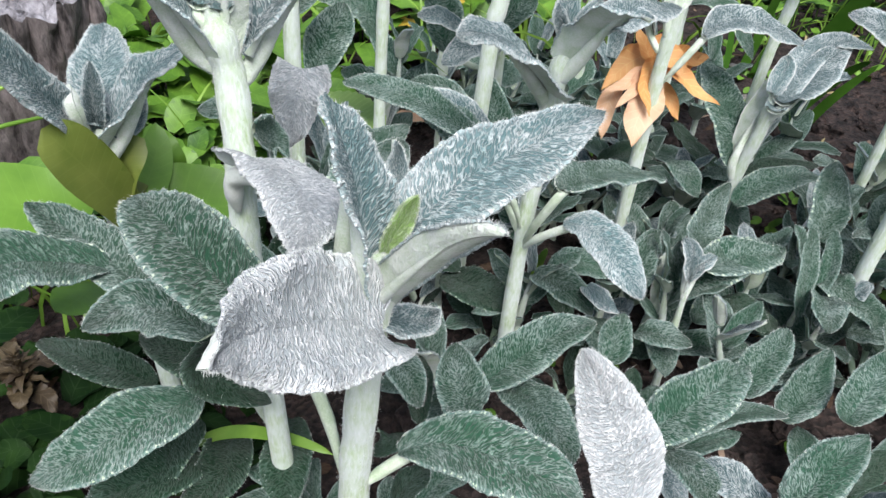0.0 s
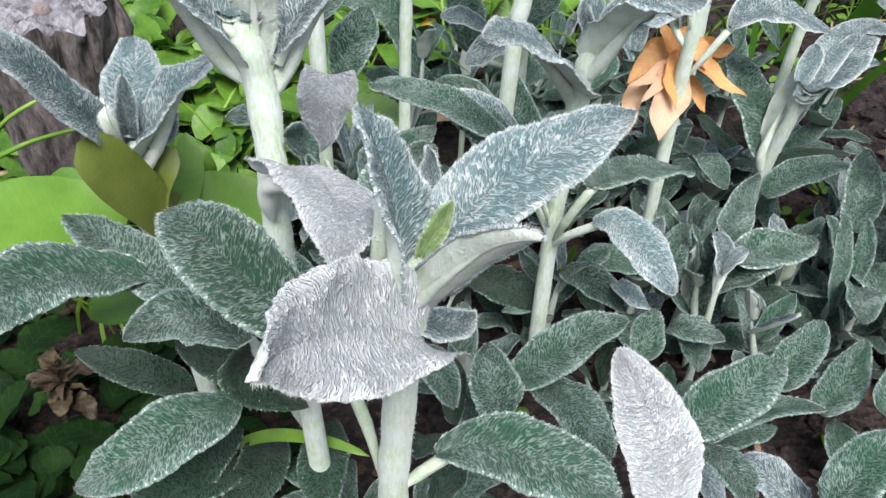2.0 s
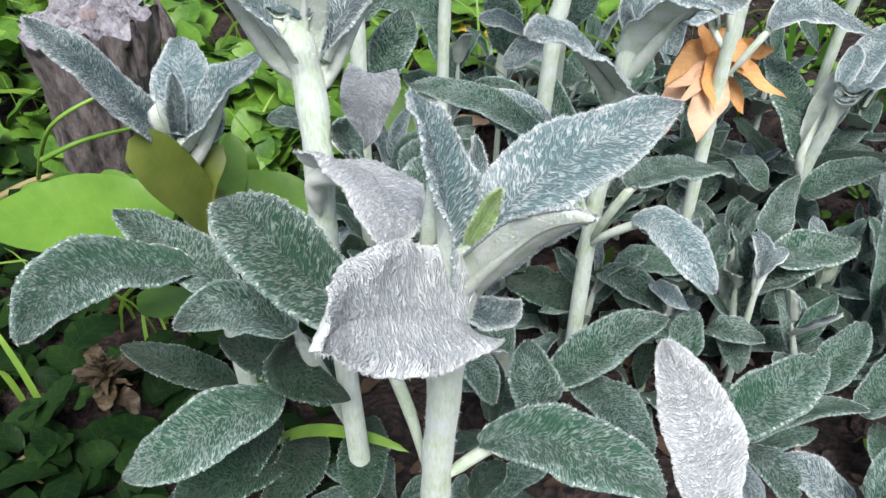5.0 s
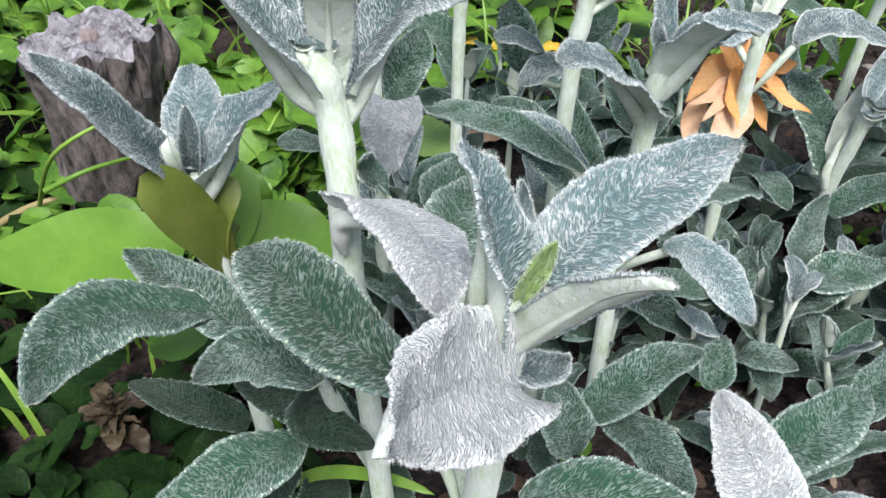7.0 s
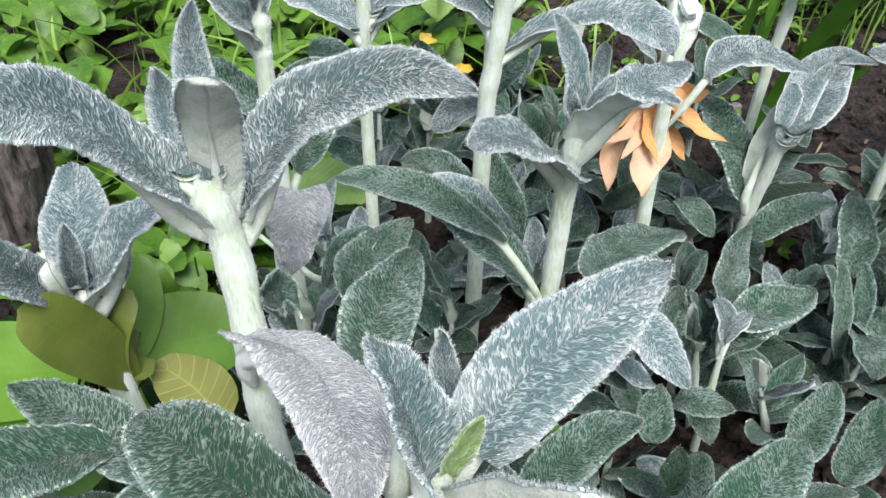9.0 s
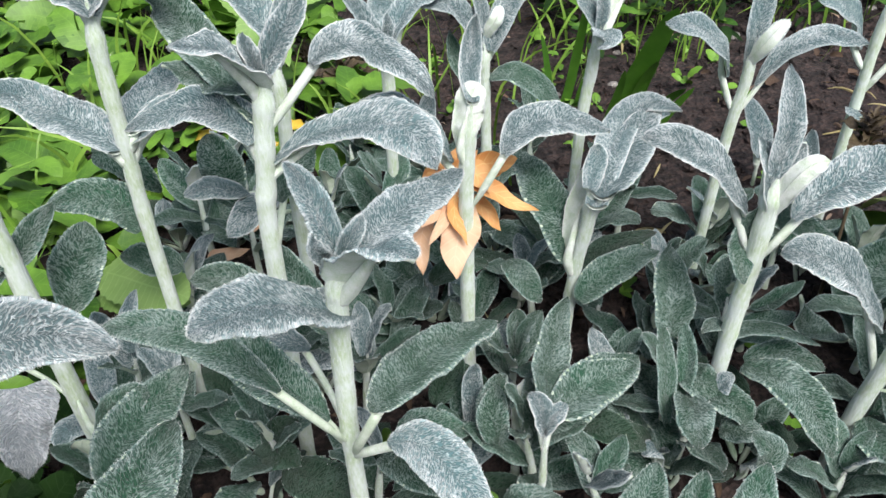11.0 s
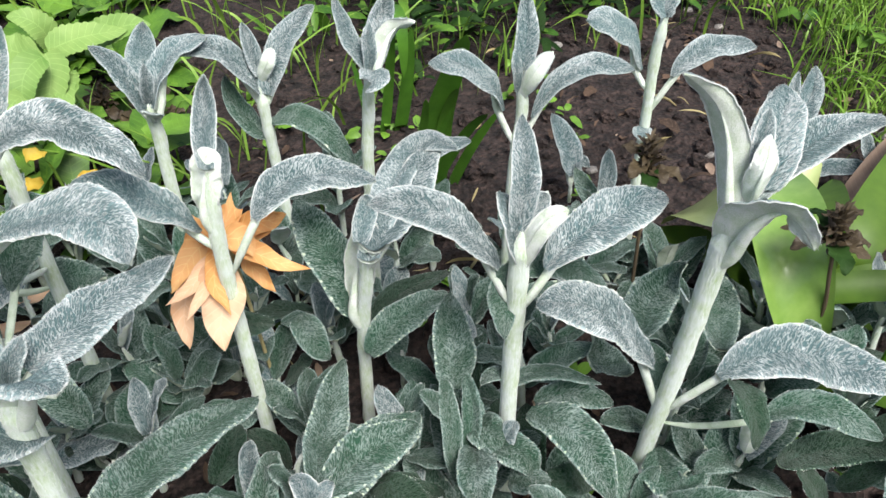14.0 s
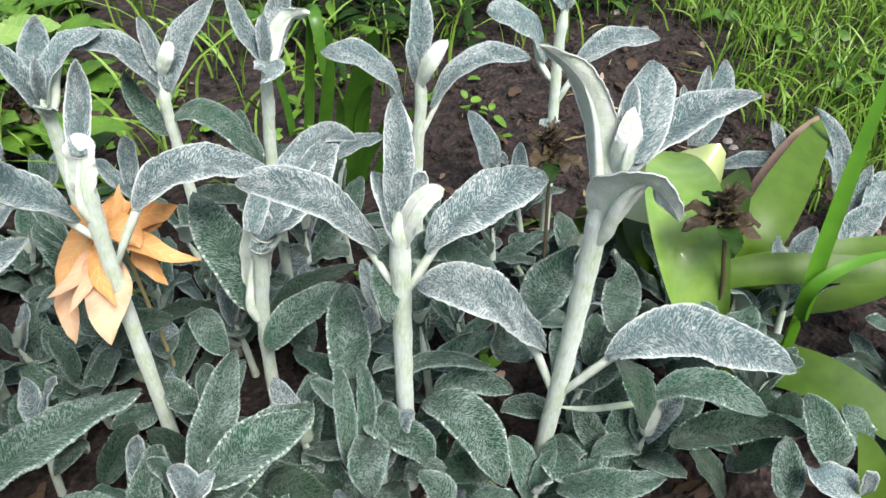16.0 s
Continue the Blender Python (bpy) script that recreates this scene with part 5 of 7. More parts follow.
felt_leaf(p, "young", 1, (0.2211, 0.8302, 0.2271), (0.2271, 0.8232, 0.2440), (0.2337, 0.8296, 0.2519), 0.0123, (0.38, 0.91, -0.17), 0.20, shape=(0.50, 0.45))
felt_leaf(p, "mature", 1, (0.2172, 0.8278, 0.1730), (0.1988, 0.8390, 0.1967), (0.1944, 0.8527, 0.2253), 0.0200, (0.34, -0.78, 0.52), 0.25)
felt_leaf(p, "mature", 1, (0.2230, 0.8274, 0.1883), (0.2539, 0.8002, 0.1920), (0.2779, 0.7741, 0.1557), 0.0264, (0.10, -0.44, 0.89), 0.25)

p = thing("lambs_ear", (0.124, 0.821, 0.0), "lamb's ear rosette with a broad rounded leaf", "lamb's ear", "lamb's ear plants in the bed")
woolly_stem(p, 1, 0.0055, 0.0055, [(0.1289, 0.8214, 0.2312), (0.1304, 0.8216, 0.1978), (0.1284, 0.8214, 0.1658), (0.1240, 0.8210, -0.0100)])
felt_leaf(p, "young", 1, (0.1317, 0.8262, 0.2407), (0.1350, 0.8515, 0.2570), (0.1425, 0.8588, 0.2813), 0.0261, (0.11, -0.79, 0.61), 0.30, root=(0.1297, 0.8215, 0.2136))
felt_leaf(p, "young", 1, (0.1240, 0.8207, 0.2307), (0.1169, 0.8301, 0.2567), (0.0999, 0.8372, 0.2803), 0.0213, (0.50, -0.71, 0.48), 0.40, root=(0.1297, 0.8215, 0.2136))
felt_leaf(p, "young", 1, (0.1342, 0.8219, 0.2300), (0.1548, 0.8346, 0.2601), (0.1864, 0.8379, 0.2668), 0.0327, (-0.51, -0.23, 0.83), 0.40, root=(0.1298, 0.8215, 0.2119))
felt_leaf(p, "young", 1, (0.1299, 0.8225, 0.2332), (0.1329, 0.8196, 0.2508), (0.1351, 0.8265, 0.2612), 0.0125, (0.12, -0.99, 0.12), 0.60, root=(0.1297, 0.8215, 0.2136))
felt_leaf(p, "young", 1, (0.1324, 0.8220, 0.2178), (0.1291, 0.8053, 0.2301), (0.1260, 0.8063, 0.2328), 0.0156, (0.43, 0.52, 0.73), 0.40, root=(0.1303, 0.8216, 0.1996))

p = thing("lambs_ear", (0.538, 0.736, 0.0), "lamb's ear stem rising from bare soil", "lamb's ear", "lamb's ear plants in the bed")
woolly_stem(p, 1, 0.0048, 0.0050, [(0.5416, 0.7339, 0.2599), (0.5388, 0.7357, 0.2179), (0.5384, 0.7359, 0.1478), (0.5381, 0.7361, -0.0100)])
felt_leaf(p, "young", 1, (0.5298, 0.7410, 0.2079), (0.5092, 0.7471, 0.2460), (0.4763, 0.7478, 0.2604), 0.0312, (0.51, -0.62, 0.60), 0.30, (0.5379, 0.7357, 0.1855))
felt_leaf(p, "young", 1, (0.5517, 0.7269, 0.2029), (0.5948, 0.7324, 0.2174), (0.6376, 0.7258, 0.2110), 0.0281, (-0.09, -0.25, 0.96), 0.30, (0.5394, 0.7354, 0.1625))
felt_leaf(p, "young", 1, (0.5412, 0.7342, 0.2585), (0.5472, 0.7377, 0.2753), (0.5608, 0.7364, 0.2920), 0.0197, (-0.72, -0.52, 0.46), 0.25, root=(0.5403, 0.7347, 0.2400))
felt_leaf(p, "young", 1, (0.5412, 0.7342, 0.2585), (0.5375, 0.7437, 0.2749), (0.5293, 0.7539, 0.2869), 0.0196, (-0.09, -0.84, 0.54), 0.25, root=(0.5403, 0.7347, 0.2400))
felt_leaf(p, "young", 1, (0.5393, 0.7354, 0.1478), (0.5181, 0.7101, 0.1617), (0.5251, 0.7064, 0.1532), 0.0159, (0.23, 0.06, 0.97), 0.25, root=(0.5384, 0.7359, 0.1229))

p = thing("lambs_ear", (0.738, 0.767, 0.0), "small lamb's ear with upright grey leaves", "lamb's ear", "lamb's ear plants in the bed")
woolly_stem(p, 1, 0.0028, 0.0035, [(0.7406, 0.7646, 0.0600), (0.7390, 0.7662, 0.0378), (0.7376, 0.7675, -0.0100)])
felt_leaf(p, "young", 1, (0.7337, 0.7556, 0.0600), (0.7552, 0.7616, 0.0994), (0.7680, 0.7759, 0.1386), 0.0306, (-0.76, -0.47, 0.45), 0.35, root=(0.7393, 0.7658, 0.0425))
felt_leaf(p, "young", 1, (0.7283, 0.7582, 0.0600), (0.7362, 0.7660, 0.1020), (0.7490, 0.7783, 0.1355), 0.0181, (-0.37, -0.87, 0.33), 0.50, root=(0.7393, 0.7658, 0.0425))
felt_leaf(p, "young", 1, (0.7352, 0.7673, 0.0600), (0.7295, 0.7762, 0.0847), (0.7329, 0.7925, 0.1096), 0.0189, (-0.20, -0.88, 0.44), 0.50, root=(0.7393, 0.7658, 0.0425))

p = thing("lambs_ear", (0.803, 0.693, 0.0), "small lamb's ear with narrow curling leaves", "lamb's ear", "lamb's ear plants in the bed")
woolly_stem(p, 1, 0.0028, 0.0028, [(0.7990, 0.6971, 0.0400), (0.8014, 0.6943, 0.0190), (0.8027, 0.6928, -0.0100)])
felt_leaf(p, "young", 1, (0.8003, 0.7003, 0.0449), (0.8040, 0.7130, 0.0647), (0.8030, 0.7278, 0.0809), 0.0185, (-0.12, -0.78, 0.61), 0.60, root=(0.8010, 0.6947, 0.0223))
felt_leaf(p, "young", 1, (0.8023, 0.6984, 0.0454), (0.8125, 0.6972, 0.0574), (0.8187, 0.6996, 0.0682), 0.0177, (-0.71, -0.47, 0.53), 0.40, root=(0.8010, 0.6947, 0.0223))
felt_leaf(p, "young", 1, (0.7963, 0.7039, 0.0438), (0.7755, 0.7232, 0.0419), (0.7525, 0.7356, 0.0302), 0.0246, (-0.33, -0.05, 0.94), 0.40, root=(0.8010, 0.6947, 0.0223))

p = thing("lambs_ear", (0.818, 0.628, 0.0), "thin lamb's ear sprout with folded leaf tips", "lamb's ear", "lamb's ear plants in the bed")
woolly_stem(p, 1, 0.0022, 0.0028, [(0.8112, 0.6371, 0.0600), (0.8157, 0.6308, 0.0275), (0.8177, 0.6280, -0.0100)])
felt_leaf(p, "young", 1, (0.8112, 0.6371, 0.0600), (0.8201, 0.6502, 0.0897), (0.8103, 0.6868, 0.1176), 0.0180, (-0.77, -0.49, 0.41), 0.50, root=(0.8136, 0.6338, 0.0429))
felt_leaf(p, "young", 1, (0.8105, 0.6378, 0.0598), (0.8140, 0.6506, 0.0779), (0.8025, 0.6653, 0.0779), 0.0213, (-0.02, -0.55, 0.83), 0.50, root=(0.8136, 0.6338, 0.0429))
felt_leaf(p, "young", 1, (0.8215, 0.6232, 0.0163), (0.8349, 0.6265, 0.0384), (0.8522, 0.6336, 0.0689), 0.0216, (-0.80, -0.30, 0.52), 0.40, root=(0.8173, 0.6286, -0.0021))
felt_leaf(p, "young", 1, (0.7778, 0.5765, 0.0300), (0.8003, 0.5858, 0.0500), (0.8154, 0.5837, 0.0600), 0.0306, (-0.55, -0.33, 0.77), 0.25)
felt_leaf(p, "young", 1, (0.8231, 0.5930, 0.0300), (0.8471, 0.6137, 0.0500), (0.8759, 0.6274, 0.0600), 0.0255, (-0.36, -0.24, 0.90), 0.25)

p = thing("lambs_ear", (0.524, 0.831, 0.0), "small narrow lamb's ear shoot in dark soil", "lamb's ear", "lamb's ear plants in the bed")
woolly_stem(p, 1, 0.0019, 0.0021, [(0.5243, 0.8310, 0.0400), (0.5243, 0.8310, -0.0100)])
felt_leaf(p, "young", 1, (0.5243, 0.8310, 0.0400), (0.5254, 0.8473, 0.0660), (0.5174, 0.8697, 0.0942), 0.0284, (-0.01, -0.81, 0.58), 0.40, root=(0.5243, 0.8310, 0.0216))
felt_leaf(p, "young", 1, (0.5243, 0.8310, 0.0400), (0.5336, 0.8337, 0.0502), (0.5429, 0.8250, 0.0454), 0.0162, (-0.37, -0.38, 0.85), 0.40, root=(0.5243, 0.8310, 0.0216))

p = thing("lambs_ear", (0.533, 0.387, 0.0), "lamb's ear rosette beside the broad green leaves", "lamb's ear", "lamb's ear plants in the bed")
woolly_stem(p, 2, 0.0033, 0.0042, [(0.5329, 0.3869, 0.0500), (0.5329, 0.3869, -0.0100)])
felt_leaf(p, "mature", 2, (0.5370, 0.3647, 0.0900), (0.5307, 0.3767, 0.1200), (0.5246, 0.3970, 0.1400), 0.0279, (-0.15, -0.85, 0.51), 0.25)
felt_leaf(p, "mature", 2, (0.4886, 0.3575, 0.1000), (0.4983, 0.3720, 0.1100), (0.5080, 0.3864, 0.1200), 0.0199, (-0.44, -0.29, 0.85), 0.25)
felt_leaf(p, "young", 2, (0.5298, 0.3471, 0.1000), (0.5083, 0.3510, 0.1200), (0.5019, 0.3627, 0.1200), 0.0240, (0.30, -0.50, 0.81), 0.25)
felt_leaf(p, "young", 2, (0.5360, 0.3442, 0.1000), (0.5293, 0.3412, 0.1200), (0.5243, 0.3425, 0.1300), 0.0107, (-0.23, -0.96, -0.15), 0.25)
felt_leaf(p, "low", 2, (0.5006, 0.4094, 0.0600), (0.5200, 0.4048, 0.0800), (0.5325, 0.4060, 0.0900), 0.0179, (-0.69, -0.15, 0.71), 0.25)
felt_leaf(p, "low", 2, (0.4853, 0.3992, 0.0500), (0.4739, 0.4113, 0.0800), (0.4600, 0.4166, 0.1000), 0.0180, (0.30, -0.84, 0.45), 0.25)

p = thing("lambs_ear", (0.556, 0.502, 0.0), "grey lamb's ear rosette against broad green leaves", "lamb's ear", "lamb's ear plants in the bed")
woolly_stem(p, 2, 0.0033, 0.0042, [(0.5562, 0.5020, 0.0500), (0.5562, 0.5020, -0.0100)])
felt_leaf(p, "mature", 2, (0.5407, 0.4839, 0.1000), (0.5429, 0.4740, 0.1200), (0.5565, 0.4816, 0.1300), 0.0254, (-0.83, -0.37, 0.41), 0.25)
felt_leaf(p, "mature", 2, (0.5370, 0.4856, 0.1000), (0.5321, 0.4917, 0.1200), (0.5259, 0.4994, 0.1300), 0.0120, (0.06, -0.90, 0.43), 0.25)
felt_leaf(p, "mature", 2, (0.4972, 0.4876, 0.0800), (0.5049, 0.4763, 0.1000), (0.5229, 0.4678, 0.1000), 0.0259, (-0.62, -0.01, 0.79), 0.25)
felt_leaf(p, "mature", 2, (0.4924, 0.5021, 0.0800), (0.5039, 0.4951, 0.1000), (0.5226, 0.4801, 0.1000), 0.0267, (-0.58, -0.05, 0.82), 0.25)
felt_leaf(p, "mature", 2, (0.4544, 0.5201, 0.0800), (0.4482, 0.5214, 0.1000), (0.4446, 0.5251, 0.1100), 0.0200, (-0.07, -0.99, 0.14), 0.25)

p = thing("lambs_ear", (0.118, 0.324, 0.0), "lamb's ear clump with a pale upright spoon leaf", "lamb's ear", "lamb's ear plants in the bed")
woolly_stem(p, 3, 0.0033, 0.0042, [(0.1176, 0.3239, 0.1000), (0.1176, 0.3239, -0.0100)])
felt_leaf(p, "frosted", 3, (0.0629, 0.2537, 0.2045), (0.0562, 0.2718, 0.2302), (0.0381, 0.2822, 0.2656), 0.0330, (0.19, -0.86, 0.48), 0.25)
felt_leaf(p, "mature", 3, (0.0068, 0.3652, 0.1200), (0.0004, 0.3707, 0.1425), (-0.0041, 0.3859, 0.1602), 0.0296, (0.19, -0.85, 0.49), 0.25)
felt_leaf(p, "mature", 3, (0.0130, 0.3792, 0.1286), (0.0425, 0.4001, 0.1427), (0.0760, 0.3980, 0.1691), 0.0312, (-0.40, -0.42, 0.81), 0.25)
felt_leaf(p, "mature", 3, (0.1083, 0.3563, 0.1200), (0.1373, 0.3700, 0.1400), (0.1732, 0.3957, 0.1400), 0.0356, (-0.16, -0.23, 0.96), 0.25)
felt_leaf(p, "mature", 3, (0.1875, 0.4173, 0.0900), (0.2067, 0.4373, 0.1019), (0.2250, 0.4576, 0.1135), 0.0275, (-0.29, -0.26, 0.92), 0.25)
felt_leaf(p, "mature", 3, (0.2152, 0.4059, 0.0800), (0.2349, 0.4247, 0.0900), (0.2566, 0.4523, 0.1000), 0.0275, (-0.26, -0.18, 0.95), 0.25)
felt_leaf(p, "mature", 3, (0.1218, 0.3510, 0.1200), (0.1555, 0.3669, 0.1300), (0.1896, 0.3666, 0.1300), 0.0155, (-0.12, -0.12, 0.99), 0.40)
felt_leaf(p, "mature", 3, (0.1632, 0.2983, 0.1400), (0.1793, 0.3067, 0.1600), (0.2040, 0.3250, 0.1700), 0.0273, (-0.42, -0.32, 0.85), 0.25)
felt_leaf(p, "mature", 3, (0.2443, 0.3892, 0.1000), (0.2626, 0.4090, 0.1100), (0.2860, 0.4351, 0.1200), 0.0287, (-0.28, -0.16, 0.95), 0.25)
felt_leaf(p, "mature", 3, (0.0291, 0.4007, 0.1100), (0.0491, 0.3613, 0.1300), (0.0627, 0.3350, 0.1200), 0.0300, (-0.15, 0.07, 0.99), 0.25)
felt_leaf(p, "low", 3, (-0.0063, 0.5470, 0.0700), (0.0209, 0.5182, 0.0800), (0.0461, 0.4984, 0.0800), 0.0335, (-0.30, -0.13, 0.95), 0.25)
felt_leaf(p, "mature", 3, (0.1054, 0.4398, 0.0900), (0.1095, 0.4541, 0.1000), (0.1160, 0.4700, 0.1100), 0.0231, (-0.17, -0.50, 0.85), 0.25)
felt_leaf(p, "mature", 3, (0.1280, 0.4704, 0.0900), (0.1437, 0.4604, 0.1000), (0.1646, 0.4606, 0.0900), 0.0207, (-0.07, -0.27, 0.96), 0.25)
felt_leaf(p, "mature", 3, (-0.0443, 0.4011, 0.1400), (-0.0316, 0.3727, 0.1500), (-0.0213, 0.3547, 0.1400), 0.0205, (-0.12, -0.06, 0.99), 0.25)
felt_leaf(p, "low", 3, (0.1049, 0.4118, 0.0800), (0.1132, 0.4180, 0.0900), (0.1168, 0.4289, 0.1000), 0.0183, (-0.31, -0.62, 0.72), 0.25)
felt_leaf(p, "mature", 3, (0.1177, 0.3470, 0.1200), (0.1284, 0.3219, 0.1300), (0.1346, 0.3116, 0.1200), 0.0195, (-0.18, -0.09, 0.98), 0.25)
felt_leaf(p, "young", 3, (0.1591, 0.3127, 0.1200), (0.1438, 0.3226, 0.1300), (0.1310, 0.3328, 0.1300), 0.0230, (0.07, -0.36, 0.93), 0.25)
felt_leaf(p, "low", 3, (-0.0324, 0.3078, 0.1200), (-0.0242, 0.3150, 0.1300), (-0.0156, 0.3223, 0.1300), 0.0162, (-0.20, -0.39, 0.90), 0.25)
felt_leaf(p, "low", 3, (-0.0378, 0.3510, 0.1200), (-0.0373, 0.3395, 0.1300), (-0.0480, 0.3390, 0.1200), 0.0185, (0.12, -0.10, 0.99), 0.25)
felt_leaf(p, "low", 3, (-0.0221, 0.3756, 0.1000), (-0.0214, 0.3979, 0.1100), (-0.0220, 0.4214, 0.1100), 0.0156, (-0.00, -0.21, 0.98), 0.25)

p = thing("lambs_ear", (0.160, 0.544, 0.0), "lamb's ear rosette of mid-green felted leaves", "lamb's ear", "lamb's ear plants in the bed")
woolly_stem(p, 2, 0.0033, 0.0035, [(0.1605, 0.5436, 0.0500), (0.1605, 0.5436, -0.0100)])
felt_leaf(p, "young", 2, (0.1607, 0.5280, 0.0600), (0.1649, 0.5359, 0.0873), (0.1738, 0.5471, 0.1078), 0.0234, (0.59, 0.68, -0.43), 0.16, root=(0.1605, 0.5436, 0.0311), shape=(0.60, 0.40))
felt_leaf(p, "mature", 2, (0.1676, 0.5335, 0.0600), (0.1768, 0.5373, 0.0810), (0.1899, 0.5385, 0.0946), 0.0203, (-0.78, -0.32, 0.55), 0.20)
felt_leaf(p, "mature", 2, (0.1681, 0.5093, 0.1000), (0.2015, 0.5172, 0.1225), (0.2418, 0.5324, 0.1175), 0.0359, (-0.11, -0.35, 0.93), 0.25)
felt_leaf(p, "low", 2, (0.2071, 0.5319, 0.0700), (0.2201, 0.5097, 0.0800), (0.2408, 0.4983, 0.0700), 0.0245, (-0.21, -0.21, 0.96), 0.25)
felt_leaf(p, "mature", 2, (0.0588, 0.5173, 0.1000), (0.0778, 0.4951, 0.1100), (0.0959, 0.4762, 0.1000), 0.0271, (-0.18, -0.17, 0.97), 0.25)
felt_leaf(p, "mature", 2, (0.1344, 0.5070, 0.1000), (0.1350, 0.5153, 0.1200), (0.1415, 0.5306, 0.1300), 0.0214, (-0.25, -0.73, 0.64), 0.25)
felt_leaf(p, "mature", 2, (0.0726, 0.5395, 0.0900), (0.0962, 0.5328, 0.1000), (0.1196, 0.5184, 0.1000), 0.0248, (-0.29, -0.21, 0.93), 0.25)
felt_leaf(p, "young", 2, (0.0937, 0.4932, 0.1100), (0.0988, 0.4711, 0.1200), (0.1119, 0.4686, 0.1100), 0.0148, (-0.19, -0.14, 0.97), 0.25)

p = thing("lambs_ear", (0.270, 0.656, 0.0), "lamb's ear clump with overlapping green-grey leaves", "lamb's ear", "lamb's ear plants in the bed")
woolly_stem(p, 2, 0.0033, 0.0035, [(0.2699, 0.6555, 0.0500), (0.2699, 0.6555, -0.0100)])
felt_leaf(p, "mature", 2, (0.2351, 0.6178, 0.1000), (0.2649, 0.6263, 0.1200), (0.3066, 0.6340, 0.1200), 0.0283, (-0.19, -0.32, 0.93), 0.25)
felt_leaf(p, "low", 2, (0.2400, 0.6361, 0.1000), (0.2730, 0.6586, 0.1100), (0.3209, 0.6672, 0.1100), 0.0230, (-0.02, -0.26, 0.96), 0.25)
felt_leaf(p, "mature", 2, (0.1957, 0.6800, 0.1000), (0.1978, 0.6433, 0.1100), (0.2058, 0.6250, 0.1000), 0.0232, (-0.18, -0.03, 0.98), 0.25)
felt_leaf(p, "low", 2, (0.1282, 0.6694, 0.1000), (0.1521, 0.6743, 0.1100), (0.1758, 0.6675, 0.1100), 0.0235, (-0.21, -0.33, 0.92), 0.25)
felt_leaf(p, "low", 2, (0.2971, 0.6207, 0.0600), (0.3099, 0.6201, 0.0800), (0.3009, 0.5674, 0.0800), 0.0265, (-0.27, 0.32, 0.91), 0.25)
felt_leaf(p, "mature", 2, (0.2575, 0.5060, 0.0800), (0.2640, 0.5299, 0.1100), (0.2705, 0.5562, 0.1300), 0.0156, (0.04, -0.71, 0.70), 0.50)
felt_leaf(p, "mature", 2, (0.2706, 0.5191, 0.0800), (0.2815, 0.5311, 0.1100), (0.2848, 0.5539, 0.1300), 0.0161, (-0.68, -0.50, 0.54), 0.50)
felt_leaf(p, "mature", 2, (0.2858, 0.5413, 0.0900), (0.2887, 0.5175, 0.1000), (0.3046, 0.5047, 0.0900), 0.0265, (-0.26, -0.13, 0.96), 0.25)
felt_leaf(p, "mature", 2, (0.2902, 0.4903, 0.0800), (0.2994, 0.4810, 0.0900), (0.3126, 0.4734, 0.0900), 0.0197, (-0.45, -0.07, 0.89), 0.25)


# ---------------------------------------------------------------- other plants and fallen pieces


def bronze_whorl(parent, top):
    """Tiered dark bracts round the tip of a faded spike."""
    r = rng()
    c = np.array(top)
    for tier_no in range(4):
        for k in range(8):
            a = k * math.pi / 4 + tier_no * 0.5 + r.normal(0, 0.15)
            out = np.array([math.cos(a), math.sin(a), 0.0])
            size = (0.008, 0.012, 0.016, 0.018)[3 - tier_no] * r.uniform(0.8, 1.15)
            b = c + np.array([0, 0, -0.026 + 0.008 * tier_no])
            rise = 0.2 + 0.25 * tier_no
            t = b + out * size * r.uniform(0.6, 1.1) + np.array([0, 0, size * (rise + r.normal(0, 0.25))])
            smooth_leaf(parent, "bract", "bronze", b, (b + t) / 2 + np.array([0, 0, size * 0.15]), t, size * 0.42, np.array([0, 0, 1.0]) - out * 0.4, 0.6, (0.4, 0.9), 0.35, 0.0, (7, 5))
    for k in range(7):
        a = k * 0.9 + r.normal(0.4, 0.2)
        out = np.array([math.cos(a), math.sin(a), 0.0])
        b = c + np.array([0, 0, -0.018 - 0.003 * k])
        t = b + out * r.uniform(0.024, 0.034) + np.array([0, 0, r.uniform(-0.002, 0.012)])
        smooth_leaf(parent, "bract", "dark" if k % 3 == 1 else "bronze", b, (b + t) / 2 + np.array([0, 0, 0.006]), t, r.uniform(0.013, 0.018), (0, 0, 1), 0.35, (0.5, 0.6), 0.2, 0.14)


p = thing("broad_leaved_plant", (-0.182, 0.415, 0.0), "smooth bright green plant with broad rounded leaves", "green plant")
smooth_leaf(p, "leaf", "olive", (-0.1800, 0.4173, 0.2043), (-0.1882, 0.3965, 0.2551), (-0.2021, 0.3866, 0.2866), 0.0310, (0.90, -0.43, 0.08), 0.35, shape=(0.60, 0.42), label="folded olive leaf")
smooth_leaf(p, "leaf", "olive", (-0.1861, 0.4207, 0.2014), (-0.1847, 0.4163, 0.2395), (-0.1702, 0.4240, 0.2604), 0.0226, (-0.26, -0.96, 0.13), 0.30, shape=(0.40, 0.40))
smooth_leaf(p, "leaf", "broad", (-0.1978, 0.4330, 0.1995), (-0.1868, 0.4634, 0.2104), (-0.1882, 0.4904, 0.2293), 0.0246, (0.42, -0.47, 0.78), 0.20, shape=(0.40, 0.60))
smooth_leaf(p, "leaf", "broad", (-0.2157, 0.4358, 0.1967), (-0.2538, 0.4227, 0.2116), (-0.2997, 0.3895, 0.2280), 0.0562, (0.45, -0.23, 0.86), 0.18, shape=(0.40, 0.55))
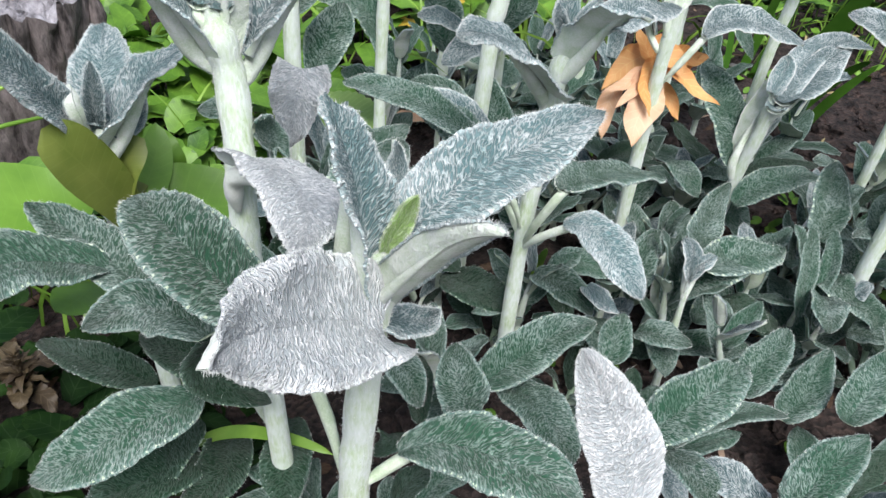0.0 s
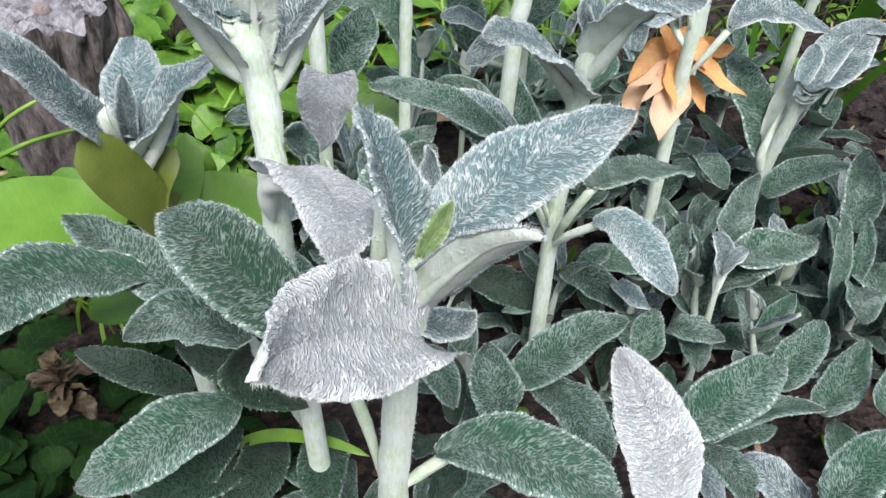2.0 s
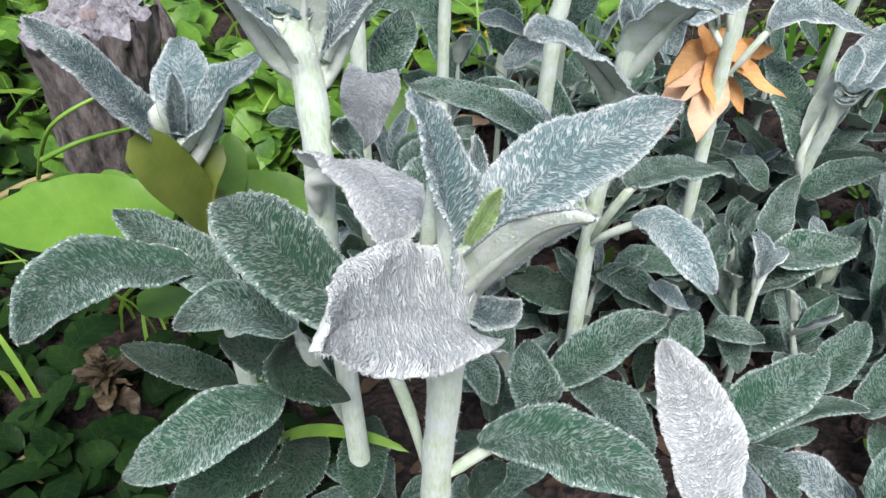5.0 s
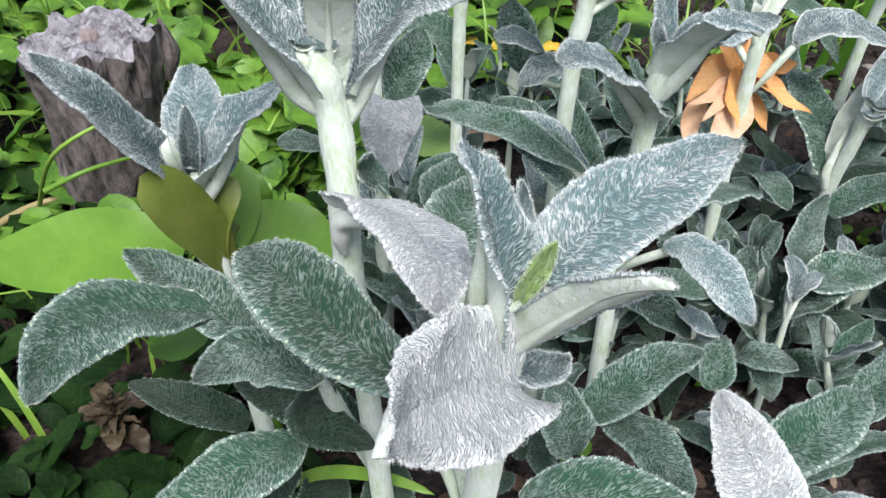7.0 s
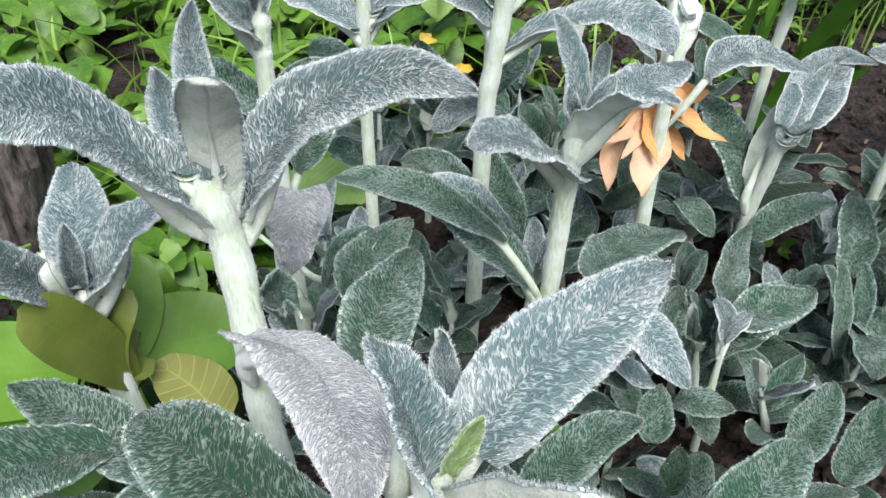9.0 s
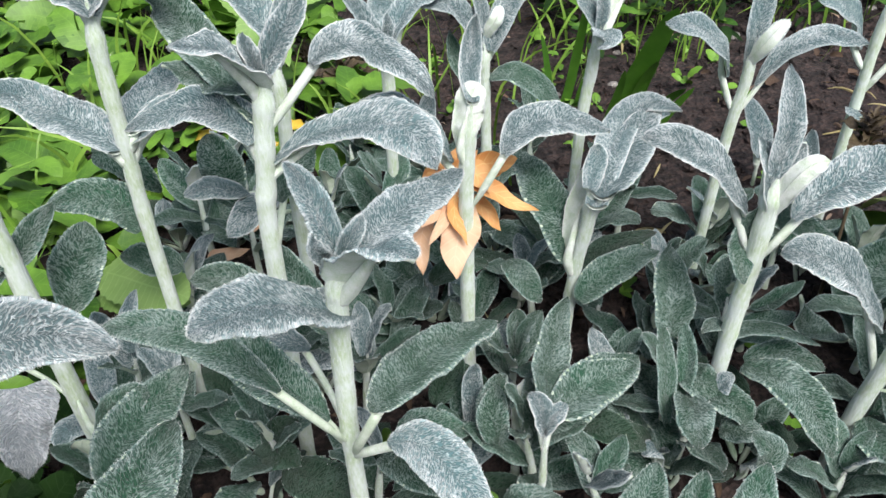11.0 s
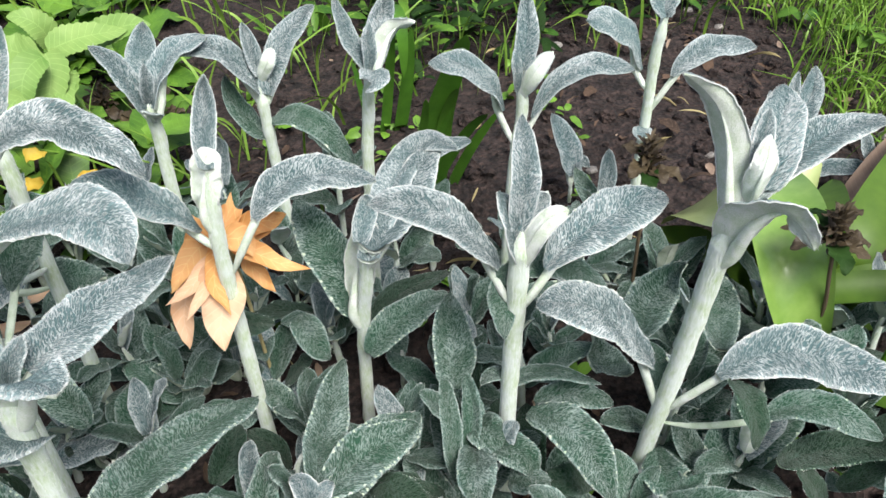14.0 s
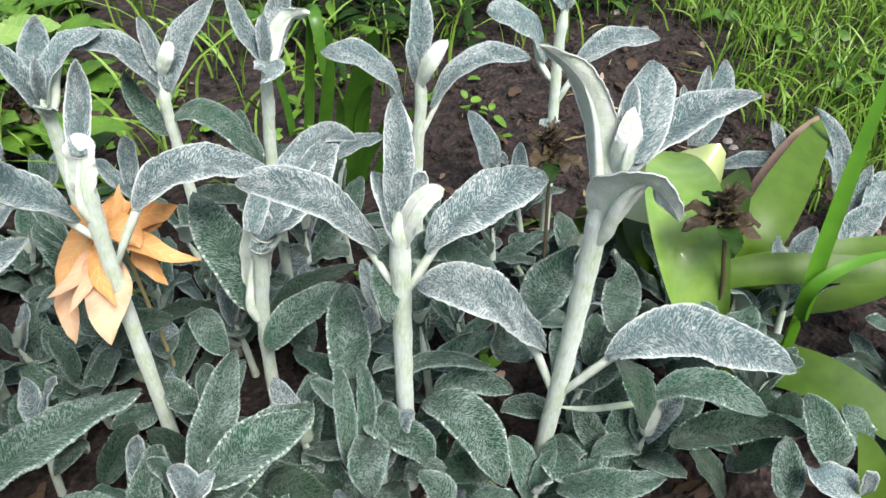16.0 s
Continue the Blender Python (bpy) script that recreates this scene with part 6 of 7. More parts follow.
smooth_leaf(p, "leaf", "broad", (-0.1885, 0.4457, 0.1941), (-0.1625, 0.4579, 0.1921), (-0.1312, 0.4642, 0.1863), 0.0575, (0.25, -0.40, 0.88), 0.20, shape=(0.40, 0.50))
smooth_leaf(p, "leaf", "tan", (-0.1422, 0.4065, 0.1839), (-0.1566, 0.4245, 0.1885), (-0.1780, 0.4398, 0.1958), 0.0353, (0.04, -0.30, 0.95), 0.15, shape=(0.35, 0.50), label="yellowing heart-shaped leaf")
smooth_leaf(p, "leaf", "broad", (-0.2077, 0.4043, 0.1763), (-0.2057, 0.3817, 0.1851), (-0.2111, 0.3656, 0.1903), 0.0284, (0.22, 0.32, 0.92), 0.15, shape=(0.40, 0.50))
smooth_leaf(p, "leaf", "broad", (-0.2312, 0.4033, 0.1921), (-0.2442, 0.4192, 0.2004), (-0.2649, 0.4309, 0.2149), 0.0357, (0.30, -0.37, 0.88), 0.15, shape=(0.40, 0.50))
smooth_leaf(p, "leaf", "broad", (-0.1801, 0.4890, 0.1907), (-0.1852, 0.4883, 0.2093), (-0.1964, 0.5036, 0.2204), 0.0217, (0.50, -0.64, 0.59), 0.15, shape=(0.40, 0.50))
smooth_leaf(p, "leaf", "olive", (-0.1786, 0.4276, 0.2133), (-0.1869, 0.4244, 0.2216), (-0.2130, 0.4346, 0.2432), 0.0253, (0.54, -0.42, 0.72), 0.15, shape=(0.30, 0.50))
smooth_stem(p, "stalk", "broad", [(-0.1822, 0.4149, 0.2024), (-0.1772, 0.4199, 0.0987), (-0.1722, 0.4249, -0.0050)], [0.0030, 0.0033, 0.0035])

p = thing("withered_flower", (0.156, 0.671, 0.0), "withered orange lily-like flower caught on a stem", "dead flower")
smooth_leaf(p, "petal", "petal", (0.1578, 0.6623, 0.2080), (0.1762, 0.6482, 0.1949), (0.2063, 0.6386, 0.1801), 0.0185, (0.16, -0.60, 0.79), 0.55, shape=(0.45, 1.0), ripple=0.16)
smooth_leaf(p, "petal", "cream", (0.1481, 0.6530, 0.1966), (0.1419, 0.6305, 0.1773), (0.1352, 0.6113, 0.1547), 0.0340, (0.06, -0.72, 0.70), 0.50, shape=(0.50, 1.0), ripple=0.16, label="pale faded petal")
smooth_leaf(p, "petal", "petal", (0.1513, 0.6581, 0.2062), (0.1426, 0.6385, 0.1954), (0.1461, 0.6183, 0.1785), 0.0171, (0.33, -0.57, 0.76), 0.50, shape=(0.45, 1.0), ripple=0.16)
smooth_leaf(p, "petal", "cream", (0.1442, 0.6558, 0.2008), (0.1284, 0.6404, 0.1944), (0.1085, 0.6300, 0.1914), 0.0126, (0.16, -0.53, 0.84), 0.50, shape=(0.45, 1.0), ripple=0.16)
smooth_leaf(p, "petal", "cream", (0.1450, 0.6510, 0.1993), (0.1316, 0.6321, 0.1901), (0.1182, 0.6199, 0.1833), 0.0101, (0.11, -0.53, 0.84), 0.50, shape=(0.45, 1.0), ripple=0.16)
smooth_leaf(p, "petal", "petal", (0.1526, 0.6628, 0.2023), (0.1438, 0.6674, 0.2140), (0.1377, 0.6748, 0.2273), 0.0171, (0.25, -0.81, 0.54), 0.50, shape=(0.45, 1.0), ripple=0.16)
smooth_leaf(p, "petal", "petal", (0.1574, 0.6765, 0.2004), (0.1628, 0.6852, 0.2096), (0.1695, 0.6960, 0.2195), 0.0097, (0.05, -0.72, 0.70), 0.50, shape=(0.45, 1.0), ripple=0.16)
smooth_leaf(p, "petal", "petal", (0.1544, 0.6627, 0.2089), (0.1672, 0.6524, 0.2072), (0.1697, 0.6445, 0.2001), 0.0230, (-0.07, -0.49, 0.87), 0.50, shape=(0.40, 1.0), ripple=0.16)
smooth_leaf(p, "petal", "petal", (0.1490, 0.6800, 0.1958), (0.1365, 0.6780, 0.1918), (0.1321, 0.6702, 0.1791), 0.0265, (-0.16, -0.77, 0.61), 0.50, shape=(0.40, 0.85), ripple=0.20)
smooth_leaf(p, "petal", "petal", (0.1607, 0.6808, 0.1795), (0.1824, 0.6814, 0.1917), (0.1955, 0.6779, 0.2029), 0.0171, (-0.50, -0.54, 0.68), 0.50, shape=(0.45, 1.0), ripple=0.16)
smooth_stem(p, "stalk", "straw", [(0.1562, 0.6711, 0.1998), (0.1602, 0.6831, 0.1498), (0.1662, 0.6911, -0.0050)], [0.0016, 0.0016, 0.0016])
smooth_leaf(p, "petal", "petal", (0.1703, 0.6939, 0.2052), (0.1368, 0.6672, 0.1991), (0.1120, 0.6512, 0.1826), 0.0246, (-0.23, -0.70, 0.68), 0.60, shape=(0.40, 0.95), ripple=0.16)
smooth_leaf(p, "petal", "petal", (0.1660, 0.6840, 0.1948), (0.1847, 0.6795, 0.1997), (0.2020, 0.6785, 0.2010), 0.0220, (-0.27, -0.69, 0.67), 0.60, shape=(0.40, 0.95), ripple=0.16)
smooth_leaf(p, "petal", "petal", (0.1660, 0.6700, 0.1813), (0.1729, 0.6580, 0.1708), (0.1806, 0.6493, 0.1588), 0.0147, (-0.26, -0.67, 0.70), 0.60, shape=(0.40, 0.95), ripple=0.16)
smooth_leaf(p, "petal", "cream", (0.1260, 0.6574, 0.1858), (0.1171, 0.6385, 0.1695), (0.1142, 0.6250, 0.1520), 0.0189, (-0.20, -0.67, 0.71), 0.60, shape=(0.40, 0.95), ripple=0.16)

p = thing("red_petal_scrap", (0.258, 0.817, 0.0), "small bright red petal scrap", "petal")
smooth_leaf(p, "scrap", "red", (0.2522, 0.8175, 0.0226), (0.2582, 0.8175, 0.0226), (0.2652, 0.8205, 0.0256), 0.0130, (-0.07, -0.54, 0.84), 0.50, shape=(0.30, 0.30))

p = thing("strap_leaf_clump", (0.386, 0.963, 0.0), "upright dark green strap-leaved clump", "strap plant")
smooth_leaf(p, "leaf", "strap", (0.3789, 1.0409, 0.0000), (0.3892, 1.0310, 0.0837), (0.3966, 1.0224, 0.1684), 0.0133, (-0.09, -0.99, -0.10), 0.30, shape=(0.12, 0.40))
smooth_leaf(p, "leaf", "strap", (0.3979, 1.0387, 0.0000), (0.4089, 1.0278, 0.0731), (0.4158, 1.0180, 0.1465), 0.0175, (-0.13, -0.98, -0.12), 0.30, shape=(0.12, 0.40))
smooth_leaf(p, "leaf", "strap", (0.3813, 0.9276, 0.0000), (0.4025, 0.8969, 0.1198), (0.4151, 0.8537, 0.2143), 0.0306, (-0.28, -0.92, -0.27), 0.30, shape=(0.12, 0.40))
smooth_leaf(p, "leaf", "strap", (0.3922, 0.9103, 0.0000), (0.4164, 0.8863, 0.0743), (0.4350, 0.8495, 0.1266), 0.0131, (-0.58, -0.80, -0.19), 0.30, shape=(0.12, 0.40))
smooth_leaf(p, "leaf", "strap", (0.4161, 0.9107, 0.0000), (0.4340, 0.8934, 0.0581), (0.4573, 0.8715, 0.1123), 0.0122, (-0.53, -0.84, -0.10), 0.30, shape=(0.12, 0.40))
smooth_leaf(p, "leaf", "strap", (0.3613, 1.0424, 0.0000), (0.3606, 1.0501, 0.0513), (0.3535, 1.0582, 0.1010), 0.0096, (0.07, -0.98, 0.16), 0.30, shape=(0.12, 0.40))
smooth_leaf(p, "leaf", "strap", (0.3726, 0.9318, 0.0000), (0.3838, 0.9096, 0.0772), (0.3813, 0.8815, 0.1396), 0.0124, (-0.12, -0.94, -0.33), 0.30, shape=(0.12, 0.40))
smooth_leaf(p, "leaf", "strap", (0.4063, 0.9215, 0.0000), (0.4083, 0.9045, 0.0873), (0.4111, 0.8715, 0.1497), 0.0187, (-0.11, -0.94, -0.31), 0.30, shape=(0.12, 0.40))
smooth_leaf(p, "leaf", "strap", (0.3998, 1.0378, 0.1600), (0.3994, 1.0049, 0.1620), (0.3968, 0.9975, 0.0981), 0.0159, (-0.13, -0.83, 0.55), 0.30, shape=(0.12, 0.40))

p = thing("tulip_plant", (0.615, 0.600, 0.0), "broad glossy tulip leaves arching over the soil", "tulip plant")
smooth_leaf(p, "leaf", "glare", (0.6697, 0.6047, 0.0200), (0.5989, 0.6202, 0.1250), (0.5850, 0.7350, 0.0300), 0.1100, (-0.13, -0.16, 0.98), 0.25, shape=(0.35, 0.45), ripple=0.10, label="glossy leaf with glare in its pale colour")
smooth_leaf(p, "leaf", "tulip", (0.6077, 0.5831, 0.0200), (0.6022, 0.5741, 0.1200), (0.6941, 0.6517, 0.1000), 0.0528, (-0.63, -0.10, 0.77), 0.30, shape=(0.30, 0.60))
smooth_leaf(p, "leaf", "tulip", (0.6605, 0.5966, 0.0300), (0.6918, 0.5998, 0.0900), (0.8479, 0.7008, 0.0875), 0.0463, (-0.05, -0.42, 0.91), 0.30, shape=(0.35, 0.50))
smooth_leaf(p, "leaf", "rosy", (0.6975, 0.6475, 0.0200), (0.7819, 0.6846, 0.0600), (0.8592, 0.7171, 0.0800), 0.0257, (-0.15, -0.41, 0.90), 0.30, shape=(0.35, 0.70), label="faded pinkish leaf")
smooth_leaf(p, "leaf", "tulip", (0.6029, 0.6104, 0.0200), (0.6697, 0.5465, 0.0700), (0.7815, 0.5216, 0.0800), 0.0382, (-0.38, -0.15, 0.91), 0.40, shape=(0.30, 0.40))
smooth_leaf(p, "leaf", "tulip", (0.6438, 0.5857, 0.0100), (0.6871, 0.5343, 0.0400), (0.7852, 0.5121, 0.0500), 0.0442, (-0.34, -0.15, 0.93), 0.40, shape=(0.30, 0.40))
smooth_leaf(p, "leaf", "tulip", (0.5655, 0.5275, 0.0200), (0.6139, 0.4585, 0.0500), (0.6441, 0.3739, 0.0400), 0.0425, (-0.32, -0.04, 0.95), 0.30, shape=(0.30, 0.40))
smooth_leaf(p, "leaf", "tulip", (0.5799, 0.3597, 0.0300), (0.5856, 0.3698, 0.0600), (0.5833, 0.3881, 0.0800), 0.0210, (-0.58, -0.69, 0.43), 0.20, shape=(0.30, 0.60))
smooth_leaf(p, "leaf", "tulip", (0.5791, 0.6303, 0.0200), (0.5739, 0.6571, 0.0500), (0.5347, 0.6950, 0.0600), 0.0415, (0.15, -0.44, 0.88), 0.30, shape=(0.30, 0.60))
smooth_leaf(p, "leaf", "tulip", (0.6108, 0.6099, 0.0100), (0.5846, 0.6209, 0.0600), (0.5824, 0.6578, 0.0800), 0.0644, (0.21, -0.77, 0.61), 0.30, shape=(0.35, 0.50))
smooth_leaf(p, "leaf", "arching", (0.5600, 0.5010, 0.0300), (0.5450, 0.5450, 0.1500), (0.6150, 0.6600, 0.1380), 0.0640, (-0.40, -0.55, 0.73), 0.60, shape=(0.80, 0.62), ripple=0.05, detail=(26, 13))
smooth_leaf(p, "leaf", "tulip", (0.5691, 0.5450, 0.0914), (0.6253, 0.5122, 0.1125), (0.7300, 0.4450, 0.1190), 0.0280, (-0.30, -0.35, 0.88), 0.40, shape=(0.25, 0.40), ripple=0.03)

p = thing("tall_grass_blade", (0.606, 0.473, 0.0), "tall bright green grass blades bent at the middle", "grass")
smooth_leaf(p, "blade", "reed", (0.6055, 0.4734, 0.0000), (0.6036, 0.4770, 0.0459), (0.6085, 0.4785, 0.0962), 0.0074, (-0.79, -0.61, 0.06), 0.20, shape=(0.10, 0.10))
smooth_leaf(p, "blade", "reed", (0.6085, 0.4785, 0.0962), (0.6314, 0.4959, 0.1916), (0.6561, 0.5098, 0.2885), 0.0127, (-0.64, -0.72, 0.28), 0.25, shape=(0.12, 0.40))
smooth_leaf(p, "blade", "reed", (0.6085, 0.4785, 0.0962), (0.6154, 0.4736, 0.1408), (0.6814, 0.4681, 0.1448), 0.0106, (-0.56, -0.21, 0.80), 0.25, shape=(0.12, 0.40))
smooth_leaf(p, "blade", "reed", (0.5911, 0.4736, 0.0000), (0.6017, 0.4798, 0.0507), (0.6173, 0.4876, 0.1113), 0.0058, (-0.80, -0.55, 0.26), 0.20, shape=(0.10, 0.40))

p = thing("bronze_flower_spike", (0.481, 0.643, 0.0), "dark bronze faded flower spike on a thin stem", "flower spike", "bronze flower spikes")
smooth_stem(p, "stalk", "bronze", [(0.4910, 0.6597, 0.1823), (0.4862, 0.6512, 0.1330), (0.4813, 0.6426, 0.0717), (0.4813, 0.6426, -0.0050)], [0.0014, 0.0015, 0.0017, 0.0018])
bronze_whorl(p, (0.4910, 0.6597, 0.1943))

p = thing("bronze_flower_spike", (0.553, 0.508, 0.0), "dark bronze faded flower spike on a thin stem", "flower spike", "bronze flower spikes")
smooth_stem(p, "stalk", "bronze", [(0.5455, 0.5165, 0.1969), (0.5494, 0.5120, 0.1588), (0.5533, 0.5075, 0.1087), (0.5533, 0.5075, -0.0050)], [0.0014, 0.0015, 0.0017, 0.0018])
bronze_whorl(p, (0.5455, 0.5165, 0.2089))

p = thing("bronze_flower_spike", (0.081, 1.061, 0.0), "dark bronze faded flower spike on a thin stem", "flower spike", "bronze flower spikes")
smooth_stem(p, "stalk", "bronze", [(0.1098, 1.0654, 0.1042), (0.0954, 1.0631, 0.0496), (0.0810, 1.0608, -0.0050)], [0.0014, 0.0016, 0.0018])
bronze_whorl(p, (0.1098, 1.0654, 0.1042))

p = thing("bronze_flower_spike", (0.115, 1.102, 0.0), "dark bronze faded flower spike on a thin stem", "flower spike", "bronze flower spikes")
smooth_stem(p, "stalk", "bronze", [(0.1274, 1.0973, 0.0933), (0.1211, 1.0996, 0.0441), (0.1149, 1.1020, -0.0050)], [0.0014, 0.0016, 0.0018])
bronze_whorl(p, (0.1274, 1.0973, 0.0933))

p = thing("bronze_flower_spike", (-0.309, 0.450, 0.0), "dark bronze faded flower spike on a thin stem", "flower spike", "bronze flower spikes")
smooth_stem(p, "stalk", "bronze", [(-0.2895, 0.4341, 0.0680), (-0.2991, 0.4422, 0.0523), (-0.3087, 0.4503, 0.0247), (-0.3087, 0.4503, -0.0050)], [0.0014, 0.0015, 0.0017, 0.0018])
bronze_whorl(p, (-0.2895, 0.4341, 0.0800))

p = thing("bronze_flower_spike", (0.065, 1.119, 0.0), "dark bronze faded flower spike on a thin stem", "flower spike", "bronze flower spikes")
smooth_stem(p, "stalk", "bronze", [(0.0745, 1.1215, 0.1020), (0.0697, 1.1203, 0.0485), (0.0650, 1.1191, -0.0050)], [0.0014, 0.0016, 0.0018])
bronze_whorl(p, (0.0745, 1.1215, 0.1020))

p = thing("serrate_herb", (0.074, 1.110, 0.0), "pale green nettle-like herb with toothed leaves", "herb")
smooth_leaf(p, "leaf", "nettle", (0.0431, 1.0747, 0.1759), (0.0787, 1.0766, 0.1820), (0.1240, 1.0853, 0.1772), 0.0380, (0.04, -0.46, 0.88), 0.20, shape=(0.35, 0.75), teeth=0.14)
smooth_leaf(p, "leaf", "nettle", (0.0409, 1.0641, 0.1783), (0.0382, 1.0404, 0.1558), (0.0138, 1.0206, 0.1170), 0.0372, (-0.11, -0.79, 0.61), 0.20, shape=(0.35, 0.75), teeth=0.14)
smooth_leaf(p, "leaf", "nettle", (0.0400, 1.0443, 0.1849), (0.0169, 1.0191, 0.1722), (0.0120, 1.0027, 0.1282), 0.0305, (-0.10, -0.78, 0.62), 0.20, shape=(0.35, 0.75), teeth=0.14)
smooth_leaf(p, "leaf", "nettle", (0.0332, 1.0919, 0.1699), (0.0098, 1.0787, 0.1814), (-0.0105, 1.0902, 0.1992), 0.0419, (0.49, -0.50, 0.71), 0.20, shape=(0.35, 0.75), teeth=0.14)
smooth_leaf(p, "leaf", "nettle", (0.0430, 1.1140, 0.1638), (0.0355, 1.1127, 0.1917), (0.0108, 1.1199, 0.2000), 0.0337, (0.51, -0.65, 0.56), 0.20, shape=(0.35, 0.75), teeth=0.14)
smooth_leaf(p, "leaf", "nettle", (0.0154, 1.0044, 0.1680), (0.0035, 0.9849, 0.1632), (0.0142, 0.9836, 0.1357), 0.0243, (0.08, -0.84, 0.54), 0.20, shape=(0.35, 0.75), teeth=0.14)
smooth_leaf(p, "leaf", "nettle", (0.0748, 1.1015, 0.1588), (0.1098, 1.0945, 0.1763), (0.1480, 1.0880, 0.1771), 0.0400, (-0.22, -0.45, 0.87), 0.20, shape=(0.35, 0.75), teeth=0.14)
smooth_leaf(p, "leaf", "nettle", (0.0500, 1.0332, 0.1435), (0.0484, 1.0509, 0.1549), (0.0513, 1.0046, 0.1351), 0.0348, (0.01, -0.28, 0.96), 0.20, shape=(0.35, 0.75), teeth=0.14)
smooth_stem(p, "stalk", "nettle", [(0.0406, 1.0744, 0.1766), (0.0571, 1.0920, 0.0858), (0.0736, 1.1096, -0.0050)], [0.0020, 0.0023, 0.0025])

p = thing("serrate_herb", (-0.089, 0.731, 0.0), "light green toothed leaf between silver stems", "herb")
smooth_leaf(p, "leaf", "nettle", (-0.1396, 0.7840, 0.0800), (-0.0939, 0.7313, 0.1000), (-0.0637, 0.7072, 0.1000), 0.0493, (-0.34, -0.09, 0.94), 0.15, shape=(0.35, 0.60), teeth=0.12)
smooth_leaf(p, "leaf", "nettle", (-0.1470, 0.7852, 0.0600), (-0.1110, 0.7438, 0.0800), (-0.0769, 0.7237, 0.0800), 0.0384, (-0.36, -0.11, 0.93), 0.15, shape=(0.35, 0.60), teeth=0.12)
smooth_leaf(p, "leaf", "nettle", (-0.1461, 0.8354, 0.0500), (-0.0964, 0.7483, 0.0800), (-0.0685, 0.7279, 0.0800), 0.0427, (-0.32, 0.03, 0.95), 0.15, shape=(0.35, 0.60), teeth=0.12)
smooth_stem(p, "stalk", "nettle", [(-0.1396, 0.7840, 0.0800), (-0.1088, 0.7310, -0.0050)], [0.0015, 0.0020])

p = thing("fallen_petal", (0.004, 1.003, 0.0), "yellow fallen petal lying among the weeds", "petal", "fallen petals")
smooth_leaf(p, "petal", "yellow", (-0.0056, 1.0029, 0.1000), (0.0044, 1.0029, 0.1040), (0.0144, 1.0109, 0.0980), 0.0174, (0.26, -0.43, 0.86), 0.50, shape=(0.45, 0.85), ripple=0.22)

p = thing("fallen_petal", (0.014, 0.959, 0.0), "yellow fallen petal lying among the weeds", "petal", "fallen petals")
smooth_leaf(p, "petal", "yellow", (0.0017, 0.9592, 0.0700), (0.0137, 0.9592, 0.0740), (0.0257, 0.9672, 0.0680), 0.0184, (0.22, -0.44, 0.87), 0.50, shape=(0.45, 0.85), ripple=0.22)

p = thing("fallen_petal", (-0.053, 0.999, 0.0), "yellow fallen petal lying among the weeds", "petal", "fallen petals")
smooth_leaf(p, "petal", "yellow", (-0.0654, 0.9987, 0.0700), (-0.0534, 0.9987, 0.0740), (-0.0414, 1.0067, 0.0680), 0.0145, (0.22, -0.45, 0.86), 0.50, shape=(0.45, 0.85), ripple=0.22)

p = thing("fallen_petal", (-0.017, 0.950, 0.0), "yellow fallen petal lying among the weeds", "petal", "fallen petals")
smooth_leaf(p, "petal", "yellow", (-0.0314, 0.9503, 0.0500), (-0.0174, 0.9503, 0.0540), (-0.0034, 0.9583, 0.0480), 0.0149, (0.19, -0.46, 0.86), 0.50, shape=(0.45, 0.85), ripple=0.22)

p = thing("fallen_petal", (0.046, 1.004, 0.0), "yellow fallen petal lying among the weeds", "petal", "fallen petals")
smooth_leaf(p, "petal", "yellow", (0.0338, 1.0044, 0.0600), (0.0458, 1.0044, 0.0640), (0.0578, 1.0124, 0.0580), 0.0156, (0.22, -0.45, 0.86), 0.50, shape=(0.45, 0.85), ripple=0.22)

p = thing("fallen_petal", (-0.019, 0.857, 0.0), "pale orange fallen petal among the leaves", "petal", "fallen petals")
smooth_leaf(p, "petal", "cream", (-0.0349, 0.8570, 0.0400), (-0.0189, 0.8570, 0.0440), (-0.0029, 0.8650, 0.0380), 0.0137, (0.17, -0.45, 0.88), 0.50, shape=(0.45, 0.85), ripple=0.22)

p = thing("fallen_petal", (-0.014, 1.030, 0.0), "yellow fallen petal lying among the weeds", "petal", "fallen petals")
smooth_leaf(p, "petal", "yellow", (-0.0256, 1.0298, 0.0500), (-0.0136, 1.0298, 0.0540), (-0.0016, 1.0378, 0.0480), 0.0183, (0.22, -0.44, 0.87), 0.50, shape=(0.45, 0.85), ripple=0.22)

p = thing("fallen_petal", (-0.039, 0.811, 0.0), "pale orange fallen petal among the leaves", "petal", "fallen petals")
smooth_leaf(p, "petal", "cream", (-0.0588, 0.8106, 0.0500), (-0.0388, 0.8106, 0.0540), (-0.0188, 0.8186, 0.0480), 0.0159, (0.13, -0.43, 0.89), 0.50, shape=(0.45, 0.85), ripple=0.22)

p = thing("straw", (-0.481, 0.653, 0.0), "yellow dry straw lying on weeds", "straw")
smooth_stem(p, "stalk", "straw", [(-0.4811, 0.6530, 0.0500), (-0.4594, 0.6876, 0.0500), (-0.4268, 0.7081, 0.0500)], [0.0040, 0.0032, 0.0024])

p = thing("grass_blade", (-0.320, 0.498, 0.0), "thin green grass blade crossing the stump", "grass")
smooth_stem(p, "stalk", "blade", [(-0.3199, 0.4981, 0.2000), (-0.2929, 0.5072, 0.2100), (-0.2717, 0.5424, 0.2000)], [0.0020, 0.0016, 0.0012])

p = thing("grass_blade", (-0.407, 0.621, 0.0), "thin green grass blade beside the stump", "grass")
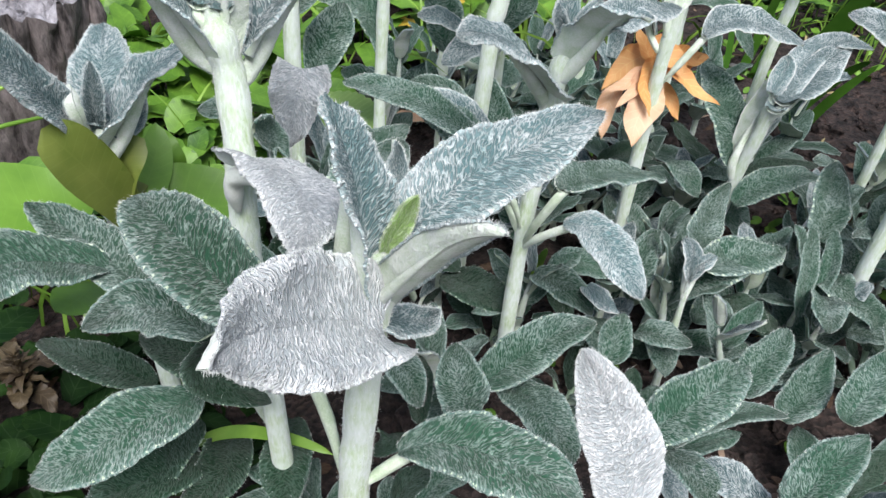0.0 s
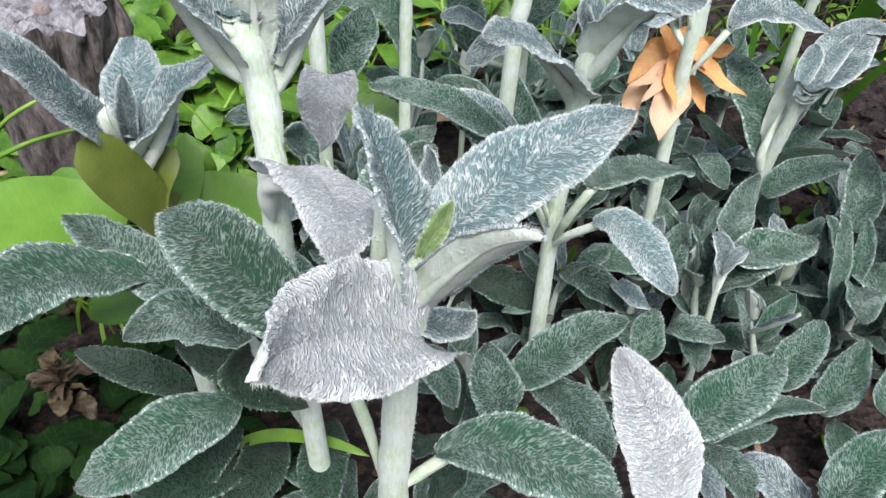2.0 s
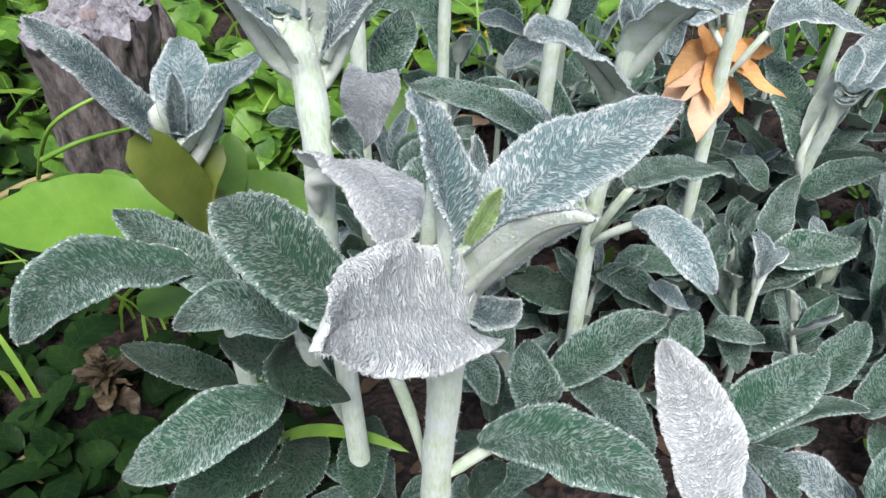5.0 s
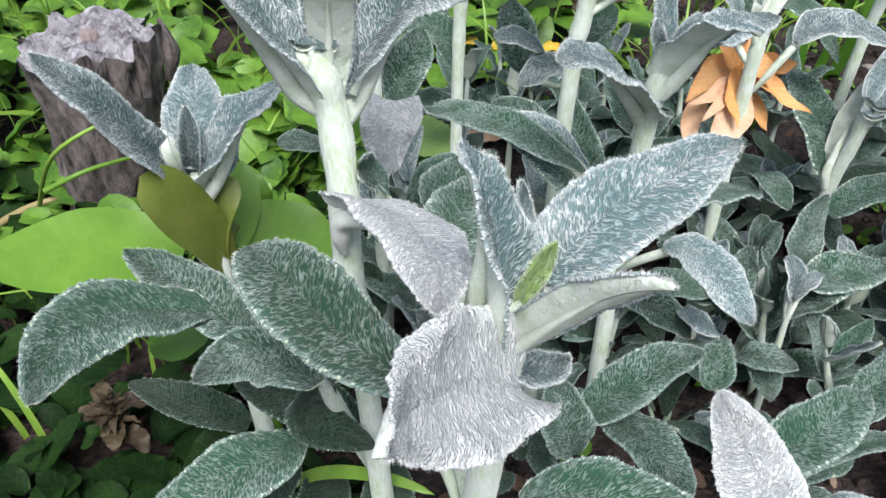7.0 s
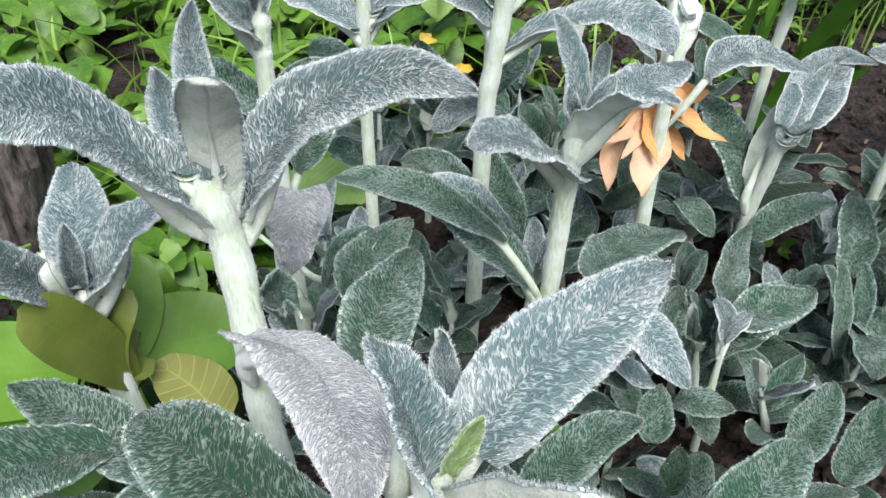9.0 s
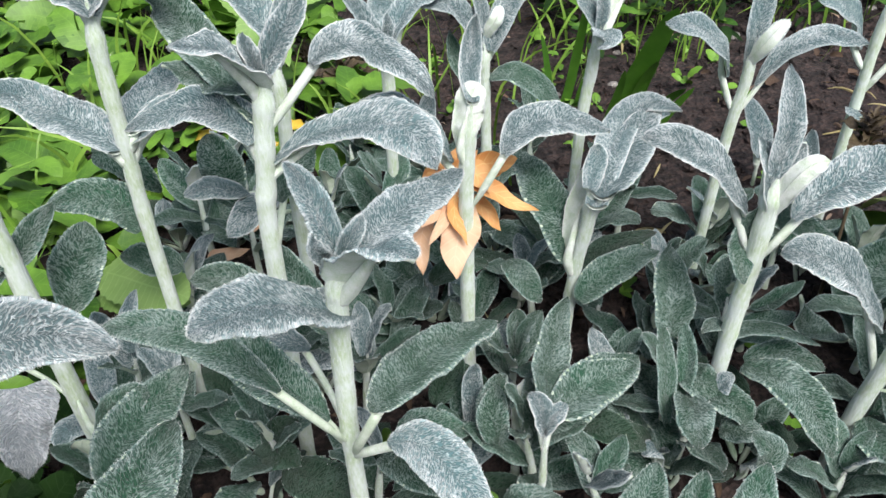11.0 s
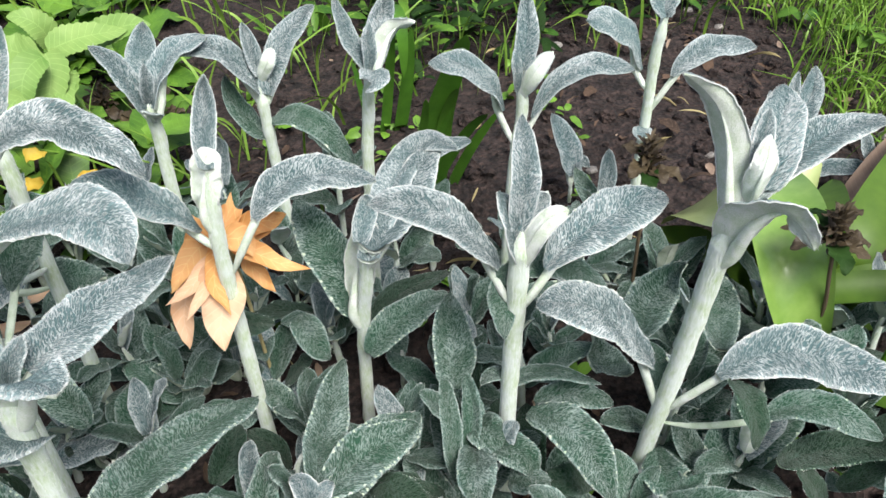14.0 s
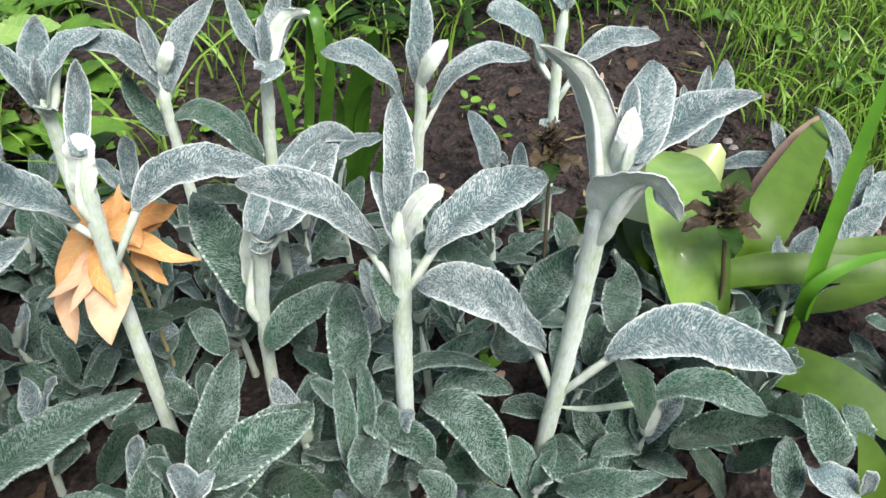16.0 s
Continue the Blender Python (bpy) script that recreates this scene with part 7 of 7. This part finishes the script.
smooth_stem(p, "stalk", "blade", [(-0.4074, 0.6214, 0.1000), (-0.3317, 0.5398, 0.2000), (-0.2914, 0.5566, 0.2200)], [0.0020, 0.0016, 0.0012])

p = thing("straw", (-0.354, 0.382, 0.0), "dry pale twig on the soil", "straw")
smooth_stem(p, "stalk", "straw", [(-0.3544, 0.3821, 0.0200), (-0.3354, 0.3918, 0.0300), (-0.3157, 0.4020, 0.0300)], [0.0016, 0.0013, 0.0010])

p = thing("straw", (-0.352, 0.378, 0.0), "dry pale twig on the soil", "straw")
smooth_stem(p, "stalk", "straw", [(-0.3523, 0.3776, 0.0200), (-0.3290, 0.3783, 0.0200), (-0.3082, 0.3612, 0.0200)], [0.0014, 0.0011, 0.0008])

p = thing("grass_blade", (-0.157, 0.377, 0.0), "bright green grass blade curving between stems", "grass")
smooth_leaf(p, "blade", "blade", (-0.1574, 0.3772, 0.0700), (-0.1176, 0.3645, 0.1000), (-0.0699, 0.3508, 0.1000), 0.0091, (-0.36, -0.17, 0.92), 0.20, shape=(0.12, 0.40))

p = thing("grass_blade", (0.066, 0.561, 0.0), "short green grass blade beside a woolly stem", "grass")
smooth_leaf(p, "blade", "blade", (0.0662, 0.5609, 0.0500), (0.0664, 0.5424, 0.0900), (0.0662, 0.5230, 0.1200), 0.0070, (-0.51, -0.75, -0.41), 0.20, shape=(0.12, 0.40))

p = thing("grass_blade", (-0.534, 0.783, 0.0), "slender green grass blade among dark weeds", "grass")
smooth_leaf(p, "blade", "blade", (-0.5338, 0.7834, 0.0000), (-0.5278, 0.7744, 0.0960), (-0.5138, 0.7534, 0.1600), 0.0050, (0.79, -0.58, -0.21), 0.20, shape=(0.12, 0.40))

p = thing("grass_blade", (-0.378, 0.458, 0.0), "slender green grass blade among dark weeds", "grass")
smooth_leaf(p, "blade", "blade", (-0.3784, 0.4578, 0.0000), (-0.3934, 0.4638, 0.0480), (-0.4284, 0.4778, 0.0800), 0.0050, (0.71, -0.44, 0.55), 0.20, shape=(0.12, 0.40))

p = thing("grass_blade", (-0.347, 0.437, 0.0), "slender green grass blade among dark weeds", "grass")
smooth_leaf(p, "blade", "blade", (-0.3475, 0.4369, 0.0000), (-0.3595, 0.4459, 0.0600), (-0.3875, 0.4669, 0.1000), 0.0050, (0.74, -0.50, 0.45), 0.20, shape=(0.12, 0.40))

p = thing("grass_blade", (-0.401, 0.468, 0.0), "slender green grass blade among dark weeds", "grass")
smooth_leaf(p, "blade", "blade", (-0.4011, 0.4675, 0.0000), (-0.3921, 0.4585, 0.0540), (-0.3711, 0.4375, 0.0900), 0.0050, (0.86, -0.32, -0.39), 0.20, shape=(0.12, 0.40))

# ---------------------------------------------------------------- tree stump


def make_stump():
    foot, top = np.array([-0.402, 0.738, -0.03]), np.array([-0.372, 0.716, 0.205])
    p = thing("tree_stump", (foot[0], foot[1], 0.0), "weathered grey sawn tree stump with cracked bark", "tree stump")
    n_a, n_z = 72, 40
    a = np.linspace(0, 2 * math.pi, n_a, endpoint=False)
    V = []
    for i in range(n_z):
        f = i / (n_z - 1)
        c = foot + (top - foot) * f
        for ang in a:
            q = Vector((math.cos(ang) * 1.6, math.sin(ang) * 1.6, f * 2.2))
            lump = 0.16 * noise.noise(q) + 0.08 * noise.noise(q * 4.0) + 0.03 * noise.noise(q * 13.0)
            crack = -0.42 * max(0.0, noise.noise(Vector((math.cos(ang) * 6, math.sin(ang) * 6, f * 1.6))) - 0.05) + 0.06 * noise.noise(Vector((math.cos(ang) * 9, math.sin(ang) * 9, f * 14)))
            rad = 0.041 * (1.0 + 0.36 * f + lump + crack)
            V.append(c + np.array([math.cos(ang) * rad, math.sin(ang) * rad, 0.012 * noise.noise(q * 2.0) * (f > 0.97)]))
    V = np.array(V)
    ii, jj = np.meshgrid(np.arange(n_z - 1), np.arange(n_a), indexing="ij")
    a0, a1 = (ii * n_a + jj).ravel(), (ii * n_a + (jj + 1) % n_a).ravel()
    child("bark", mesh_of("bark", V, np.stack([a0, a1, a1 + n_a, a0 + n_a], 1), [], [BARK], 0), p)
    rim = V[-n_a:]
    rings, T = 14, []
    for k in range(rings + 1):
        s = 1.0 - k / rings
        for j in range(n_a):
            q = top + (rim[j] - top) * s
            ring_h = 0.0025 * math.sin(s * 46 + 1.5 * noise.noise(Vector((a[j], s, 3))))
            split = -0.007 * max(0.0, math.sin(a[j] * 7 + 2.5 * noise.noise(Vector((s * 3, a[j], 1)))) - 0.75) * 4 * s
            T.append(q + np.array([0, 0, (ring_h + split + 0.006 * noise.noise(Vector((q[0] * 60, q[1] * 60, 1)))) * min(1, k / 2)]))
    ii, jj = np.meshgrid(np.arange(rings), np.arange(n_a), indexing="ij")
    a0, a1 = (ii * n_a + jj).ravel(), (ii * n_a + (jj + 1) % n_a).ravel()
    quads = np.stack([a0, a1, a1 + n_a, a0 + n_a], 1)
    child("sawn_top", mesh_of("sawn_top", T, quads, [], [CUT], 0), p, "pale grey cracked end grain")
    heart = []
    for j in range(40):
        ang = j * math.pi / 20
        heart.append(top + np.array([0.002 + 0.007 * math.cos(ang) * (1 + 0.2 * math.sin(3 * ang)), -0.004 + 0.006 * math.sin(ang), 0.0065]))
    V = np.array([top + np.array([0.002, -0.004, 0.009])] + heart + [h - np.array([0, 0, 0.01]) for h in heart])
    tris = [(0, 1 + j, 1 + (j + 1) % 40) for j in range(40)]
    hq = [(41 + j, 41 + (j + 1) % 40, 1 + (j + 1) % 40, 1 + j) for j in range(40)]
    child("heartwood", mesh_of("heartwood", V, hq, tris, [CUT_HEART], 0), p, "reddish heartwood knob")
    r = rng()
    for k in range(2):
        ang = -0.5 + k * 0.9 + r.normal(0, 0.05)
        out = np.array([math.cos(ang), math.sin(ang), 0])
        b = top + out * 0.055 + np.array([0, 0, -0.07 + 0.03 * r.random()])
        t = top + out * (0.056 + 0.006 * r.random()) + np.array([0, 0, -0.004 + 0.014 * r.random()])
        tv, tq, *_ = tube([b, (b + t) / 2 + r.normal(0, 0.004, 3), t], [0.004, 0.0075, 0.002], 5, 4)
        child("bark_strip", mesh_of("bark_strip", tv, tq, [], [BARK], 0), p)
    return p


make_stump()

# ---------------------------------------------------------------- low carpet of the bed
BED = [(-0.13, 0.33), (0.66, 0.30), (0.70, 0.46), (0.60, 0.60), (0.50, 0.74), (0.33, 0.84), (0.12, 0.94), (-0.12, 0.93), (-0.15, 0.60)]


def inside(x, y, poly):
    hit = False
    for (x0, y0), (x1, y1) in zip(poly, poly[1:] + poly[:1]):
        if (y0 > y) != (y1 > y) and x < (x1 - x0) * (y - y0) / (y1 - y0) + x0:
            hit = not hit
    return hit


def rosette(x, y, r, tier):
    label = ("low lamb's ear rosette with soft grey-green leaves", "small lamb's ear rosette half hidden under taller stems", "spreading lamb's ear rosette with dull green felted leaves")[int(r.integers(0, 3))]
    p = thing("lambs_ear_rosette", (x, y, 0.0), label, "lamb's ear", "low lamb's ear rosettes")
    n, turn = int(r.integers(5, 8)), r.random() * 6.28
    high = r.uniform(0.02, 0.07)
    for k in range(n):
        a = turn + k * 2.4 + r.normal(0, 0.2)
        out = np.array([math.cos(a), math.sin(a), 0.0])
        ln = r.uniform(0.036, 0.068)
        steep = r.uniform(0.15, 1.2)
        b = np.array([x, y, r.uniform(0.01, high)]) + out * 0.006
        t = b + out * ln * math.cos(steep) + np.array([0, 0, ln * math.sin(steep) * 0.8])
        m = (b + t) / 2 + np.array([0, 0, ln * r.uniform(0.04, 0.16)]) + r.normal(0, 0.003, 3)
        nor = np.array([0, 0, 1.0]) - out * (0.6 * math.sin(steep)) + r.normal(0, 0.18, 3)
        # Nearer rosettes take the shade-darkened low colours more often.
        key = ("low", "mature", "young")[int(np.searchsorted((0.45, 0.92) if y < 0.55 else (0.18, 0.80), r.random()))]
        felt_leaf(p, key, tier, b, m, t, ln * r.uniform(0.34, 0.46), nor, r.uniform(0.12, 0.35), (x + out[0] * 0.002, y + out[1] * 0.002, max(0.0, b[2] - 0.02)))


def shoot(x, y, r):
    """A short leafy shoot that rises above the carpet."""
    p = thing("lambs_ear_shoot", (x, y, 0.0), ("short leafy lamb's ear shoot with ascending grey leaves", "young lamb's ear shoot with pointed felted leaves")[int(r.integers(0, 2))], "lamb's ear", "short lamb's ear shoots")
    lean = r.normal(0, 0.012, 2)
    top = np.array([x + lean[0], y + lean[1], r.uniform(0.06, 0.115)])
    woolly_stem(p, 1, 0.0022, 0.0036, [tuple(top - np.array([0, 0, 0.008])), tuple((top + np.array([x, y, 0])) / 2), (x, y, -0.01)])
    turn = r.random() * 6.28
    for k in range(int(r.integers(6, 9))):
        f = 1.0 - 0.11 * k
        a = turn + k * 1.62 + r.normal(0, 0.2)
        out = np.array([math.cos(a), math.sin(a), 0.0])
        ln = r.uniform(0.03, 0.045) + 0.005 * k
        steep = 1.15 - 0.13 * k + r.normal(0, 0.15)
        b = np.array([x, y, 0.0]) * (1 - f) + top * f + out * 0.003
        t = b + out * ln * math.cos(steep) + np.array([0, 0, ln * math.sin(steep)])
        m = (b + t) / 2 + np.array([0, 0, ln * 0.12]) + r.normal(0, 0.002, 3)
        nor = np.array([0, 0, 1.0]) - out * math.sin(steep) * 1.2 + r.normal(0, 0.15, 3)
        felt_leaf(p, "mature" if k > 1 or r.random() < 0.5 else "young", 1, b, m, t, ln * r.uniform(0.36, 0.46), nor, r.uniform(0.2, 0.4))


def carpet():
    r = np.random.default_rng(77)
    step = 0.059
    for i in range(18):
        for j in range(14):
            x = -0.15 + step * i + r.uniform(-0.018, 0.018)
            y = 0.31 + step * j + r.uniform(-0.018, 0.018)
            if inside(x, y, BED):
                if r.random() < (0.28 if y < 0.54 and x < 0.42 else 0.44):
                    rosette(x, y, r, 1)
                if y > 0.42 and (i + j) % 2 == 0:
                    shoot(x + 0.02, y + 0.02, r)


carpet()

# ---------------------------------------------------------------- weeds, grass, litter


def weed_patch(name, label, key, count, area, size, rise, seed, ratio=(0.5, 0.75), keep=None, shape=(0.4, 0.6)):
    r = np.random.default_rng(seed)
    blades, made = [], 0
    while made < count:
        x, y = r.uniform(area[0], area[1]), r.uniform(area[2], area[3])
        if keep and not keep(x, y, r):
            continue
        made += 1
        top = r.uniform(*rise)
        for k in range(int(r.integers(3, 6))):
            a = r.random() * 6.28
            out = np.array([math.cos(a), math.sin(a), 0.0])
            ln = r.uniform(*size)
            b = np.array([x, y, top * r.uniform(0.4, 1.0)]) + out * ln * 0.3
            slope = r.normal(0.15, 0.35)
            t = b + out * ln * math.cos(slope) + np.array([0, 0, ln * math.sin(slope)])
            m = (b + t) / 2 + np.array([0, 0, ln * 0.1])
            blades.append(Blade(b, m, t, ln * r.uniform(*ratio), np.array([0, 0, 1.0]) + r.normal(0, 0.25, 3), r.uniform(0.05, 0.3), shape, 0.08, 0.0, r.random() * 6))
    ob = new(name, scatter_blades(blades, key, (7, 5), 0.0005))
    ob.data.name = name
    return tagged(ob, label, "weeds", kind="stuff")


def grass_patch(name, label, key, count, area, tall, seed, width=(0.0018, 0.0035), keep=None):
    r = np.random.default_rng(seed)
    blades, made = [], 0
    while made < count:
        x, y = r.uniform(area[0], area[1]), r.uniform(area[2], area[3])
        if keep and not keep(x, y, r):
            continue
        made += 1
        h = r.uniform(*tall)
        lean = r.normal(0, 0.45, 2) * h
        b = np.array([x, y, -0.003])
        t = b + np.array([lean[0], lean[1], h * r.uniform(0.6, 1.0)])
        m = (b + t) / 2 + np.array([-lean[0] * 0.18, -lean[1] * 0.18, h * 0.14])
        blades.append(Blade(b, m, t, r.uniform(*width), (r.normal(), r.normal() - 0.5, 0.3), 0.2, (0.12, 0.5), 0.02, 0.0, r.random() * 6))
    ob = new(name, scatter_blades(blades, key, (6, 3), 0.0004))
    ob.data.name = name
    return tagged(ob, label, "grass", kind="stuff")


def off_bed(x, y, r):
    return not inside(x, y, BED) and math.hypot(x + 0.39, y - 0.73) > 0.075


weed_patch("bright_weeds", "bright green leafy weeds behind the bed", "weed", 560, (-1.0, 0.12, 0.72, 1.9), (0.03, 0.072), (0.02, 0.12), 5, keep=off_bed)
weed_patch("dark_weeds", "dark green weeds beside the bed, deep shade in their colour", "dark", 210, (-0.6, -0.12, 0.22, 0.72), (0.02, 0.05), (0.01, 0.07), 6, keep=off_bed)
weed_patch("weeds", "mixed low weeds round the stump", "weed", 90, (-0.75, -0.2, 0.62, 0.82), (0.02, 0.045), (0.02, 0.09), 7, keep=off_bed)
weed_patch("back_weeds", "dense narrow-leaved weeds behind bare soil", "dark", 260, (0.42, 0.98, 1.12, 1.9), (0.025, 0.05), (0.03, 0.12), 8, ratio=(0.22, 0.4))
weed_patch("back_weeds", "fresh green weeds at the back of the plot", "weed", 190, (0.30, 1.0, 1.15, 2.0), (0.02, 0.045), (0.02, 0.12), 9, ratio=(0.25, 0.5))
weed_patch("seedlings", "sparse small seedlings on bare dark soil", "weed", 36, (0.05, 0.62, 0.90, 1.25), (0.010, 0.022), (0.008, 0.03), 10)
weed_patch("bed_weeds", "small green weeds between the silver leaves", "weed", 22, (0.0, 0.6, 0.40, 0.85), (0.010, 0.020), (0.01, 0.04), 12)


def lawn_edge(x, y, r):
    return x - 0.92 - 0.42 * (y - 0.92) + 0.03 * math.sin(y * 23) + 0.02 * r.normal() > 0


grass_patch("lawn", "sunlit green lawn grass beyond the soil", "blade", 9000, (0.80, 1.9, 0.66, 1.75), (0.025, 0.085), 13, keep=lawn_edge)
weed_patch("lawn_weeds", "round-leaved weeds in the lawn", "weed", 90, (1.0, 1.8, 0.7, 1.6), (0.02, 0.04), (0.02, 0.06), 14)
grass_patch("grass", "fresh green grass among the weeds", "blade", 450, (-0.9, 0.3, 0.85, 1.8), (0.06, 0.20), 15, (0.002, 0.006), off_bed)
grass_patch("grass", "thin grass blades round the stump", "blade", 160, (-0.75, -0.2, 0.5, 0.85), (0.05, 0.14), 16, (0.002, 0.004), off_bed)
grass_patch("grass", "thin grass at the back of the soil", "blade", 220, (0.3, 1.0, 1.05, 1.7), (0.05, 0.16), 17, (0.002, 0.005))


def litter(name, label, key, count, area, size, seed, ratio=(0.25, 0.6)):
    r = np.random.default_rng(seed)
    blades = []
    for _ in range(count):
        x, y = r.uniform(area[0], area[1]), r.uniform(area[2], area[3])
        a, ln = r.random() * 6.28, r.uniform(*size)
        out = np.array([math.cos(a), math.sin(a), r.normal(0, 0.25)])
        b = np.array([x, y, ground_height(x, y) + r.uniform(0.002, 0.012)])
        t = b + out * ln
        blades.append(Blade(b, (b + t) / 2 + np.array([0, 0, ln * r.uniform(-0.1, 0.2)]), t, ln * r.uniform(*ratio), np.array([0, 0, 1.0]) + r.normal(0, 0.5, 3), r.uniform(0.1, 0.5), (0.4, 0.6), 0.15, 0.0, r.random() * 6))
    ob = new(name, scatter_blades(blades, key, (6, 4), 0.0005))
    ob.data.name = name
    return tagged(ob, label, "leaf litter", kind="stuff")


litter("leaf_litter", "brown dry leaf litter under the plants", "litter", 420, (-0.6, 0.9, 0.25, 1.1), (0.010, 0.028), 21)
litter("faded_leaves", "pale faded fallen leaves on the soil", "rosy", 70, (0.0, 1.1, 0.4, 1.3), (0.006, 0.020), 22)
litter("dry_stalks", "dry straw bits scattered over soil", "straw", 60, (0.1, 1.1, 0.5, 1.3), (0.012, 0.050), 23, (0.05, 0.12))


def clods():
    r = np.random.default_rng(31)
    bm = bmesh.new()
    for _ in range(1500):
        x, y = r.uniform(-0.1, 1.05), r.uniform(0.40, 1.35)
        s = 0.002 + 0.012 * r.random() ** 2.5
        bmesh.ops.create_icosphere(bm, subdivisions=1, radius=s, matrix=pose(x, y, ground_height(x, y) + s * 0.2, r.uniform(0, 360), r.uniform(0, 360), 0))
    for v in bm.verts:
        v.co += Vector(r.normal(0, 0.0012, 3))
    me = bpy.data.meshes.new("soil_clods")
    bm.to_mesh(me)
    bm.free()
    me.materials.append(SOIL)
    tagged(new("soil_clods", me), "dark crumbly soil clods", "soil", kind="stuff")
    for k in range(16):
        x, y = r.uniform(0.3, 0.95), r.uniform(0.7, 1.2)
        s = r.uniform(0.004, 0.008)
        bm = bmesh.new()
        bmesh.ops.create_icosphere(bm, subdivisions=2, radius=s)
        for v in bm.verts:
            v.co = Vector((v.co.x * 1.3, v.co.y, v.co.z * 0.7)) * (1 + 0.25 * noise.noise(v.co * 300))
        me = bpy.data.meshes.new("pebble")
        bm.to_mesh(me)
        bm.free()
        me.materials.append(PEBBLE)
        for f in me.polygons:
            f.use_smooth = True
        ob = new("pebble", me)
        ob.location = (x, y, ground_height(x, y) + s * 0.3)
        tagged(ob, "small pale pebble on dark soil", "pebble", "pebbles on the soil")


clods()
